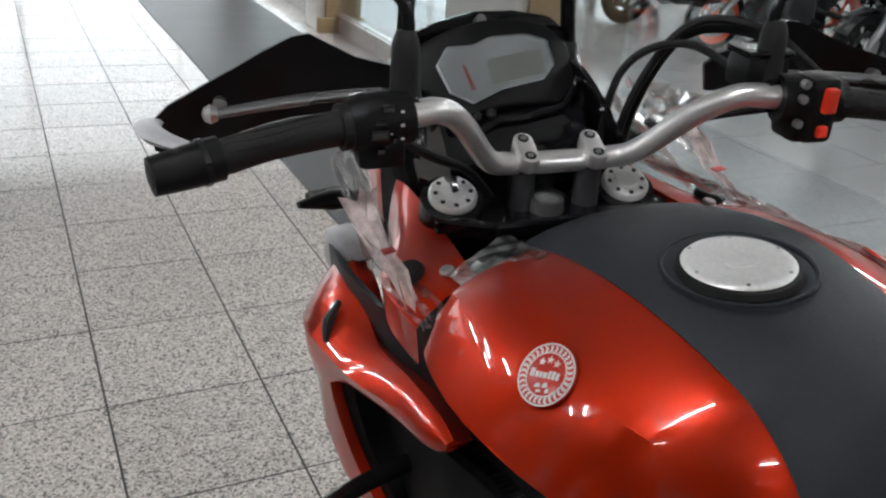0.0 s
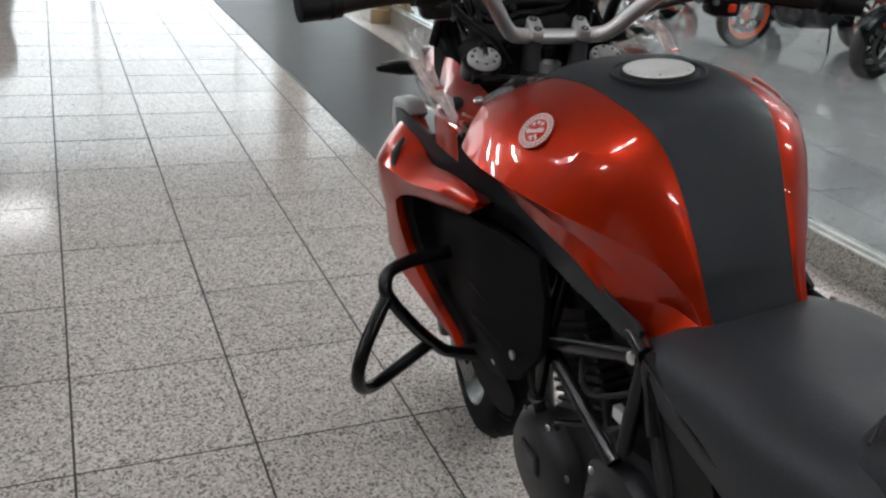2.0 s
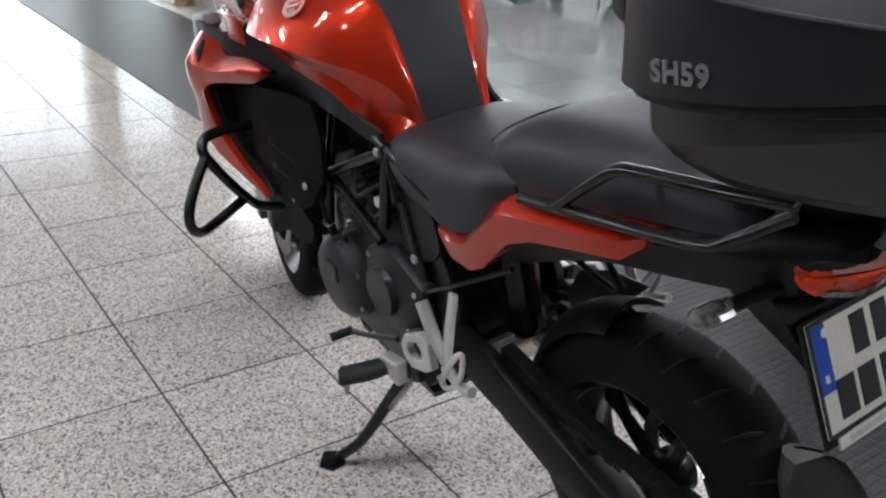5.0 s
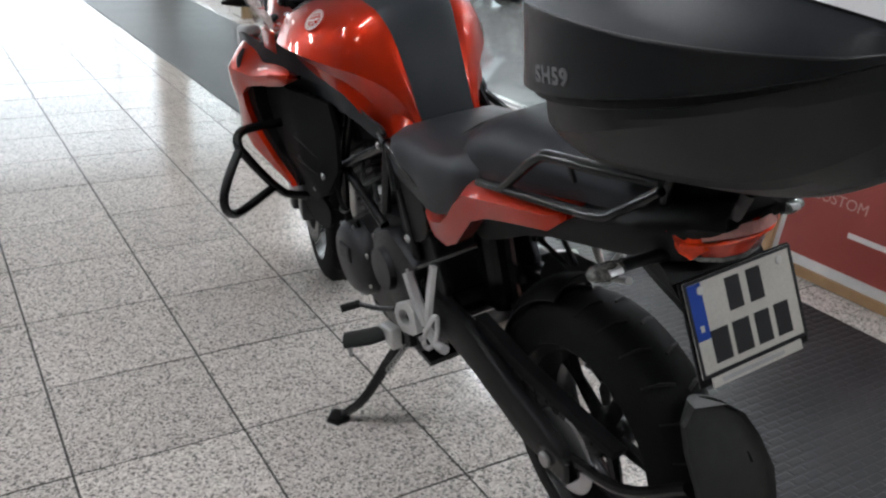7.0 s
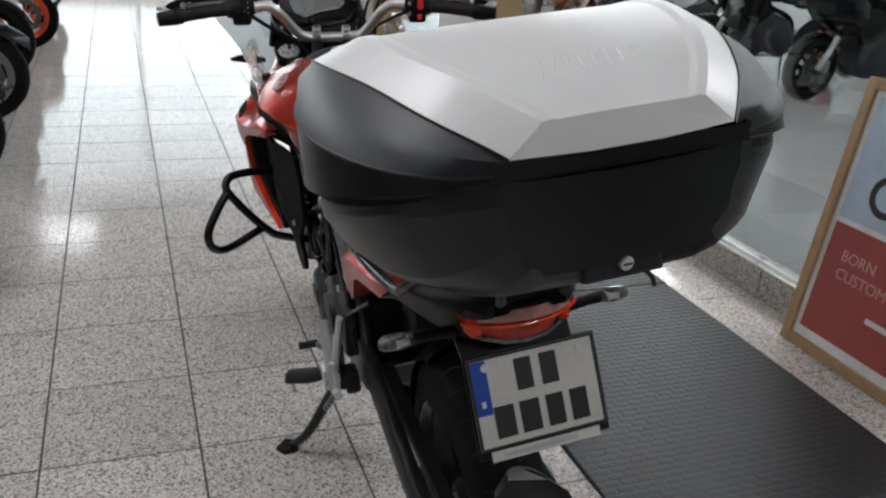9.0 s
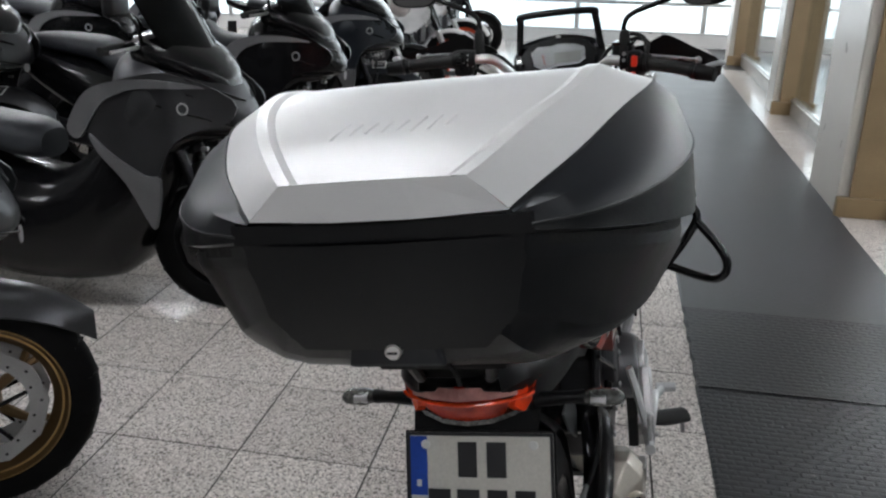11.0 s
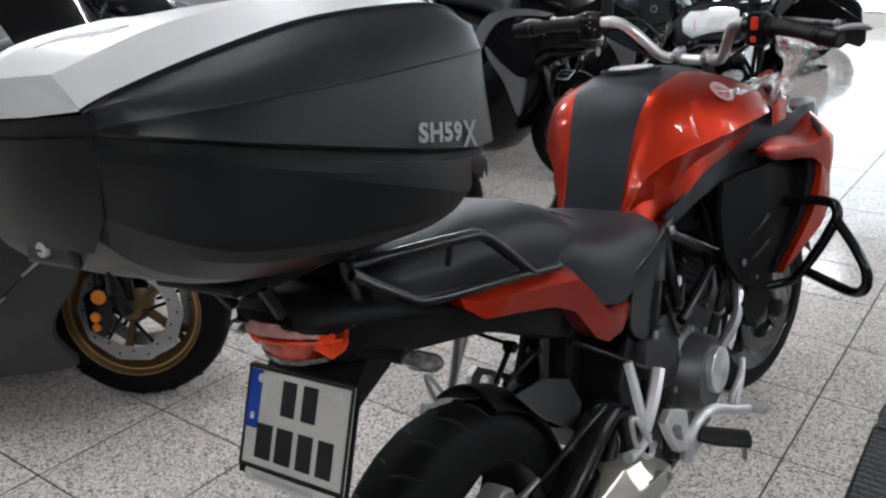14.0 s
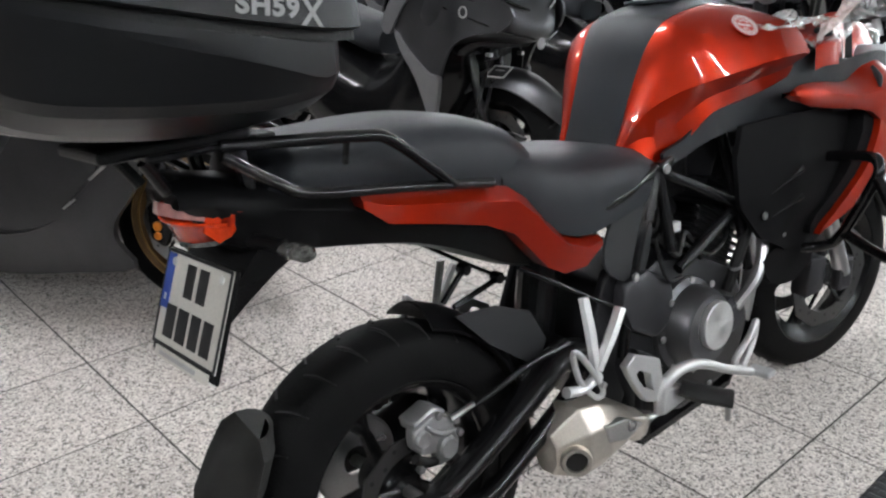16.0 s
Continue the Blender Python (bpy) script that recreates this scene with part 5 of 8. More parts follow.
one("dash_lower", bm_prism([(-0.13, -0.035), (-0.06, -0.075), (0.0, -0.06), (0.06, -0.075), (0.13, -0.035), (0.12, -0.12), (-0.12, -0.12)], 0.0, 0.05, "y", 0.01), black_gloss, m=DM, smooth=True)
both("cowl_wing", lambda: bm_panel([(1.45, 1.13), (1.33, 1.18), (1.24, 1.13), (1.20, 1.05), (1.30, 1.03), (1.45, 1.06)], lambda y, z: 0.115 + 0.12 * (1.19 - z), 0.008, 0.04), black_gloss, smooth=True)
# windscreen and its tube frame
WS = []
for y, z, w in ((1.60, 1.06, 0.16), (1.56, 1.15, 0.185), (1.50, 1.25, 0.19), (1.44, 1.34, 0.175), (1.40, 1.42, 0.13)):
    WS.append([(w * t, y - 0.06 * t * t, z) for t in np.linspace(-1, 1, 11)] + [(w * t * 0.99, y - 0.004 - 0.06 * t * t, z) for t in np.linspace(1, -1, 11)])
one("windscreen", bm_rings(WS), screen_glass, label="clear plastic windscreen", smooth=True)
one("screen_frame", bm_tube([(-0.155, 1.40, 1.06), (-0.128, 1.36, 1.20), (-0.116, 1.345, 1.292), (-0.098, 1.345, 1.315), (0.098, 1.345, 1.315), (0.116, 1.345, 1.292), (0.128, 1.36, 1.20), (0.16, 1.40, 1.04)], 0.011, 10, 6), black_metal, label="black tube frame of the windscreen", smooth=True)
# front indicators on stalks
for s in (-1, 1):
    ind = one("indicator", bm_tube([(s * 0.19, 1.345, 1.028), (s * 0.215, 1.342, 1.034), (s * 0.250, 1.337, 1.042), (s * 0.296, 1.331, 1.047)], [0.010, 0.017, 0.019, 0.006], 10, 5, flat=0.75), black_plastic, label="slim black front indicator", smooth=True)
    one("indicator_lens", bm_box((s * 0.255, 1.355, 1.042), (0.05, 0.012, 0.02), 0.005), lens_smoke, ind)

# -- steering: forks, clamps, bar, controls (built straight, then turned)
ST = STEER
for s in (-1, 1):
    x = s * 0.117 - 0.013
    top, axle_p = Vector((x, 1.19, 1.056)), Vector((s * 0.117, 1.515, 0.33))
    d = (axle_p - top).normalized()
    fk = one("fork_leg", bm_cyl(top, top + d * 0.47, 0.027, 20), black_metal, label="black upside-down fork leg", m=ST, smooth=True)
    one("fork_lower", bm_cyl(top + d * 0.44, axle_p, 0.022, 20), steel, fk, m=ST, smooth=True)
    one("axle_foot", bm_box(axle_p, (0.035, 0.06, 0.10), 0.012), engine_grey, fk, m=ST)
    cm = ST @ Matrix.Translation(top) @ (-d).to_track_quat("Z", "Y").to_matrix().to_4x4()
    fcp = one("fork_cap", bm_lathe([(0, 0.0), (0.031, 0.0), (0.031, 0.006), (0.028, 0.010), (0.016, 0.010), (0.015, 0.014), (0.011, 0.015), (0, 0.012)], 32, "z", False), cap_pale, fk, "silver fork cap with drilled rim", m=cm, smooth=True)
    one("fork_collar", bm_lathe([(0.031, -0.05), (0.040, -0.05), (0.040, -0.002), (0.031, 0.001)], 28, "z"), black_metal, fk, m=cm)
    for i in range(8):
        a = i * math.pi / 4
        one("cap_recess", bm_cyl((0.0225 * math.cos(a), 0.0225 * math.sin(a), 0.0098), (0.0225 * math.cos(a), 0.0225 * math.sin(a), 0.0106), 0.0032, 8), mark_black, fcp, m=cm)
    cal = one("front_caliper", bm_prism([(-0.035, -0.06), (0.035, -0.05), (0.04, 0.05), (-0.03, 0.06)], -0.03, 0.03, "x", 0.01), engine_grey, label="radial front caliper", m=ST @ Matrix.Translation((s * 0.092, 1.40, 0.345)), smooth=True)
one("top_clamp", bm_prism([(-0.16, 1.165), (-0.14, 1.225), (-0.06, 1.225), (0.0, 1.20), (0.06, 1.225), (0.14, 1.225), (0.16, 1.165), (0.09, 1.13), (0, 1.135), (-0.09, 1.13)], 1.015, 1.042, "z", 0.006), black_gloss, m=ST, label="black top fork clamp")
one("lower_clamp", bm_box((0, 1.255, 0.88), (0.30, 0.075, 0.035), 0.01), black_metal, m=ST)
one("steering_stem", bm_cyl((0, 1.18, 1.04), (0, 1.26, 0.87), 0.03, 16), black_metal, m=ST)
one("stem_nut", bm_lathe([(0.0, 0.006), (0.013, 0.006), (0.015, 0.016), (0.021, 0.016), (0.022, 0.0), (0, 0.0)], 24, "z", False), steel, m=ST @ Matrix.Translation((-0.014, 1.162, 1.042)), label="steel steering stem nut", smooth=True)
one("ignition_lock", bm_cyl((0, 1.235, 1.03), (0, 1.24, 1.07), 0.022, 20, bevel=0.004), black_metal, m=ST)
one("front_mudguard", arc_guard(0.325, 0.145, 20, 128, 1.53, 0.30, lip=0.02), black_plastic, m=ST, smooth=True)
SB = STEER @ Matrix.Diagonal((0.925, 1, 1, 1))
bar = one("handlebar", bm_tube([(-0.47, 1.00, 1.190), (-0.38, 1.03, 1.200), (-0.235, 1.062, 1.208), (-0.19, 1.078, 1.206), (-0.155, 1.105, 1.180), (-0.105, 1.155, 1.118), (-0.07, 1.172, 1.104), (0, 1.174, 1.102),
                              (0.07, 1.172, 1.104), (0.105, 1.155, 1.118), (0.155, 1.105, 1.180), (0.19, 1.078, 1.206), (0.235, 1.062, 1.208), (0.38, 1.03, 1.200), (0.47, 1.00, 1.190)], 0.0142, 16, 8), silver_tube, label="satin aluminium tapered handlebar", m=SB, smooth=True)
for s in (-1, 1):
    KM = ST @ Matrix.Translation((s * 0.044, 1.172, 1.112)) @ Matrix.Rotation(radians(20), 4, "X")
    oblong = [(0.0125 * math.cos(a), 0.0155 * (1 if math.sin(a) >= 0 else -1) + 0.0125 * math.sin(a)) for a in np.linspace(0, 2 * math.pi, 24, endpoint=False)]
    hc = one("bar_clamp", bm_prism(oblong, -0.006, 0.015, "z", 0.0025), silver_tube, label="silver handlebar clamp", m=KM, smooth=True)
    one("bar_riser", bm_cyl((s * 0.044, 1.178, 1.03), (s * 0.044, 1.176, 1.106), 0.017, 18), engine_grey, m=ST, smooth=True)
    for y in (-0.0165, 0.0165):
        cb = one("clamp_bolt", bm_cyl((0, y, 0.0145), (0, y, 0.0158), 0.0072, 14), engine_dark, hc, m=KM)
        one("bolt_socket", bm_cyl((0, y, 0.0157), (0, y, 0.0164), 0.0042, 6), steel, cb, m=KM)

# grips, end weights, switches, levers, handguards, mirrors
for s in (-1, 1):
    gp = one("grip", bm_tube([(s * 0.44, 1.010, 1.193), (s * 0.39, 1.027, 1.199), (s * 0.31, 1.047, 1.204)], [0.0175, 0.0165, 0.018], 20, 8), rubber, label="black rubber grip", m=SB, smooth=True)
    one("grip_flange", bm_tube([(s * 0.312, 1.047, 1.204), (s * 0.302, 1.049, 1.2045)], 0.024, 20, 1), rubber, gp, m=SB)
    one("grip_pattern", join(*[bm_tube([(s * 0.335, 1.041 + 0.0172 * math.cos(a), 1.203 + 0.0172 * math.sin(a)), (s * 0.385, 1.0285 + 0.0166 * math.cos(a + 0.25), 1.1992 + 0.0166 * math.sin(a + 0.25)), (s * 0.43, 1.0135 + 0.0172 * math.cos(a), 1.194 + 0.0172 * math.sin(a))], 0.0011, 5, 4) for a in np.linspace(0, 2 * math.pi, 12, endpoint=False)]), rubber, gp, m=SB, smooth=True)
    one("bar_collar", bm_tube([(s * 0.452, 1.0058, 1.1918), (s * 0.458, 1.0038, 1.1913)], 0.0228, 20, 1), black_metal, gp, m=SB)
    one("bar_end", bm_tube([(s * 0.438, 1.0105, 1.193), (s * 0.455, 1.005, 1.1915), (s * 0.475, 0.998, 1.1895), (s * 0.505, 0.988, 1.187)], [0.0215, 0.0215, 0.0205, 0.0185], 20, 3), black_plastic, gp, "black bar end weight", m=SB, smooth=True)
    one("bar_end_bore", bm_tube([(s * 0.5045, 0.9881, 1.18705), (s * 0.5062, 0.9875, 1.1869)], 0.012, 16, 1), mark_black, gp, m=SB)
    sw = one("switch_housing", bm_tube([(s * 0.302, 1.049, 1.204), (s * 0.285, 1.052, 1.205), (s * 0.262, 1.056, 1.206), (s * 0.232, 1.062, 1.207)], [0.026, 0.031, 0.031, 0.027], 16, 4), black_plastic, label="black switch housing", m=SB, smooth=True)
    one("switch_base", bm_box((s * 0.268, 1.055, 1.178), (0.055, 0.05, 0.035), 0.01), black_plastic, sw, m=SB, smooth=True)
    one("lever_perch", bm_tube([(s * 0.232, 1.064, 1.208), (s * 0.232, 1.095, 1.212), (s * 0.262, 1.125, 1.206)], [0.02, 0.017, 0.012], 12, 4), black_metal, sw, m=SB, smooth=True)
    lv = one("lever", bm_tube([(s * 0.250, 1.116, 1.214), (s * 0.295, 1.124, 1.214), (s * 0.36, 1.113, 1.213), (s * 0.44, 1.093, 1.210)], [0.012, 0.009, 0.0085, 0.007], 12, 6, flat=0.7), lever_silver, label="dark silver control lever", m=SB, smooth=True)
    one("lever_ball", bm_lathe([(0.0, -0.010), (0.007, -0.007), (0.010, 0), (0.007, 0.007), (0, 0.010)], 14, "x", False), steel, lv, m=SB @ Matrix.Translation((s * 0.445, 1.092, 1.210)), smooth=True)
    # handguard: a curved plastic plate in front of the lever
    out = [(0.205, 1.215), (0.225, 1.228), (0.27, 1.238), (0.325, 1.266), (0.345, 1.263), (0.41, 1.238), (0.49, 1.216), (0.512, 1.200), (0.508, 1.170), (0.488, 1.155), (0.40, 1.158), (0.30, 1.168), (0.22, 1.178)]
    hb = bm_prism(out, 0.0, 0.006, "y")
    for k in np.arange(0.23, 0.51, 0.03):
        bmesh.ops.bisect_plane(hb, geom=hb.verts[:] + hb.edges[:] + hb.faces[:], plane_co=(k, 0, 0), plane_no=(1, 0, 0))
    bmesh.ops.triangulate(hb, faces=[f for f in hb.faces if len(f.verts) > 4])
    for v in hb.verts:
        t = (v.co.x - 0.2) / 0.29
        v.co.y += 1.185 + 0.02 * math.sin(math.pi * min(1, t * 1.1)) - 0.11 * max(0, t - 0.55) ** 1.5 * 2.2 - 0.25 * (v.co.z - 1.2)
        v.co.x *= s
    bmesh.ops.recalc_face_normals(hb, faces=hb.faces)
    hg = one("handguard", hb, black_plastic, label="black plastic handguard", m=SB, smooth=True)
    one("guard_arm", bm_tube([(s * 0.470, 1.02, 1.202), (s * 0.497, 1.035, 1.208), (s * 0.510, 1.075, 1.206), (s * 0.506, 1.12, 1.196)], [0.010, 0.014, 0.014, 0.011], 8, 5, flat=0.5), bracket_grey, hg, "grey end bracket", m=SB, smooth=True)
    one("guard_arm", bm_tube([(s * 0.215, 1.075, 1.20), (s * 0.235, 1.13, 1.195), (s * 0.27, 1.165, 1.19)], 0.010, 8, 4), black_metal, hg, m=SB, smooth=True)
    one("guard_screw", bm_cyl((s * 0.435, 1.145, 1.205), (s * 0.435, 1.132, 1.206), 0.008, 10), steel, hg, m=SB)
    mir = one("mirror", bm_tube([(s * 0.232, 1.085, 1.212), (s * 0.230, 1.086, 1.24), (s * 0.228, 1.088, 1.305), (s * 0.255, 1.09, 1.335), (s * 0.34, 1.092, 1.365), (s * 0.40, 1.095, 1.385)], 0.0075, 10, 6), black_metal, label="black rear-view mirror on a stem", m=SB, smooth=True)
    one("mirror_boot", bm_tube([(s * 0.231, 1.085, 1.215), (s * 0.231, 1.086, 1.235), (s * 0.23, 1.087, 1.275), (s * 0.23, 1.088, 1.29)], [0.019, 0.017, 0.016, 0.010], 14, 3), rubber, mir, m=SB, smooth=True)
    head = [(0.075 * math.copysign(abs(math.cos(a)) ** 0.7, math.cos(a)), 0.04 * math.copysign(abs(math.sin(a)) ** 0.7, math.sin(a))) for a in np.linspace(0, 2 * math.pi, 24, endpoint=False)]
    hm = SB @ Matrix.Translation((s * 0.45, 1.09, 1.392)) @ Matrix.Rotation(radians(-s * 14), 4, "Z")
    one("mirror_housing", bm_prism(head, -0.012, 0.026, "y", 0.01), black_plastic, mir, m=hm, smooth=True)
    one("mirror_glass", bm_prism([(a * 0.88, b * 0.86) for a, b in head], -0.0135, -0.012, "y"), mirror_glass, mir, m=hm)

# left switches and their plain marks; right kill and start switches
for x, z, w, h in ((-0.262, 1.228, 0.012, 0.007), (-0.270, 1.214, 0.014, 0.006), (-0.255, 1.196, 0.006, 0.006), (-0.27, 1.185, 0.010, 0.006)):
    one("switch_button", bm_box((x, 1.027 - 0.002, z), (w, 0.008, h), 0.0015), black_gloss, m=SB)
for x, z, w, h in ((-0.246, 1.224, 0.006, 0.003), (-0.246, 1.210, 0.006, 0.004), (-0.246, 1.196, 0.006, 0.003), (-0.258, 1.202, 0.003, 0.003), (-0.228, 1.192, 0.005, 0.006)):
    one("switch_mark", bm_box((x, 1.0265, z), (w * 0.6, 0.002, h * 0.6)), mark_grey, m=SB)
one("turn_switch", bm_box((-0.272, 1.024, 1.203), (0.022, 0.014, 0.012), 0.003), black_gloss, m=SB)
kb = one("switch_block", bm_box((0.272, 1.045, 1.200), (0.042, 0.044, 0.078), 0.010), black_plastic, m=SB, smooth=True)
one("kill_switch", bm_box((0.274, 1.021, 1.214), (0.017, 0.012, 0.029), 0.003), switch_red, kb, "bright red kill switch", m=SB)
one("start_button", bm_box((0.272, 1.022, 1.178), (0.014, 0.010, 0.014), 0.003), switch_red, kb, "red starter button", m=SB)
for z in (1.232, 1.215, 1.187):
    one("switch_screw", bm_cyl((0.242, 1.032, z), (0.242, 1.024, z), 0.005, 10), steel, kb, m=SB)
one("brake_reservoir", bm_box((0.225, 1.10, 1.230), (0.06, 0.05, 0.04), 0.008), black_plastic, m=SB, smooth=True)
one("reservoir_lid", bm_box((0.225, 1.10, 1.253), (0.064, 0.054, 0.008), 0.003), black_gloss, m=SB)
# cables and hoses
for pts, r in (([(-0.235, 1.10, 1.205), (-0.20, 1.19, 1.20), (-0.15, 1.26, 1.12), (-0.09, 1.28, 1.00)], 0.0055), ([(0.24, 1.10, 1.205), (0.19, 1.21, 1.235), (0.125, 1.26, 1.19), (0.10, 1.27, 1.05)], 0.0055),
               ([(0.30, 1.07, 1.225), (0.27, 1.16, 1.262), (0.20, 1.225, 1.255), (0.145, 1.26, 1.15), (0.12, 1.27, 1.0)], 0.006), ([(0.30, 1.06, 1.215), (0.28, 1.17, 1.25), (0.205, 1.24, 1.238), (0.155, 1.27, 1.13), (0.135, 1.27, 1.0)], 0.006),
               ([(0.25, 1.08, 1.19), (0.18, 1.16, 1.15), (0.10, 1.20, 1.10), (0.06, 1.25, 1.02)], 0.005), ([(-0.25, 1.06, 1.19), (-0.19, 1.12, 1.14), (-0.12, 1.19, 1.09), (-0.06, 1.24, 1.02)], 0.006)):
    one("cable", bm_tube(pts, r, 8, 8), rubber, m=SB, smooth=True)

# -- seats
def seat_loft(name, rows_, label):
    R = []
    for y, w, zt, zb, crown in smooth_rows(rows_, 4):
        half = [(0, zt + crown), (w * 0.35, zt + crown * 0.9), (w * 0.65, zt + crown * 0.45), (w * 0.86, zt - 0.012), (w * 0.97, zt - 0.035 if zt - 0.035 > zb else (zt + zb) / 2), (w, (zt + zb) / 2 - 0.01), (w * 0.96, zb + 0.004), (w * 0.8, zb)]
        R.append([(a, y, b) for a, b in half] + [(-a, y, b) for a, b in half[:0:-1]])
    return one(name, bm_rings(R), seat_vinyl, label=label, smooth=True)


seat_loft("rider_seat", [(0.662, 0.125, 0.788, 0.765, 0.0), (0.635, 0.147, 0.815, 0.760, 0.003), (0.56, 0.165, 0.846, 0.738, 0.006), (0.45, 0.172, 0.858, 0.722, 0.008), (0.36, 0.182, 0.868, 0.720, 0.008), (0.28, 0.184, 0.885, 0.745, 0.01), (0.22, 0.180, 0.905, 0.800, 0.01), (0.17, 0.16, 0.91, 0.84, 0.01)], "wide dark grey vinyl rider seat")
seat_loft("pillion_seat", [(0.305, 0.10, 0.862, 0.845, 0.004), (0.285, 0.132, 0.895, 0.835, 0.008), (0.235, 0.152, 0.934, 0.845, 0.012), (0.15, 0.160, 0.968, 0.850, 0.012), (0.03, 0.156, 0.984, 0.875, 0.012), (-0.10, 0.145, 0.986, 0.90, 0.010), (-0.20, 0.130, 0.99, 0.915, 0.01), (-0.24, 0.10, 0.97, 0.92, 0.01)], "dark grey vinyl pillion seat")
one("seat_seam", bm_tube([(-0.150, 0.24, 0.925), (-0.09, 0.27, 0.925), (0, 0.278, 0.928), (0.09, 0.27, 0.925), (0.150, 0.24, 0.925)], 0.0022, 6, 4), rubber)

# -- tail


COWL = [  # y, top x z, crease x z, lower x z
    (-0.124, 0.158, 0.905, 0.166, 0.897, 0.160, 0.884), (-0.09, 0.165, 0.900, 0.182, 0.884, 0.172, 0.855), (0.0, 0.172, 0.886, 0.192, 0.868, 0.176, 0.834), (0.10, 0.176, 0.871, 0.198, 0.850, 0.178, 0.808), (0.165, 0.176, 0.858, 0.200, 0.836, 0.176, 0.776),
    (0.21, 0.172, 0.828, 0.198, 0.800, 0.172, 0.730), (0.25, 0.168, 0.790, 0.192, 0.760, 0.168, 0.690), (0.295, 0.166, 0.744, 0.187, 0.724, 0.166, 0.666), (0.36, 0.160, 0.713, 0.178, 0.700, 0.162, 0.663), (0.425, 0.150, 0.702, 0.156, 0.695, 0.148, 0.685)]
both("tail_cowl", lambda: bm_rings([[(a - 0.03, y, e), (a - 0.004, y, e + 0.002), (a, y, e), (g, y, h), (k + 0.009, y, l), (k - 0.03, y, l + 0.004)] for y, a, e, g, h, k, l in smooth_rows(COWL, 1)]), red_paint, label="red painted tail cowl", smooth=True)
TB = [(0.27, 0.135, 0.67, 0.78), (0.19, 0.155, 0.70, 0.84), (0.10, 0.162, 0.745, 0.87), (0.0, 0.158, 0.785, 0.895), (-0.10, 0.150, 0.808, 0.915), (-0.20, 0.130, 0.825, 0.935), (-0.29, 0.108, 0.845, 0.955), (-0.335, 0.088, 0.885, 0.965), (-0.362, 0.06, 0.925, 0.962)]
R = []
for y, w, zb, zt in smooth_rows(TB, 4):
    half = [(0, zt), (w * 0.6, zt), (w * 0.92, zt - 0.02), (w, zt - 0.04), (w * 0.96, (zt + zb) / 2), (w * 0.8, zb + 0.008), (w * 0.55, zb)]
    R.append([(a, y, b) for a, b in half] + [(-a, y, b) for a, b in half[:0:-1]])
one("tail_body", bm_rings(R), black_plastic, label="black plastic tail body", smooth=True)
# grab rails
for s in (-1, 1):
    gr = one("grab_rail", bm_tube([(s * 0.155, -0.33, 1.016), (s * 0.175, -0.22, 1.006), (s * 0.182, -0.125, 0.996), (s * 0.185, -0.072, 0.980), (s * 0.188, 0.035, 0.892)], [0.010, 0.012, 0.012, 0.012, 0.010], 12, 6, flat=0.8), black_metal, label="black tubular grab rail", smooth=True)
    one("rail_lower", bm_tube([(s * 0.150, -0.325, 1.000), (s * 0.172, -0.265, 0.955), (s * 0.178, -0.215, 0.930), (s * 0.186, -0.05, 0.905), (s * 0.186, 0.12, 0.876)], 0.0105, 12, 6, flat=0.8), black_metal, gr, smooth=True)
    one("rail_post", bm_tube([(s * 0.176, -0.145, 0.996), (s * 0.165, -0.145, 0.958)], 0.005, 8, 1), black_metal, gr)
# top case rack
one("luggage_rack", bm_box((0, -0.30, 1.003), (0.15, 0.20, 0.014), 0.005), black_metal, label="black luggage rack plate")
for s in (-1, 1):
    one("rack_post", bm_cyl((s * 0.08, -0.26, 0.93), (s * 0.085, -0.27, 1.0), 0.012, 10), black_metal)
    one("rack_post", bm_cyl((s * 0.05, -0.37, 0.95), (s * 0.06, -0.40, 1.0), 0.010, 10), black_metal)
# tail light: red wings with a pale lower lens
TL = []
LAMP = [(0.104, -0.296, 0.916, -0.303, 0.874), (0.086, -0.324, 0.922, -0.318, 0.866), (0.046, -0.353, 0.928, -0.336, 0.862), (0.0, -0.364, 0.930, -0.343, 0.861)]
for x, y0, z0, y1, z1 in [(-r[0],) + r[1:] for r in LAMP] + LAMP[-2::-1]:
    TL.append([(x, y0, z0), (x * 0.95, (y0 + y1) / 2 - 0.006, (z0 + z1) / 2), (x * 0.80, y1, z1), (x * 0.76, y1 + 0.03, z1), (x * 0.95, y0 + 0.03, z0)])
tl = one("tail_light", bm_rings(TL), lens_deep, label="wide red tail light lens", smooth=True)
one("tail_light_lip", bm_rings([[(p[0] * 1.005, p[1] - 0.004, z) for p, z in ((r[2], r[2][2] + 0.003), (r[2], r[2][2] - 0.004))] + [(r[3][0], r[3][1], r[3][2] - 0.004), (r[3][0], r[3][1], r[3][2] + 0.003)] for r in TL]), lens_smoke, tl)
for s in (-1, 1):
    one("clear_lens", bm_rings([[(s * x, y - 0.003, z - 0.001), (s * x * 0.97, y - 0.008, z - 0.019)] for x, y, z in ((0.080, -0.328, 0.922), (0.066, -0.340, 0.925), (0.046, -0.354, 0.928), (0.022, -0.362, 0.930), (0.0, -0.365, 0.930))], False, False), lens_rose, tl, "pale rose clear lens")
# brighter red than the main lens stands in for light thrown back here
for s in (-1, 1):
    one("side_lens", bm_rings([[(s * (x + 0.003), y, zt), (s * (x * 0.90 + 0.003), y - 0.002, zb), (s * (x * 0.90 - 0.012), y, zb), (s * (x - 0.012), y, zt)] for x, y, zt, zb in ((0.077, -0.334, 0.921, 0.884), (0.089, -0.319, 0.918, 0.868), (0.099, -0.303, 0.914, 0.876), (0.104, -0.290, 0.911, 0.892))]), lens_red, tl, "red faceted side lens, brightened to stand in for its reflection")
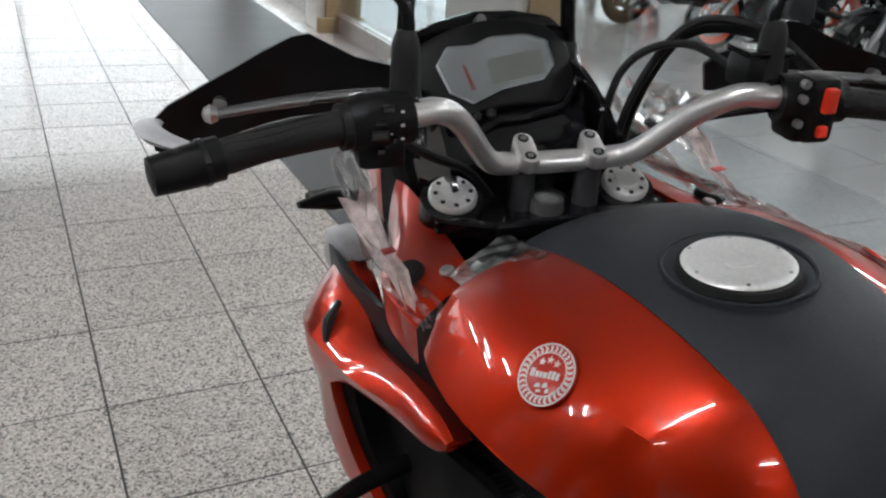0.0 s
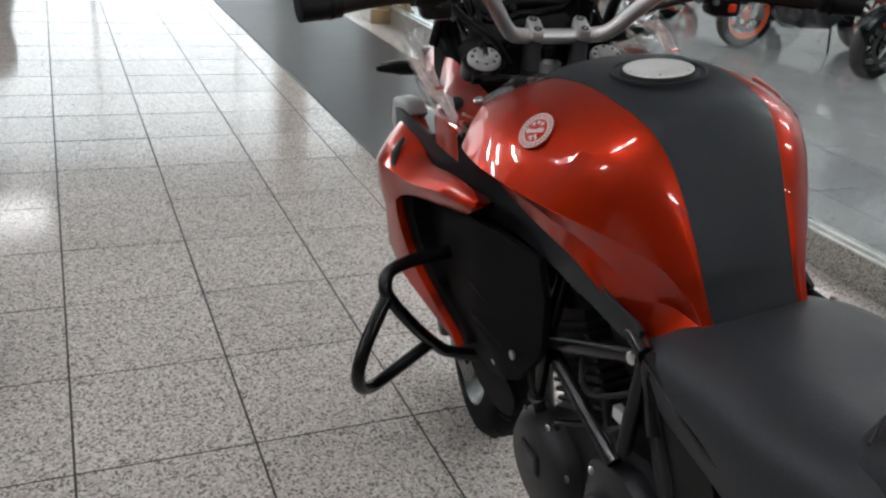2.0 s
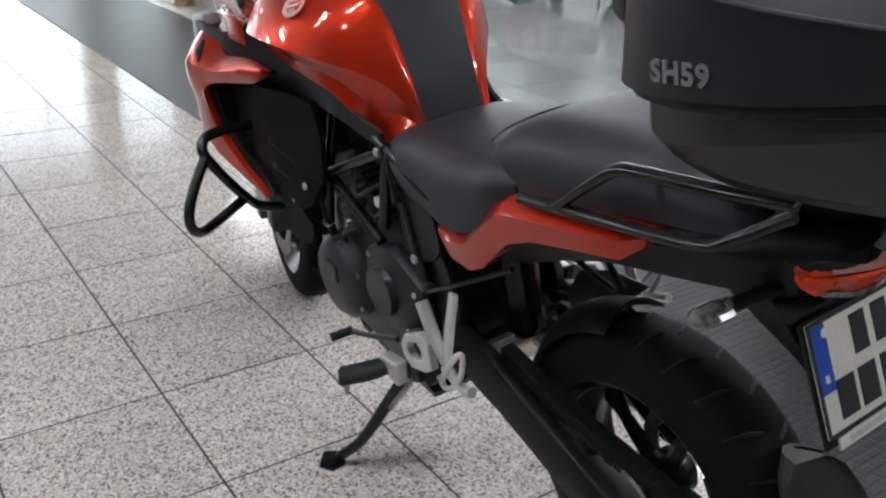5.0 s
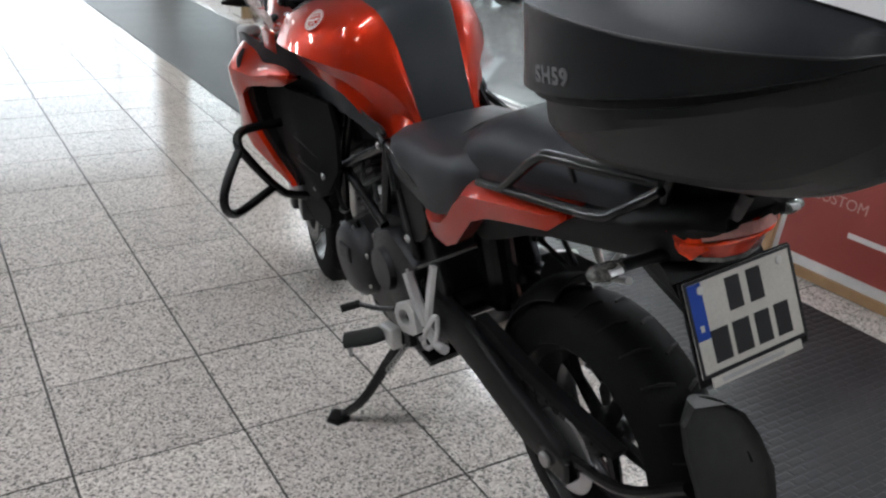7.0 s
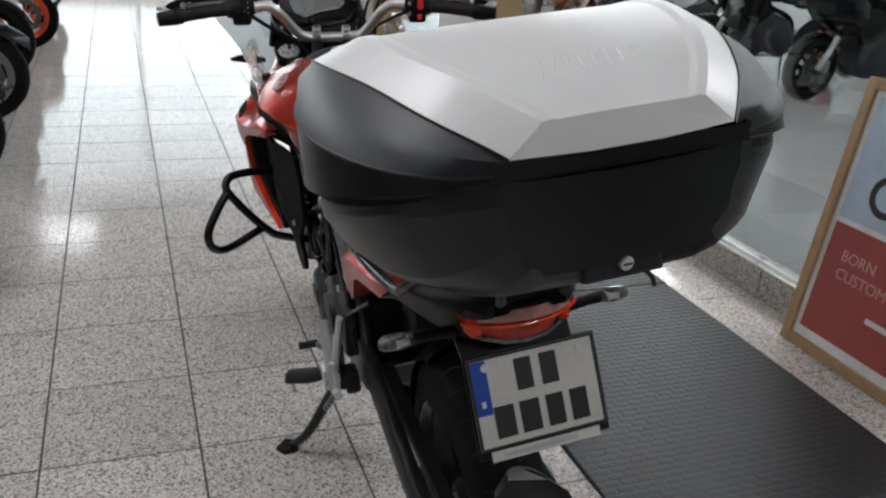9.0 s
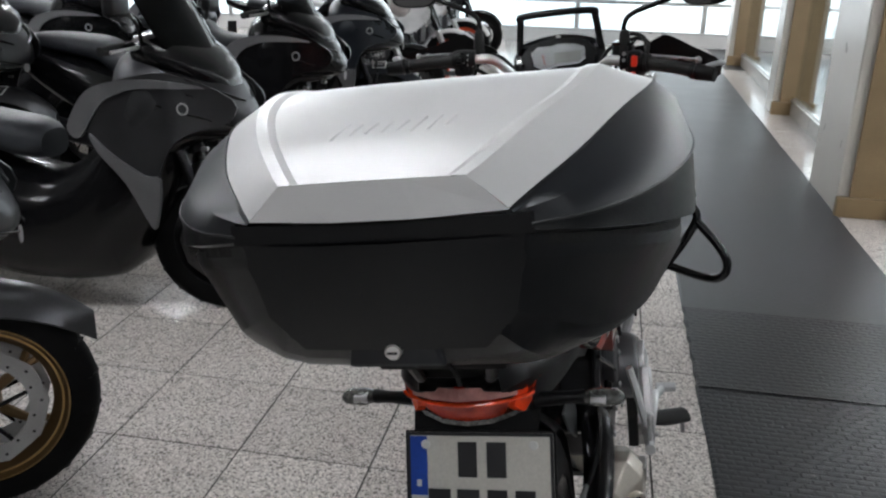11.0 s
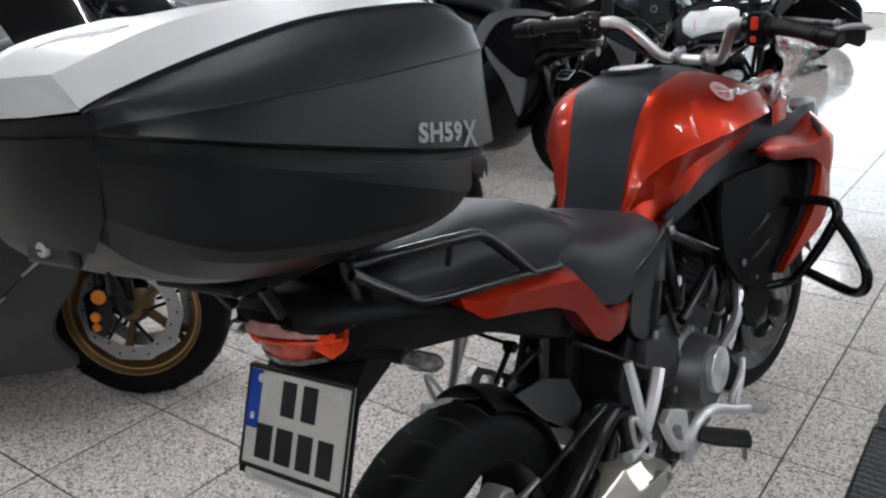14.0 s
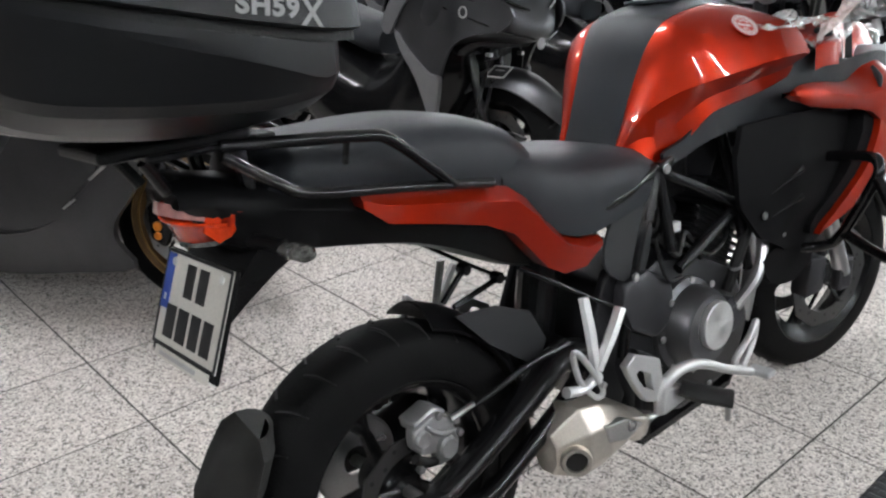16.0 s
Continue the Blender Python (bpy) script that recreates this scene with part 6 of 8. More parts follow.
one("tail_light_rib", bm_tube([(-0.098, -0.312, 0.895), (-0.085, -0.328, 0.896), (-0.046, -0.352, 0.898), (0, -0.362, 0.899), (0.046, -0.352, 0.898), (0.085, -0.328, 0.896), (0.098, -0.312, 0.895)], 0.003, 6, 5), lens_red, tl)
# plate hanger, plate, rear indicators
one("plate_hanger", bm_rings([[(-w, y, z), (w, y, z), (w * 0.9, y + d, z), (-w * 0.9, y + d, z)] for w, y, z, d in ((0.10, -0.27, 0.85, 0.12), (0.095, -0.315, 0.80, 0.07), (0.075, -0.33, 0.76, 0.04), (0.06, -0.352, 0.72, 0.02))]), black_plastic)
PM = Matrix.Translation((0.011, -0.351, 0.762)) @ Matrix.Rotation(radians(-22), 4, "X")   # x across, z up, -y outwards
plate = one("number_plate", bm_box((0, 0, 0), (0.222, 0.003, 0.152), 0.0012), plate_white, label="white number plate with a blue band and dark characters", m=PM)
one("plate_holder", bm_box((0, 0.005, -0.006), (0.23, 0.006, 0.168), 0.002), black_plastic, plate, m=PM)
for c, s_ in (((0, -0.002, 0.0735), (0.222, 0.002, 0.005)), ((0, -0.002, -0.0735), (0.222, 0.002, 0.005)), ((0.1085, -0.002, 0), (0.005, 0.002, 0.142)), ((-0.1085, -0.002, 0), (0.005, 0.002, 0.142))):
    one("plate_border", bm_box(c, s_), mark_black, plate, m=PM)
one("plate_band", bm_box((-0.093, -0.0021, 0.026), (0.026, 0.0014, 0.088)), plate_blue, plate, "blue band of the number plate", m=PM)
for c, s_ in (((-0.018, -0.0022, 0.036), (0.029, 0.0016, 0.052)), ((0.026, -0.0022, 0.036), (0.029, 0.0016, 0.052)), ((-0.062, -0.0022, -0.034), (0.034, 0.0016, 0.052)), ((-0.018, -0.0022, -0.034), (0.034, 0.0016, 0.052)), ((0.026, -0.0022, -0.034), (0.030, 0.0016, 0.052)), ((0.068, -0.0022, -0.034), (0.030, 0.0016, 0.052))):
    one("plate_bar", bm_box(c, s_), mark_black, plate, m=PM)
one("band_mark", bm_box((-0.093, -0.003, 0.0), (0.007, 0.001, 0.010)), mark_white, plate, m=PM)
for x in (-0.082, 0.082):
    one("plate_rivet", bm_cyl((x, -0.001, 0.058), (x, -0.004, 0.058), 0.007, 12, bevel=0.001), mark_white, plate, m=PM)
one("plate_strip", bm_box((0.0, -0.001, -0.087), (0.19, 0.003, 0.017), 0.001), plate_white, plate, m=PM)
one("strip_mark", bm_box((-0.01, -0.003, -0.087), (0.13, 0.001, 0.007)), mark_grey, plate, m=PM)
for s in (-1, 1):
    ri = one("rear_indicator", bm_tube([(s * 0.09, -0.275, 0.862), (s * 0.14, -0.268, 0.862), (s * 0.165, -0.262, 0.860)], [0.012, 0.010, 0.012], 10, 4), black_plastic, label="slim smoked rear indicator", smooth=True)
    one("indicator_bulb", bm_tube([(s * 0.174, -0.2655, 0.8615), (s * 0.196, -0.2635, 0.8595)], 0.0165, 8, 1, flat=0.5), steel, ri, smooth=False)
    one("indicator_lens", bm_tube([(s * 0.165, -0.262, 0.860), (s * 0.185, -0.26, 0.858), (s * 0.212, -0.255, 0.856), (s * 0.222, -0.252, 0.855)], [0.013, 0.019, 0.017, 0.008], 12, 4, flat=0.7), lens_smoke, ri, "clear smoked lens", smooth=True)

# -- footrests
def holed_plate(outer, inner, lo, hi):
    """A flat plate in y and z with an opening; both outlines have the same count."""
    rings = [[(x, y, z) for y, z in p] for p, x in ((outer, lo), (outer, hi), (inner, hi), (inner, lo), (outer, lo))]
    b = bm_rings(rings, True, False)
    bmesh.ops.remove_doubles(b, verts=b.verts, dist=1e-6)
    bmesh.ops.recalc_face_normals(b, faces=b.faces)
    bmesh.ops.bevel(b, geom=[e for e in b.edges if e.calc_face_angle(0) > 0.6], offset=0.002, segments=1, affect="EDGES")
    return b


for s in (-1, 1):
    hz = 0.02 if s > 0 else 0.0
    # V-shaped pillion hanger
    ph = one("pillion_hanger", bm_tube([(s * 0.238, 0.370, 0.590), (s * 0.240, 0.338, 0.545), (s * 0.237, 0.300, 0.488)], [0.0135, 0.014, 0.012], 6, 4, flat=0.6), cast_silver, label="silver V-shaped pillion footrest hanger", smooth=True)
    one("hanger_arm", bm_tube([(s * 0.206, 0.306, 0.622), (s * 0.222, 0.303, 0.555), (s * 0.237, 0.297, 0.486)], [0.0125, 0.0135, 0.012], 6, 4, flat=0.6), cast_silver, ph, smooth=True)
    one("pillion_peg", bm_tube([(s * 0.247, 0.226, 0.546), (s * 0.250, 0.246, 0.535), (s * 0.250, 0.298, 0.455), (s * 0.245, 0.284, 0.440), (s * 0.244, 0.244, 0.487)], 0.0058, 8, 4, True), cast_silver, ph, "folded silver pillion peg", smooth=True)
    one("peg_bracket", bm_tube([(s * 0.238, 0.300, 0.478), (s * 0.243, 0.252, 0.468), (s * 0.246, 0.205, 0.480)], [0.012, 0.009, 0.011], 8, 3), cast_silver, ph, smooth=True)
    one("hinge_pin", bm_cyl((s * 0.226, 0.292, 0.470), (s * 0.262, 0.292, 0.466), 0.006, 10), steel, ph)
    one("hanger_brace", bm_tube([(s * 0.165, 0.47, 0.535), (s * 0.165, 0.36, 0.60), (s * 0.150, 0.20, 0.70)], 0.0048, 8, 4), black_metal, smooth=True)
    # heel plate: a frame with an opening
    if s > 0:
        rim_, hole = [(0.377, 0.465), (0.405, 0.482), (0.484, 0.446), (0.490, 0.407), (0.507, 0.341), (0.436, 0.371), (0.411, 0.404), (0.390, 0.439)], [(0.410, 0.440), (0.419, 0.444), (0.450, 0.425), (0.453, 0.402), (0.458, 0.388), (0.433, 0.400), (0.422, 0.416), (0.412, 0.432)]
    else:
        rim_, hole = [(0.350, 0.440), (0.360, 0.494), (0.388, 0.508), (0.452, 0.472), (0.468, 0.442), (0.458, 0.416), (0.428, 0.404), (0.378, 0.420)], [(0.386, 0.447), (0.388, 0.468), (0.402, 0.478), (0.434, 0.462), (0.442, 0.446), (0.436, 0.434), (0.422, 0.430), (0.398, 0.438)]
    hp = one("heel_plate", holed_plate(rim_, hole, s * 0.233 - 0.009, s * 0.233 + 0.009), cast_silver, label="silver heel guard plate")
    one("hanger_plate", bm_prism([(0.45, 0.47), (0.50, 0.44), (0.53, 0.36), (0.50, 0.31), (0.46, 0.33), (0.47, 0.40)], s * 0.20 - 0.012, s * 0.20 + 0.012, "x", 0.004), engine_dark, hp)
    fp = one("footpeg", bm_tube([(s * 0.235, 0.555, 0.335 + hz), (s * 0.27, 0.575, 0.325 + hz), (s * 0.325, 0.61, 0.315 + hz)], [0.026, 0.030, 0.028], 10, 3, flat=0.6), rubber, label="black rubber footpeg", smooth=True)
    one("peg_mount", bm_prism([(0.50, 0.37), (0.575, 0.355), (0.575, 0.32), (0.50, 0.31)], s * 0.225 - 0.02, s * 0.225 + 0.012, "x", 0.006), cast_silver, fp)
    one("peg_feeler", bm_cyl((s * 0.318, 0.60, 0.30 + hz), (s * 0.318, 0.60, 0.27 + hz), 0.006, 8), steel, fp)
bp = one("brake_pedal", bm_tube([(0.235, 0.485, 0.325), (0.24, 0.488, 0.375), (0.248, 0.53, 0.405), (0.255, 0.60, 0.398), (0.262, 0.69, 0.355), (0.268, 0.77, 0.322)], [0.012, 0.014, 0.013, 0.011, 0.010, 0.010], 10, 6), cast_silver, label="curved silver brake pedal", smooth=True)
one("pedal_pad", bm_box((0.28, 0.79, 0.318), (0.055, 0.035, 0.014), 0.004), cast_silver, bp)
gl = one("gear_lever", bm_tube([(-0.20, 0.56, 0.385), (-0.215, 0.65, 0.352), (-0.225, 0.74, 0.322)], 0.007, 8, 4), engine_dark, label="black gear lever", smooth=True)
one("lever_rubber", bm_tube([(-0.222, 0.745, 0.322), (-0.275, 0.755, 0.318)], 0.011, 10, 1), rubber, gl)
# silver linkage guard in front of the right cover
one("linkage_guard", bm_tube([(0.225, 0.775, 0.335), (0.228, 0.83, 0.375), (0.222, 0.865, 0.40), (0.222, 0.85, 0.35), (0.226, 0.80, 0.31)], 0.008, 8, 4, True), cast_silver, smooth=True)
sd = one("side_stand", bm_tube([(-0.195, 0.50, 0.35), (-0.235, 0.545, 0.26), (-0.30, 0.60, 0.13), (-0.345, 0.65, 0.065)], [0.018, 0.015, 0.013, 0.012], 10, 5), black_metal, label="black side stand, folded down", smooth=True)
one("stand_foot", bm_prism([(-0.395, 0.655), (-0.365, 0.695), (-0.325, 0.675), (-0.335, 0.635), (-0.375, 0.625)], 0.048, 0.064, "z", 0.004), black_metal, sd, m=Matrix.Translation((-0.36, 0.66, 0.056)) @ Matrix.Rotation(radians(8.3), 4, "Y") @ Matrix.Translation((0.36, -0.66, -0.056)))
one("stand_spring", bm_tube([(-0.20 - 0.05 * f + 0.008 * math.cos(a), 0.49 + 0.05 * f, 0.33 - 0.1 * f + 0.008 * math.sin(a)) for f, a in [(i / 50, i * 0.9) for i in range(51)]], 0.002, 5, 1), steel, sd)
one("stand_mount", bm_box((-0.175, 0.49, 0.34), (0.04, 0.07, 0.06), 0.01), engine_dark)

# -- crash bars
for s in (-1, 1):
    cb = one("crash_bar", bm_tube([(s * 0.20, 1.155, 0.725), (s * 0.27, 1.135, 0.736), (s * 0.335, 1.112, 0.745), (s * 0.374, 1.092, 0.744), (s * 0.388, 1.075, 0.722), (s * 0.376, 1.074, 0.690), (s * 0.335, 1.092, 0.620), (s * 0.285, 1.118, 0.548), (s * 0.25, 1.12, 0.52), (s * 0.15, 1.08, 0.50)], 0.0128, 12, 7), black_metal, label="black tubular crash bar", smooth=True)
    one("crash_bar_loop", bm_tube([(s * 0.382, 1.075, 0.712), (s * 0.432, 1.045, 0.655), (s * 0.463, 1.025, 0.605), (s * 0.462, 1.035, 0.560), (s * 0.435, 1.065, 0.530), (s * 0.39, 1.09, 0.530), (s * 0.295, 1.115, 0.560)], 0.0128, 12, 7), black_metal, cb, smooth=True)
for s in (-1, 1):
    for y, z in ((0.90, 0.64), (0.98, 0.58)):
        bolt((s * 0.218, y, z), (s, 0, 0), 0.009, moto)

# ---------- top case on the rack ----------
case = empty("top_case", BIKE @ Matrix.Translation((0.010, 0, 0)), "large black top case with a silver lid on the motorcycle's rack", "top case")
LID = [  # y, top z, plateau x, white edge x z, outer x z, seam x z
    (-0.162, 1.285, 0.1345, 0.2000, 1.280, 0.2440, 1.266, 0.2480, 1.15),
    (-0.186, 1.318, 0.1790, 0.251, 1.304, 0.2840, 1.269, 0.2890, 1.148),
    (-0.25, 1.345, 0.207, 0.274, 1.323, 0.3060, 1.268, 0.3110, 1.153),
    (-0.35, 1.36, 0.210, 0.268, 1.329, 0.3170, 1.267, 0.3190, 1.17),
    (-0.45, 1.353, 0.195, 0.241, 1.324, 0.3060, 1.264, 0.3090, 1.192),
    (-0.55, 1.337, 0.155, 0.200, 1.302, 0.268, 1.261, 0.2735, 1.216),
    (-0.615, 1.3135, 0.116, 0.157, 1.280, 0.213, 1.258, 0.219, 1.234),
    (-0.64, 1.304, 0.098, 0.137, 1.268, 0.155, 1.256, 0.16, 1.243),
]
LR = smooth_rows(LID, 4)


def strip(name, rows_, f, material, label, thick=0.0):
    return part(name, bm_rings([f(r) for r in rows_], False, False), material, case, label, True)


part("lid", bm_rings([[(-r[3], r[0], r[4]), (-r[2], r[0], r[1]), (-r[2] + 0.014, r[0], r[1] + 0.0006), (-r[2] + 0.024, r[0], r[1] - 0.0022), (-r[2] * 0.4, r[0], r[1] - 0.0008), (0, r[0], r[1] - 0.0004), (r[2] * 0.4, r[0], r[1] - 0.0008), (r[2] - 0.024, r[0], r[1] - 0.0022), (r[2] - 0.014, r[0], r[1] + 0.0006), (r[2], r[0], r[1]), (r[3], r[0], r[4])] for r in LR], False, False),
     lid_silver, case, "silver painted lid panel", True, None, 0.24)
lr = LR[-1]
part("lid_back", bm_rings([[(-lr[2], lr[0], lr[1]), (-0.03, lr[0] - 0.001, lr[1] + 0.001), (0.03, lr[0] - 0.001, lr[1] + 0.001), (lr[2], lr[0], lr[1])],
                           [(-lr[3], lr[0] - 0.0005, lr[4] - 0.0005), (-0.045, lr[0] - 0.005, lr[4] - 0.004), (0.045, lr[0] - 0.005, lr[4] - 0.004), (lr[3], lr[0] - 0.0005, lr[4] - 0.0005)]], False, False), lid_silver, case, "", False)
for s in (-1, 1):
    part("lid_side", bm_rings([[(s * r[3], r[0], r[4]), (s * (r[3] + 0.004), r[0], r[4] - 0.004), (s * ((r[3] + r[5]) / 2 + 0.008), r[0], (r[4] + r[6]) / 2 + 0.006), (s * r[5], r[0], r[6]), (s * (r[5] + 0.003), r[0], r[6] - 0.006)] for r in LR], False, False), case_grey, case, "dark grey lid shoulder", True)
    part("lid_skirt", bm_rings([[(s * (r[5] + 0.001), r[0], r[6] - 0.005), (s * (r[5] + 0.002), r[0], (r[6] + r[8]) / 2), (s * r[7], r[0], r[8] + 0.003), (s * (r[7] - 0.012), r[0], r[8])] for r in LR], False, False), case_black, case, "", True)
    part("lid_line", bm_tube([(s * (r[3] + 0.001), r[0], r[4] + 0.0002) for r in LID], 0.0015, 6, 4), mark_black, case)
    part("lid_line", bm_tube([(s * (r[5] + 0.002), r[0], r[6] - 0.004) for r in LID], 0.0015, 6, 4), mark_black, case)
# closed ends of the lid
f0 = LR[0]
part("lid_front", bm_rings([[(-f0[3], f0[0], f0[4]), (0, f0[0], f0[1]), (f0[3], f0[0], f0[4])], [(-f0[5], f0[0] + 0.004, f0[6]), (0, f0[0] + 0.012, f0[6]), (f0[5], f0[0] + 0.004, f0[6])],
                            [(-f0[7], f0[0], f0[8]), (0, f0[0] + 0.012, f0[8]), (f0[7], f0[0], f0[8])]], False, False), case_grey, case, "", True)
part("lid_back_skirt", bm_rings([[(x, -0.6395 - 0.010 * (1 - (x / 0.16) ** 2), z - (0.004 * (1 - abs(x) / 0.16) if z > 1.26 else 0)) for x in np.linspace(-0.16, 0.16, 9)] for z in (1.2645, 1.255, 1.243)], False, False), case_black, case, "", True)
BASE = [  # y, top x z, middle x z, bottom x z
    (-0.190, 0.236, 1.146, 0.2230, 1.100, 0.130, 1.066),
    (-0.214, 0.272, 1.143, 0.2600, 1.085, 0.165, 1.046),
    (-0.3, 0.297, 1.149, 0.2740, 1.076, 0.170, 1.038),
    (-0.38, 0.301, 1.164, 0.2680, 1.080, 0.1593, 1.036),
    (-0.48, 0.2870, 1.187, 0.2470, 1.09, 0.1480, 1.048),
    (-0.56, 0.2530, 1.211, 0.2140, 1.105, 0.1320, 1.066),
    (-0.615, 0.200, 1.231, 0.1730, 1.135, 0.1100, 1.096),
    (-0.64, 0.147, 1.242, 0.1270, 1.16, 0.086, 1.128),
]
BR = smooth_rows(BASE, 4)


def base_half(r, k):
    """Half a section of the base: flange, a crease that climbs to the rear, flat flank, chamfer."""
    y, tx, tz, mx, mz, bx, bz = r
    cz = min(tz - 0.018, max(mz + 0.012, 1.096 - 0.307 * (y + 0.246)))
    f = (tz - cz) / (tz - mz)
    cx = tx + (mx - tx) * f + 0.010 * math.sin(math.pi * min(1, f))
    return [(k * tx, y, tz), (k * tx, y, tz - 0.012), (k * cx, y, cz), (k * (mx + 0.002), y, mz + 0.004), (k * (mx - 0.012), y, mz - 0.010), (k * (bx + 0.03), y, bz + 0.008), (k * bx, y, bz)]


part("case_base", bm_rings([base_half(r, -1) + [(0, r[0], r[6] - 0.004)] + base_half(r, 1)[::-1] for r in BR]), case_black, case, "black textured case base", True, None, 0.16)
part("case_back", bm_rings([[(x, -0.640 - d * (1 - (x / w) ** 2), z) for x in np.linspace(-w, w, 9)] for w, d, z in ((0.15, 0.016, 1.243), (0.143, 0.016, 1.20), (0.135, 0.012, 1.16), (0.10, 0.004, 1.122))], False, False), case_black, case, "", True)
# dark sheet added behind the seam to stop light leaking through the gap
part("seam_blocker", bm_rings([[(k * r[7] - k * 0.0175, r[0], r[8] + 0.02), (k * r[7] - k * 0.0175, r[0], r[8] - 0.012)] for k, rs in ((-1, LR), (1, LR[::-1])) for r in rs], False, False), rubber, case)
# latch, lock, pull tab
lk = part("latch", bm_prism([(-0.045, 1.150), (0.045, 1.150), (0.055, 1.098), (-0.055, 1.098)], -0.640, -0.628, "y", 0.006), case_grey, case, "dark grey release latch")
part("lock", moved(bm_lathe([(0, 0), (0.009, 0), (0.009, -0.006), (0.0075, -0.008), (0, -0.008)], 24, "y", False), Matrix.Translation((0.0, -0.640, 1.120))), silver_tube, lk, "round silver lock", True)
part("lock_slot", bm_box((0, -0.6486, 1.120), (0.011, 0.001, 0.0025)), mark_black, lk)
part("pull_cord", bm_tube([(0.045, -0.60, 1.085), (0.055, -0.608, 1.075), (0.058, -0.610, 1.062)], 0.003, 6, 3), rubber, case)
part("mounting_plate", bm_box((0, -0.36, 1.018), (0.17, 0.22, 0.018), 0.006), black_plastic, case)
# faint raised maker's mark on the lid, as plain strokes
for i, (h, lean) in enumerate(((0.020, 0.006), (0.012, 0.004), (0.012, 0.004), (0.013, 0.003), (0.012, 0.004), (0.018, 0.005), (0.018, 0.005), (0.012, 0.004))):
    x, y = -0.058 + 0.0175 * i, -0.545 + 0.0012 * i
    zs = [float(np.interp(v, [r[0] for r in LR][::-1], [r[1] for r in LR][::-1])) for v in (y - h, y + h)]
    part("lid_mark", bm_tube([(x - lean, y - h, zs[0] - 0.0006), (x + lean, y + h, zs[1] - 0.0006)], [0.0016, 0.0022], 6, 1), lid_silver, case)


def wrap(ob, m, side):
    """Lay raised lettering on the curved skirt of the lid."""
    inv = m.inverted()
    ys = [r[0] for r in LR][::-1]
    for v in ob.data.vertices:
        lift = 0.0018 if (inv @ v.co).z > 0 else -0.001
        seam_x, seam_z, out_x, out_z = (float(np.interp(v.co.y, ys, [r[k] for r in LR][::-1])) for k in (7, 8, 5, 6))
        f = min(1.0, max(0.0, (v.co.z - seam_z) / (out_z - seam_z)))
        v.co.x = side * (seam_x + (out_x + 0.0015 - seam_x) * f + lift)


# model lettering on both sides; the left's darker grey stands in for shade
for s in (-1, 1):
    if s > 0:
        m = Matrix.Translation((0.3196, -0.366, 1.183)) @ Matrix.Rotation(radians(3.6), 4, "Z") @ Matrix.Rotation(radians(-9), 4, "X") @ Matrix.Rotation(radians(90), 4, "Z") @ Matrix.Rotation(radians(90), 4, "X")
    else:
        m = Matrix.Translation((-0.3122, -0.250, 1.172)) @ Matrix.Rotation(radians(-3.6), 4, "Z") @ Matrix.Rotation(radians(-9), 4, "X") @ Matrix.Rotation(radians(-90), 4, "Z") @ Matrix.Rotation(radians(90), 4, "X")
    wrap(text_ob("lettering", "SH59", 0.029, letter_grey if s > 0 else strip_grey, case, m @ Matrix.Diagonal((1.2, 1, 1, 1)), "pale raised lettering" if s > 0 else "raised lettering, greyed to stand in for shade", 0.0006, "LEFT", 0.0011), m, s)
    if s > 0:
        wrap(text_ob("lettering", "X", 0.043, letter_grey, case, m @ Matrix.Translation((0.085, -0.008, 0.0006)), "pale raised lettering", 0.0006, "LEFT", 0.0010), m, s)

# ---------- scooters parked in a row across the aisle ----------
def yloft(name, rows_, material, parent, label="", power=0.75, n=18, res=3, smooth=True):
    """A body lofted along y from rows of y, half width, bottom, top."""
    R = []
    for y, w, zb, zt in smooth_rows(rows_, res):
        R.append([(w * math.copysign(abs(math.cos(a)) ** power, math.cos(a)), y, (zb + zt) / 2 + (zt - zb) / 2 * math.copysign(abs(math.sin(a)) ** power, math.sin(a))) for a in np.linspace(0, 2 * math.pi, n, endpoint=False)])
    return part(name, bm_rings(R), material, parent, label, smooth)


def row_place(x_front, y, heading, lean, base=1.5):
    """Where a thing stands whose front wheel is at x_front, y and whose nose points along heading (degrees)."""
    h = Matrix.Rotation(radians(heading - 90), 4, "Z")
    return Matrix.Translation((x_front, y, 0)) @ h @ Matrix.Translation((0, -base, 0)) @ Matrix.Rotation(radians(-lean), 4, "Y")


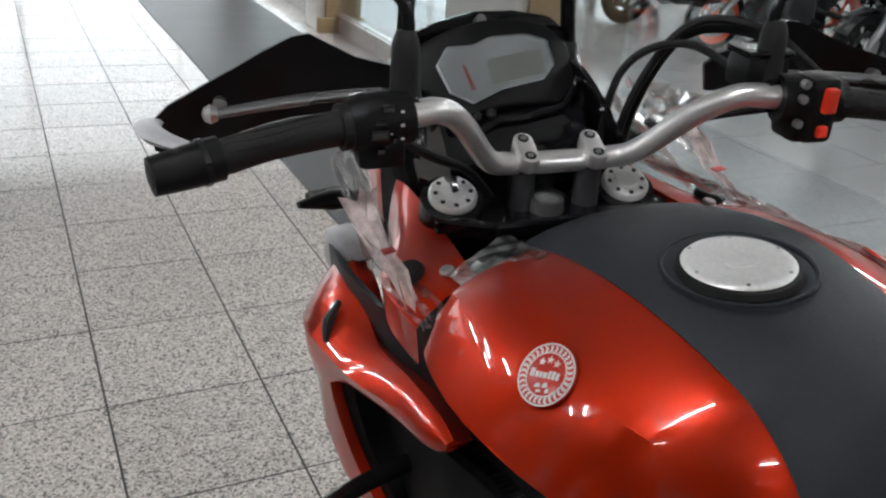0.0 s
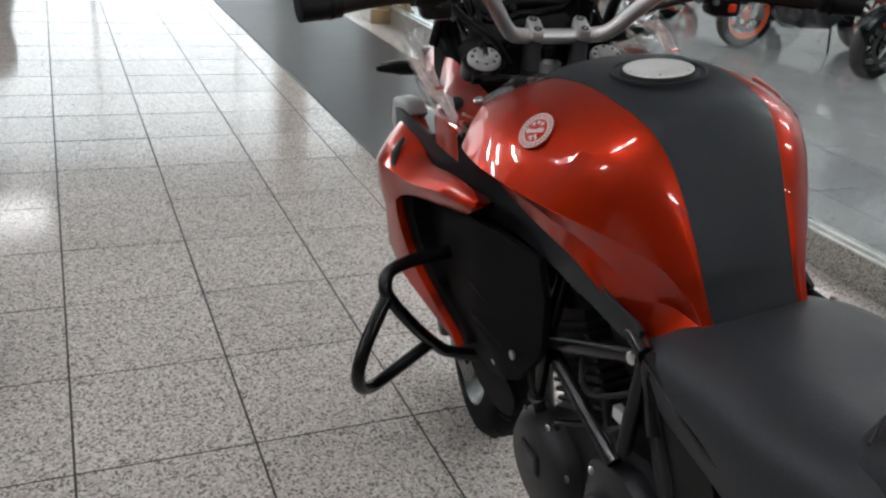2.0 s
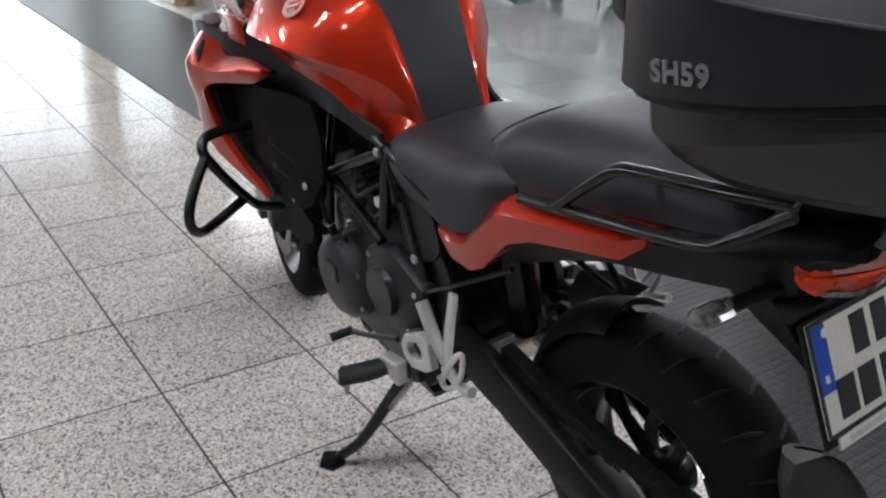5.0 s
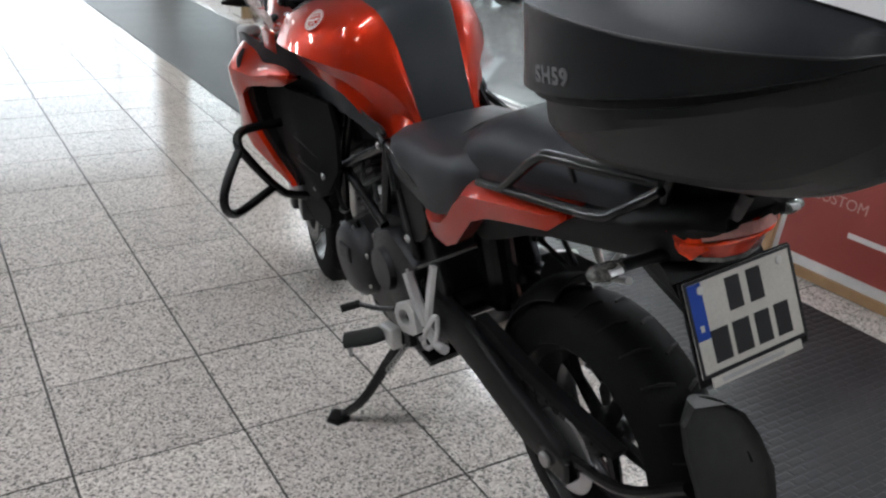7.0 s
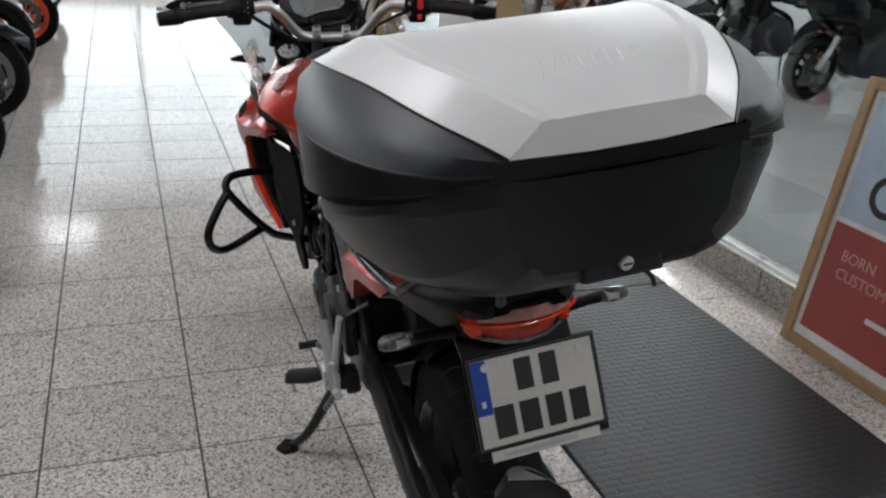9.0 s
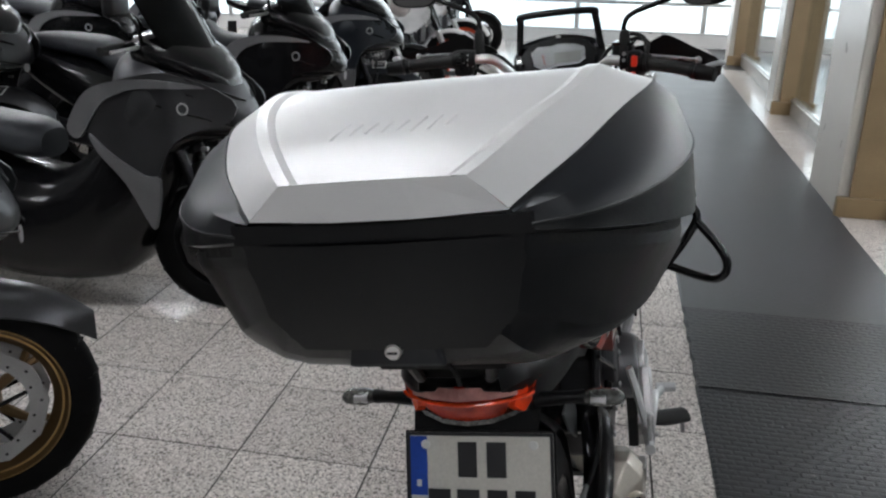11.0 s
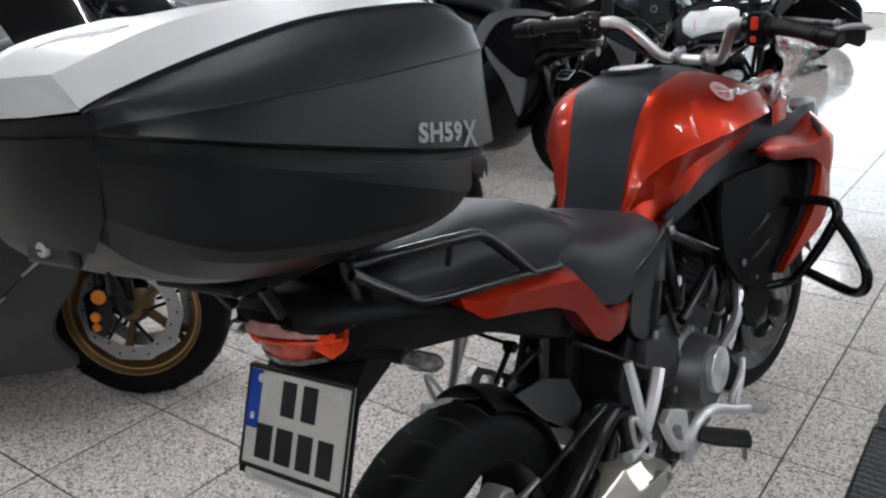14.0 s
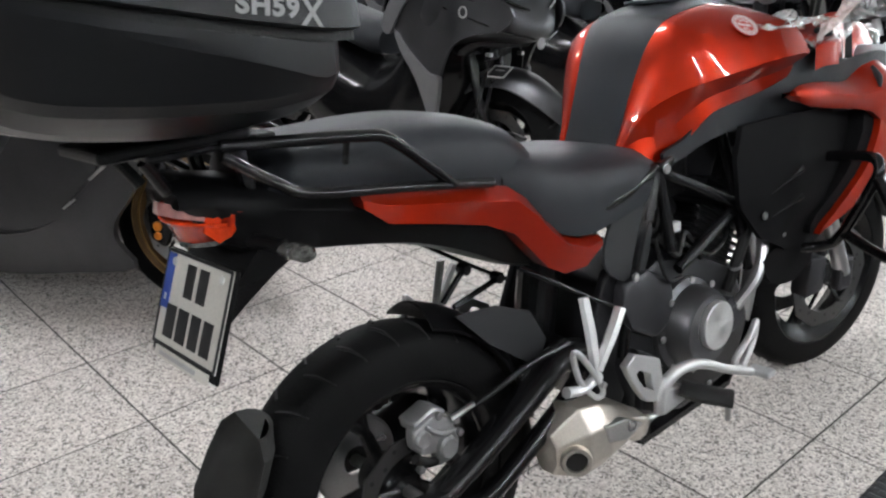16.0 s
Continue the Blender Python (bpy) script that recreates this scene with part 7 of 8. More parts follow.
def scooter(m, body, cowl, rim, label, steer=0.0, calipers=None, screen=True, sticker=True, wr=0.285, rr=0.195):
    s = empty("scooter", m, label, "scooter", "scooters in the row")
    sm = Matrix.Translation((0, 1.42, 0.9)) @ Matrix.Rotation(radians(steer), 4, Vector((0, -0.42, 0.9))) @ Matrix.Translation((0, -1.42, -0.9))
    wheel("front_wheel", (0, 1.5, wr), wr, 0.12, rr, 5, rim, sm, s, 0.165 if wr > 0.29 else 0.135, (-0.062, 0.062), 18, gold_dark if rim is gold else None)
    wheel("rear_wheel", (0, 0.0, 0.285), 0.285, 0.15, 0.195, 5, rim, I4, s, 0.13, (0.08,), 18)
    for k in (-1, 1):
        part("fork_leg", moved(bm_cyl((k * 0.095, 1.505, 0.30), (k * 0.095, 1.30, 0.80), 0.024, 12), sm), black_metal, s, "", True)
        cal = part("caliper", moved(bm_prism([(1.37, 0.36), (1.43, 0.40), (1.47, 0.34), (1.43, 0.22), (1.38, 0.25)], k * 0.085 - 0.022, k * 0.085 + 0.022, "x", 0.01), sm), black_metal, s, "", True)
        if calipers:
            for yy, zz, r in ((1.425, 0.36, 0.024), (1.41, 0.295, 0.017), (1.41, 0.262, 0.014)):
                part("caliper_cap", moved(bm_cyl((k * 0.105, yy, zz), (k * 0.114, yy, zz), r, 14, bevel=0.003), sm), calipers, cal)
    guard = []
    for y, w, z in smooth_rows([(1.19, 0.055, 0.44), (1.27, 0.085, 0.535), (1.36, 0.100, 0.602), (1.46, 0.106, 0.637), (1.56, 0.102, 0.638), (1.66, 0.088, 0.608), (1.75, 0.062, 0.560), (1.805, 0.022, 0.515)], 3):
        ts = np.linspace(-1, 1, 11)
        guard.append([(w * t, y, z - 0.075 * abs(t) ** 2.6) for t in ts] + [(w * t * 0.96, y, z - 0.006 - 0.075 * abs(t) ** 2.6) for t in ts[::-1]])
    mg = part("front_mudguard", moved(bm_rings(guard), sm), cowl, s, "long rounded front mudguard", True)
    for k in (-1, 1):
        part("mudguard_stay", moved(bm_tube([(k * 0.098, 1.44, 0.30), (k * 0.100, 1.46, 0.45), (k * 0.092, 1.48, 0.585)], 0.010, 8, 3), sm), black_metal, mg, "", True)
    if sticker:
        st = Matrix.Translation((0.060, 1.485, 0.6215)) @ Matrix.Rotation(radians(33), 4, "Y") @ Matrix.Rotation(radians(4), 4, "X")
        for c, d in (((0, 0.046, 0), (0.076, 0.008, 0.003)), ((0, -0.046, 0), (0.076, 0.008, 0.003)), ((0.036, 0, 0), (0.007, 0.084, 0.003)), ((-0.036, 0, 0), (0.007, 0.084, 0.003))):
            part("sticker_edge", moved(bm_box(c, d), sm @ st), mark_white, mg)
        part("sticker", moved(bm_box((0, 0, -0.0003), (0.065, 0.084, 0.002)), sm @ st), mark_black, mg, "dark sticker with a white edge")
        part("sticker_line", moved(bm_box((-0.008, 0.0, 0.001), (0.007, 0.045, 0.001)), sm @ st), mark_grey, mg)
    # fork bridge, hoses and clamps between mudguard and cowl
    part("fork_bridge", moved(bm_box((0, 1.365, 0.700), (0.225, 0.05, 0.035), 0.008, 2), sm), engine_mid, s)
    part("steering_stem", moved(bm_cyl((0, 1.40, 0.66), (0, 1.34, 0.80), 0.03, 14), sm), engine_dark, s)
    for k in (-1, 1):
        part("brake_hose", moved(bm_tube([(k * 0.06, 1.37, 0.76), (k * 0.10, 1.46, 0.72), (k * 0.125, 1.47, 0.62), (k * 0.115, 1.43, 0.48), (k * 0.095, 1.41, 0.38)], 0.005, 6, 5), sm), rubber, s, "", True)
        part("hose_clamp", moved(bm_box((k * 0.112, 1.465, 0.690), (0.020, 0.028, 0.016), 0.003), sm), steel, s)
        part("fork_clamp", moved(bm_cyl((k * 0.095, 1.352, 0.672), (k * 0.095, 1.337, 0.708), 0.031, 14, bevel=0.003), sm), engine_mid, s)
    yloft("nose_cowl", [(1.70, 0.05, 0.78, 0.83), (1.66, 0.13, 0.755, 0.89), (1.58, 0.20, 0.745, 0.98), (1.46, 0.255, 0.73, 1.04), (1.34, 0.29, 0.69, 1.08), (1.22, 0.28, 0.58, 1.09), (1.15, 0.22, 0.60, 1.06)], cowl, s, "big smooth front cowl")
    yloft("body", [(1.36, 0.16, 0.50, 0.80), (1.25, 0.25, 0.32, 0.90), (1.12, 0.275, 0.15, 0.82), (0.98, 0.27, 0.10, 0.66), (0.80, 0.26, 0.09, 0.56), (0.58, 0.26, 0.10, 0.60), (0.36, 0.25, 0.18, 0.70), (0.12, 0.23, 0.38, 0.76), (-0.2, 0.18, 0.56, 0.82), (-0.46, 0.07, 0.70, 0.86)], body, s, "dark moulded scooter body")
    yloft("seat", [(0.76, 0.10, 0.60, 0.72), (0.68, 0.155, 0.60, 0.76), (0.45, 0.17, 0.66, 0.79), (0.25, 0.16, 0.70, 0.83), (0.15, 0.165, 0.76, 0.90), (-0.15, 0.15, 0.80, 0.92), (-0.38, 0.08, 0.82, 0.90)], seat_vinyl, s, "stepped dark vinyl seat")
    yloft("upper_fairing", [(1.62, 0.06, 0.90, 0.95), (1.56, 0.17, 0.93, 1.03), (1.46, 0.235, 0.96, 1.10), (1.34, 0.26, 0.98, 1.15), (1.24, 0.22, 1.0, 1.14)], body, s, "upper fairing under the windscreen")
    yloft("chin", [(1.60, 0.05, 0.73, 0.76), (1.52, 0.12, 0.715, 0.78), (1.42, 0.16, 0.69, 0.80), (1.30, 0.19, 0.56, 0.80)], body, s)
    for k in (-1, 1):
        for z0 in (0.0, 0.055):
            part("nose_ridge", bm_tube([(k * 0.06, 1.68, 0.83 + z0), (k * 0.17, 1.61, 0.87 + z0), (k * 0.245, 1.50, 0.92 + z0), (k * 0.275, 1.40, 0.96 + z0)], [0.004, 0.010, 0.010, 0.003], 6, 5), body, s, "", True)
    for k in (-1, 1):
        part("side_panel", bm_panel([(1.62, 0.90), (1.60, 0.81), (1.50, 0.785), (1.43, 0.745), (1.385, 0.68), (1.345, 0.57), (1.31, 0.50), (1.25, 0.58), (1.10, 0.73), (1.05, 0.84), (1.12, 0.93), (1.24, 0.975), (1.42, 1.0)], lambda y, z: 0.282 - 0.55 * max(0, y - 1.42), 0.014, 0.04, side=k), cowl, s, "", True)
        if not calipers:
            part("leg_strip", bm_panel([(1.09, 0.76), (1.17, 0.69), (1.30, 0.61), (1.365, 0.595), (1.338, 0.42), (1.312, 0.41), (1.225, 0.575), (1.12, 0.69)], lambda y, z: 0.296 - 0.05 * max(0, 0.6 - z), 0.02, 0.03, side=k), strip_grey, s, "pale satin strip beside the leg shield", True)
        if calipers:
            sh = part("leg_shroud", bm_panel([(1.40, 0.185), (1.362, 0.285), (1.375, 0.36), (1.44, 0.45), (1.49, 0.60), (1.42, 0.74), (1.12, 0.72), (0.95, 0.52), (0.70, 0.38), (0.44, 0.32), (0.40, 0.13), (0.60, 0.082), (0.89, 0.088), (1.18, 0.140)], lambda y, z: 0.285 - 0.25 * max(0, 0.30 - z) - 0.10 * max(0, y - 1.25), 0.02, 0.03, side=k), cowl, s, "wide lower body panel ahead of the footboard", True)
            for y, z, d in ((1.365, 0.535, 0.060), (1.235, 0.415, 0.045)):
                part("body_slash", bm_tube([(k * 0.286, y, z), (k * 0.290, y - d, z - d * 0.82)], [0.006, 0.0045], 6, 1), steel, sh)
            # flat black strip on the panel paints the shade of a recess
            part("slash_recess", bm_tube([(k * 0.284, 1.33, 0.51), (k * 0.288, 1.225, 0.41)], [0.010, 0.010], 6, 1, flat=0.3), mark_black, sh)
            part("step_edge", bm_tube([(k * 0.283, 1.16, 0.335), (k * 0.287, 0.95, 0.262), (k * 0.287, 0.45, 0.235)], [0.003, 0.009, 0.009], 6, 4, flat=0.6), cowl, sh, "", True)
        if not calipers:
            part("shield_band", bm_panel([(1.0, 0.79), (1.06, 0.895), (1.13, 0.945), (1.26, 0.972), (1.42, 0.972), (1.53, 0.945), (1.42, 0.945), (1.27, 0.936), (1.16, 0.892), (1.10, 0.82), (1.055, 0.75), (1.02, 0.745)], lambda y, z: 0.292 - 0.55 * max(0, y - 1.42), 0.022, 0.03, side=k), strip_grey, s, "pale satin band along the leg shield", True)
        part("headlight", bm_tube([(k * 0.07, 1.655, 0.845), (k * 0.14, 1.62, 0.885), (k * 0.205, 1.54, 0.925), (k * 0.24, 1.47, 0.95)], [0.012, 0.017, 0.015, 0.006], 8, 4, flat=0.7), lens_smoke, s, "", True)
        part("trim_line", bm_tube([(k * 0.05, 1.71, 0.775), (k * 0.16, 1.65, 0.80), (k * 0.24, 1.53, 0.84), (k * 0.285, 1.38, 0.88)], 0.004, 6, 5), scooter_black, s, "", True)
        part("grip", bm_tube([(k * 0.22, 1.24, 1.09), (k * 0.36, 1.20, 1.075)], 0.018, 12, 1), rubber, s)
        part("lever", bm_tube([(k * 0.22, 1.285, 1.09), (k * 0.28, 1.285, 1.085), (k * 0.37, 1.245, 1.075)], 0.007, 8, 3), steel, s)
        mr = part("mirror", bm_tube([(k * 0.24, 1.30, 1.10), (k * 0.30, 1.32, 1.17), (k * 0.36, 1.31, 1.22)], 0.008, 8, 3), black_metal, s, "black mirror on a stem", True)
        part("mirror_housing", bm_box((k * 0.41, 1.30, 1.24), (0.14, 0.04, 0.08), 0.02, 3), black_plastic, mr, "", True)
    part("handlebar", bm_tube([(-0.30, 1.22, 1.08), (-0.15, 1.27, 1.10), (0, 1.28, 1.10), (0.15, 1.27, 1.10), (0.30, 1.22, 1.08)], 0.014, 10, 4), black_metal, s, "", True)
    part("dash", bm_box((0, 1.33, 1.09), (0.26, 0.14, 0.07), 0.025, 3), black_plastic, s, "", True)
    if screen:
        W = [[(w * t, y - 0.07 * t * t, z) for t in np.linspace(-1, 1, 9)] + [(w * t, y - 0.005 - 0.07 * t * t, z) for t in np.linspace(1, -1, 9)] for y, z, w in ((1.50, 1.02, 0.22), (1.43, 1.14, 0.25), (1.34, 1.29, 0.25), (1.27, 1.41, 0.20), (1.25, 1.45, 0.12))]
        part("windscreen", bm_rings(W), screen_smoke, s, "smoked windscreen", True)
    part("nose_disc", moved(bm_lathe([(0, 0.0), (0.024, 0.0), (0.024, 0.004), (0, 0.004)], 20, "y", False), Matrix.Translation((0, 1.702, 0.755))), letter_grey, s, "small round plain mark")
    for k in (-1, 1):
        part("side_mark", moved(bm_lathe([(0.017, 0.0), (0.024, 0.0), (0.024, 0.003), (0.017, 0.003)], 20, "x"), Matrix.Translation((k * 0.268, 1.46, 0.87))), letter_grey, s)
    part("silencer", bm_cyl((0.17, 0.25, 0.30), (0.20, -0.28, 0.40), 0.06, 18, r2=0.07, bevel=0.015), engine_dark, s, "", True)
    part("engine", bm_box((0, 0.25, 0.32), (0.22, 0.5, 0.2), 0.04), engine_dark, s)
    part("tail_light", bm_box((0, -0.44, 0.79), (0.14, 0.04, 0.05), 0.012), lens_red, s)
    part("side_stand", bm_tube([(-0.2, 0.62, 0.20), (-0.27, 0.66, 0.06), (-0.30, 0.68, 0.0)], 0.011, 8, 2), black_metal, s)
    # the front of the cowl stands over the wheel, not ahead of it
    for ob in s.children:
        if ob.name.split(".")[0] in ("nose_cowl", "upper_fairing", "chin", "nose_ridge", "headlight", "trim_line", "nose_disc"):
            for v in ob.data.vertices:
                if v.co.y > 1.25:
                    v.co.y = 1.25 + (v.co.y - 1.25) * 0.88
    return s


sc_gold = scooter(row_place(-1.56, 0.385, 28, 3), scooter_matt, scooter_matt, gold, "matt dark grey scooter with gold wheel rims", 6, orange_cap, True, False, 0.30, 0.222)
sc_dark = scooter(row_place(-1.48, 1.79, 2, 3), scooter_black, scooter_matt, black_metal, "black scooter with a matt grey front cowl", 6, None, True, True, 0.30, 0.20)
sc_black = scooter(row_place(-1.57, 3.33, -2, 3), scooter_black, scooter_black, black_metal, "glossy black scooter in the row", -8)
sc_blue = scooter(row_place(-1.56, 4.75, 3, 3), scooter_black, scooter_blue, steel, "blue-grey scooter in the row", 5)
copy_thing(sc_black, row_place(-1.7, -1.75, 24, 3))
# the next row of scooters, close behind
for y, hd, src in ((0.65, -3, sc_black), (1.85, 4, sc_blue), (3.0, -2, sc_dark), (4.2, 3, sc_black), (5.5, 0, sc_blue)):
    copy_thing(src, row_place(-3.35, y, hd, 3))

# ---------- other motorcycles ----------


def naked(m, tank_mat, rim, seat_mat, label, group, fairing=False):
    b = empty("motorcycle", m, label, "motorcycle", group)
    wheel("front_wheel", (0, 1.42, 0.30), 0.30, 0.12, 0.218, 5, rim, I4, b, 0.15, (-0.064, 0.064), 16)
    wheel("rear_wheel", (0, 0.0, 0.31), 0.31, 0.17, 0.218, 5, rim, I4, b, 0.12, (0.08,), 16)
    for k in (-1, 1):
        part("fork_leg", bm_cyl((k * 0.10, 1.42, 0.30), (k * 0.10, 1.10, 1.0), 0.026, 14), black_metal, b, "", True)
        part("fork_stanchion", bm_cyl((k * 0.10, 1.42, 0.30), (k * 0.10, 1.28, 0.60), 0.03, 14), steel, b, "", True)
        part("caliper", bm_box((k * 0.09, 1.33, 0.33), (0.04, 0.07, 0.11), 0.012), steel, b, "", True)
        part("swingarm", bm_tube([(k * 0.12, 0.45, 0.42), (k * 0.13, 0.2, 0.37), (k * 0.13, -0.03, 0.31)], 0.028, 10, 3), black_metal, b, "", True)
        part("frame_tube", bm_tube([(k * 0.06, 1.08, 0.92), (k * 0.15, 0.85, 0.75), (k * 0.15, 0.55, 0.62), (k * 0.12, 0.45, 0.42)], 0.024, 10, 4), black_metal, b, "", True)
        part("side_panel", bm_panel([(1.12, 0.88), (1.22, 0.74), (1.02, 0.56), (0.82, 0.66), (0.88, 0.82)], lambda y, z: 0.20, 0.01, 0.05, side=k), tank_mat, b, "", True)
        part("mirror", bm_tube([(k * 0.22, 1.05, 1.07), (k * 0.25, 1.06, 1.15), (k * 0.33, 1.05, 1.2)], 0.008, 8, 3), black_metal, b, "", True)
        part("mirror_housing", bm_box((k * 0.38, 1.05, 1.22), (0.12, 0.03, 0.07), 0.015, 2), black_plastic, b, "", True)
        part("grip", bm_tube([(k * 0.27, 1.00, 1.07), (k * 0.40, 0.95, 1.06)], 0.018, 10, 1), rubber, b)
        part("footpeg", bm_tube([(k * 0.18, 0.48, 0.34), (k * 0.28, 0.48, 0.33)], 0.015, 8, 1), rubber, b)
        part("indicator", bm_tube([(k * 0.12, 1.24, 0.86), (k * 0.2, 1.24, 0.86)], 0.014, 8, 1), lens_smoke, b)
    yloft("tank", [(1.08, 0.08, 0.86, 0.97), (1.0, 0.17, 0.80, 1.03), (0.85, 0.19, 0.77, 1.05), (0.68, 0.15, 0.76, 1.0), (0.55, 0.09, 0.76, 0.88)], tank_mat, b, "painted fuel tank")
    yloft("seat", [(0.62, 0.10, 0.76, 0.85), (0.48, 0.14, 0.74, 0.82), (0.3, 0.14, 0.76, 0.83), (0.18, 0.12, 0.82, 0.91), (-0.1, 0.1, 0.86, 0.95)], seat_mat, b, "dark seat")
    yloft("tail", [(0.35, 0.12, 0.70, 0.80), (0.1, 0.11, 0.76, 0.87), (-0.2, 0.08, 0.83, 0.92), (-0.34, 0.03, 0.88, 0.93)], tank_mat, b)
    part("engine", bm_prism([(0.42, 0.32), (0.48, 0.60), (0.78, 0.68), (0.98, 0.62), (1.02, 0.40), (0.90, 0.22), (0.55, 0.22)], -0.16, 0.16, "x", 0.03), engine_grey, b, "", True)
    part("radiator", bm_box((0, 1.10, 0.62), (0.3, 0.04, 0.28), 0.01), engine_dark, b)
    part("headlight", moved(bm_lathe([(0, 0.10), (0.05, 0.09), (0.085, 0.05), (0.09, 0.0), (0.06, -0.06), (0, -0.08)], 20, "y", False), Matrix.Translation((0, 1.28, 0.93))), lens_pale, b, "", True)
    part("handlebar", bm_tube([(-0.40, 0.95, 1.06), (-0.2, 1.03, 1.08), (-0.08, 1.08, 1.03), (0.08, 1.08, 1.03), (0.2, 1.03, 1.08), (0.40, 0.95, 1.06)], 0.013, 10, 4), black_metal, b, "", True)
    part("front_mudguard", arc_guard(0.325, 0.14, 25, 130, 1.42, 0.30, 12, 7, 0.02), tank_mat, b, "", True)
    part("rear_mudguard", arc_guard(0.345, 0.15, 60, 150, 0.0, 0.31, 12, 7, 0.02), black_plastic, b, "", True)
    part("silencer", bm_cyl((0.17, 0.42, 0.30), (0.22, -0.12, 0.48), 0.05, 18, r2=0.06, bevel=0.012), steel, b, "", True)
    part("exhaust_header", bm_tube([(0.06, 1.0, 0.52), (0.08, 1.08, 0.38), (0.08, 0.9, 0.2), (0.13, 0.6, 0.22), (0.17, 0.44, 0.3)], 0.022, 8, 4), steel, b, "", True)
    part("number_board", bm_box((0, -0.30, 0.68), (0.16, 0.012, 0.12), 0.003), black_plastic, b)
    part("side_stand", bm_tube([(-0.15, 0.55, 0.28), (-0.24, 0.58, 0.05), (-0.26, 0.58, 0.0)], 0.012, 8, 2), black_metal, b)
    if fairing:
        yloft("nose_fairing", [(1.62, 0.04, 0.90, 0.96), (1.55, 0.13, 0.80, 1.02), (1.42, 0.20, 0.70, 1.08), (1.25, 0.23, 0.62, 1.08), (1.08, 0.2, 0.6, 0.98)], tank_mat, b, "painted nose fairing")
    return b


LEFT, RIGHT = "motorcycles in the scooter row", "motorcycles beyond the glass"
nb_o = naked(row_place(-1.53, 7.5, 2, 4, 1.42), bike_white, bike_orange, seat_vinyl, "white motorcycle with orange wheel rims", LEFT)
nb_k = naked(row_place(-1.63, 6.08, -3, 4, 1.42), scooter_black, black_metal, seat_vinyl, "black unfaired motorcycle with dark rims", LEFT)
copy_thing(nb_o, row_place(-1.6, 8.8, 3, 4, 1.42))
copy_thing(nb_k, row_place(-1.6, 10.0, 0, 4, 1.42))
nr_k = naked(row_place(5.2, 4.95, 184, 4, 1.42), scooter_black, black_metal, seat_vinyl, "black motorcycle beyond the glass partition", RIGHT, True)
nr_o = naked(row_place(4.9, 6.2, 176, 4, 1.42), scooter_black, bike_orange, seat_vinyl, "black motorcycle with orange wheel rims", RIGHT)
nr_w = naked(row_place(4.9, 7.45, 180, 4, 1.42), bike_white, black_metal, seat_vinyl, "white and black sports motorcycle", RIGHT, True)
nr_r = naked(row_place(4.75, 8.7, 182, 4, 1.42), red_plain, bike_orange, seat_vinyl, "red motorcycle with orange wheel rims", RIGHT)
copy_thing(nr_k, row_place(4.6, 9.95, 178, 4, 1.42))
copy_thing(nr_k, row_place(5.3, 3.6, 178, 4, 1.42))
copy_thing(nr_w, row_place(5.35, 2.3, 183, 4, 1.42))

# ---------- floor tiles, one by one near the motorcycle ----------
def tile_mesh(name, w, h, z=0.0, gap=0.0062, edge=0.0004, depth=0.0016):
    a, b = w / 2 - gap / 2, h / 2 - gap / 2
    top = [(-a + edge, -b + edge, z), (a - edge, -b + edge, z), (a - edge, b - edge, z), (-a + edge, b - edge, z)]
    mid = [(-a, -b, z - edge), (a, -b, z - edge), (a, b, z - edge), (-a, b, z - edge)]
    low = [(-a, -b, z - depth), (a, -b, z - depth), (a, b, z - depth), (-a, b, z - depth)]
    vs = top + mid + low
    fs = [(0, 1, 2, 3)]
    for k in range(4):
        j = (k + 1) % 4
        fs += [(4 + k, 4 + j, j, k), (8 + k, 8 + j, 4 + j, 4 + k)]
    return vs, fs


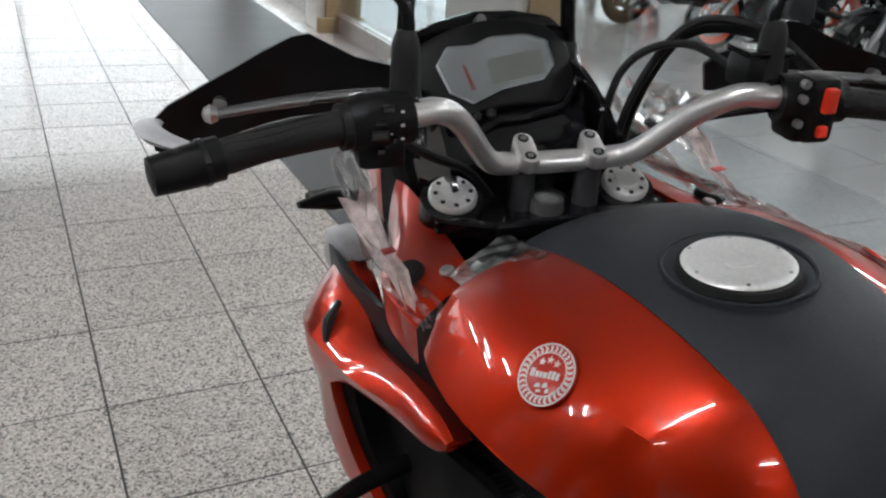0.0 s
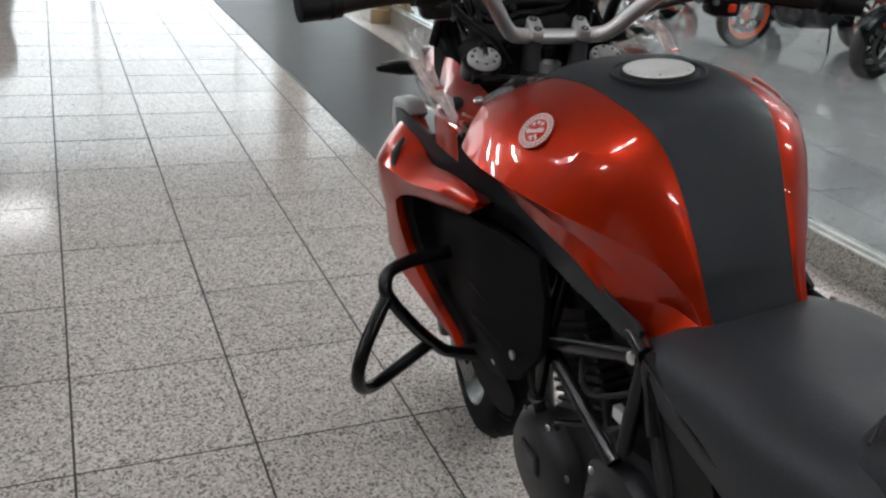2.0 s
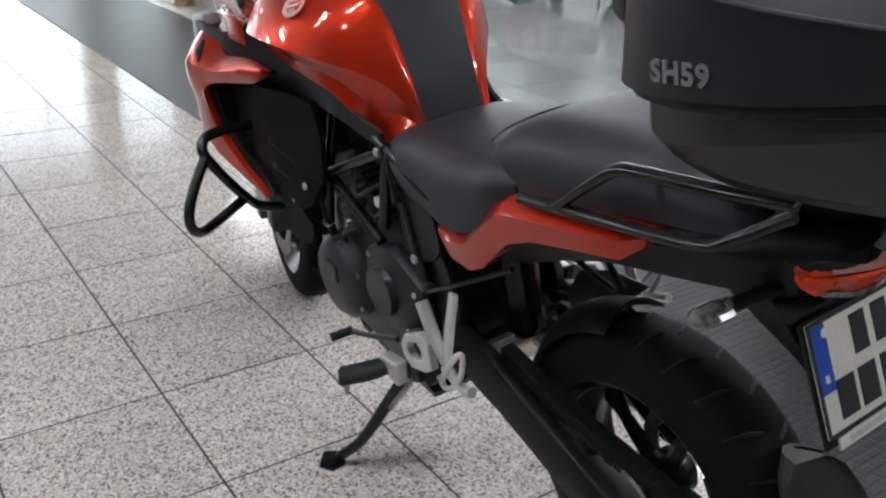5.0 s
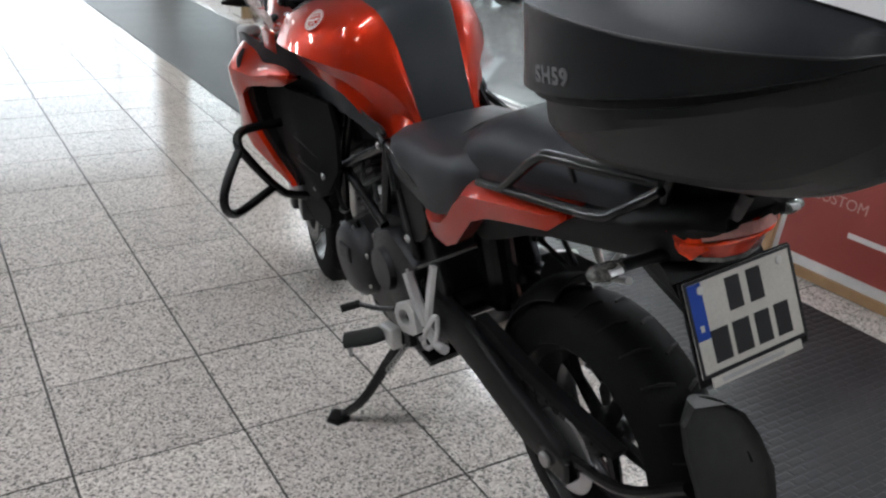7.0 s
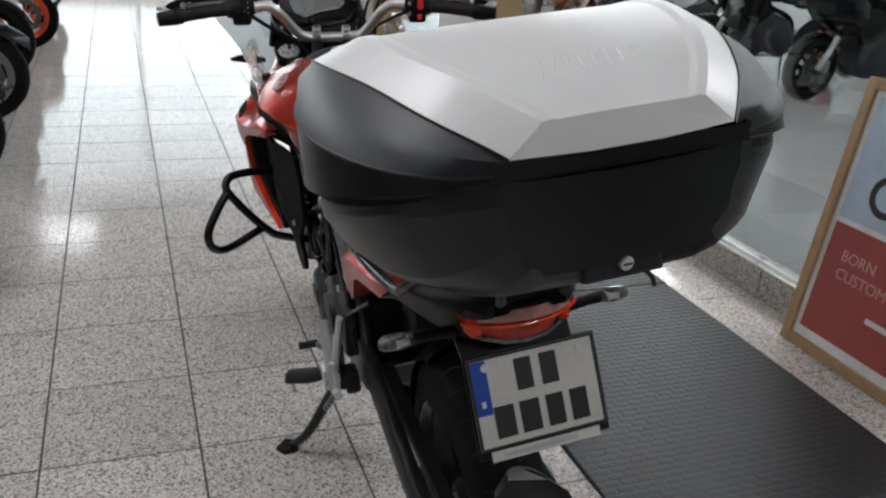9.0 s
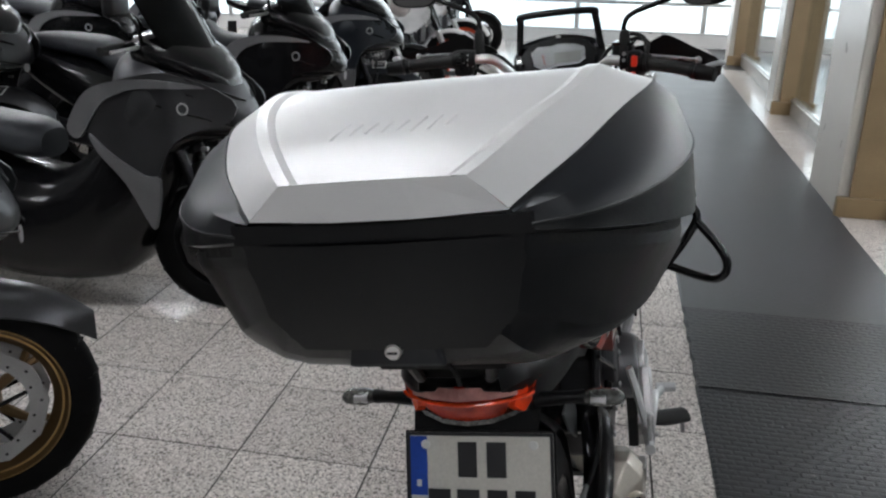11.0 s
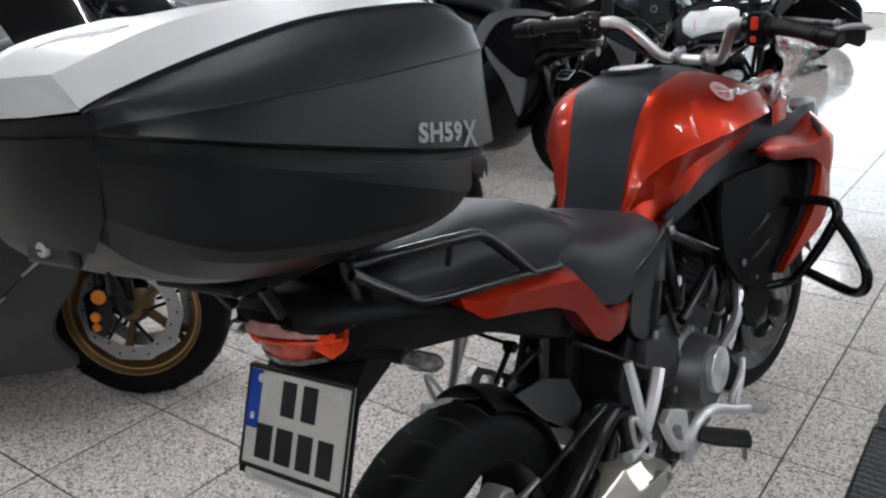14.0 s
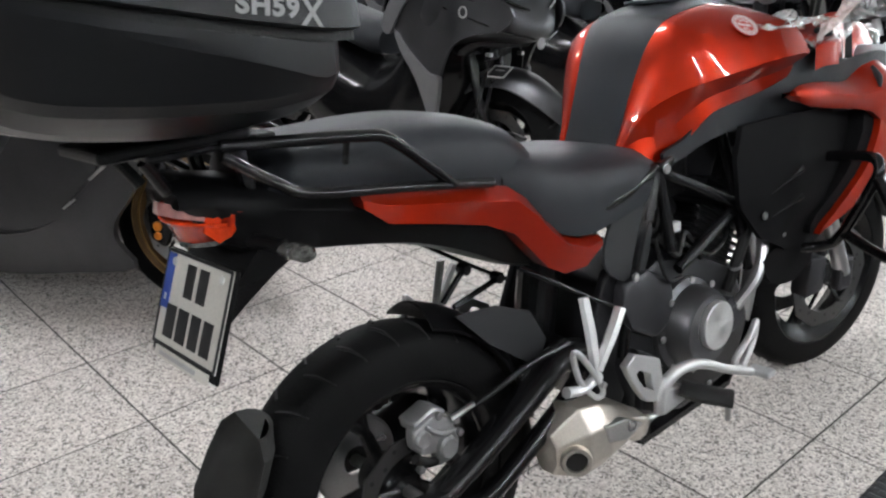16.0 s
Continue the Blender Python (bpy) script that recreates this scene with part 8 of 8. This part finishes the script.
vs, fs = tile_mesh("tile", TILE, TILE)
tile_me = bpy.data.meshes.new("tile")
tile_me.from_pydata(vs, [], fs)
tile_me.materials.append(floor_granite)
strip_vs, strip_fs = tile_mesh("strip", KERB_X - MX1 + 0.0, TILE * 1.5)
strip_me = bpy.data.meshes.new("strip_tile")
strip_me.from_pydata(strip_vs, [], strip_fs)
strip_me.materials.append(floor_granite)
rng = random.Random(5)
far_v, far_f = [], []
count = 0
NEAR_X, NEAR_Y = (-3.2, 0.9), (-1.9, 8.6)
for i in range(-18, 6):
    for j in range(-21, 24):
        x, y = TX + (i + 0.5) * TILE, TY + (j + 0.5) * TILE
        if not (X_WEST < x < KERB_X - 0.2 and Y_SOUTH < y < Y_NORTH - 0.1):
            continue
        dz = rng.uniform(-0.0004, 0.0004)
        if NEAR_X[0] < x < NEAR_X[1] and NEAR_Y[0] < y < NEAR_Y[1] and count < 290:
            t = new("tile", tile_me)
            t.location = (x, y, dz)
            t.rotation_euler = (0, 0, rng.choice((0, 1, 2, 3)) * math.pi / 2)
            t.parent = floor_ob
            count += 1
        else:
            n = len(far_v)
            far_v += [(x + a, y + b, c + dz) for a, b, c in vs]
            far_f += [tuple(k + n for k in f) for f in fs]
me = bpy.data.meshes.new("tile_field")
me.from_pydata(far_v, [], far_f)
me.materials.append(floor_granite)
tf = new("tile_field", me)
tf.parent = floor_ob
tf["kind"] = "stuff"
# the narrow course between mat and kerb
for j in range(-8, 16):
    y = 0.35 + j * TILE * 1.5
    if y + 0.3 > Y_NORTH:
        break
    t = new("strip_tile", strip_me)
    t.location = ((KERB_X + MX1) / 2, y, 0.001)
    t.parent = floor_ob
# the showroom floor beyond the glass
big_v, big_f = tile_mesh("big", 0.62, 0.62)
pv, pf = [], []
for i in range(12):
    for j in range(30):
        x, y = KERB_X + 0.12 + 0.31 + i * 0.62, Y_SOUTH + 0.31 + j * 0.62
        if x + 0.3 > X_EAST or y + 0.3 > Y_NORTH:
            continue
        n = len(pv)
        pv += [(x + a, y + b, c) for a, b, c in big_v]
        pf += [tuple(k + n for k in f) for f in big_f]
me = bpy.data.meshes.new("showroom_tiles")
me.from_pydata(pv, [], pf)
me.materials.append(far_floor)
st = new("showroom_tiles", me)
st.parent = floor_ob
st["kind"] = "stuff"
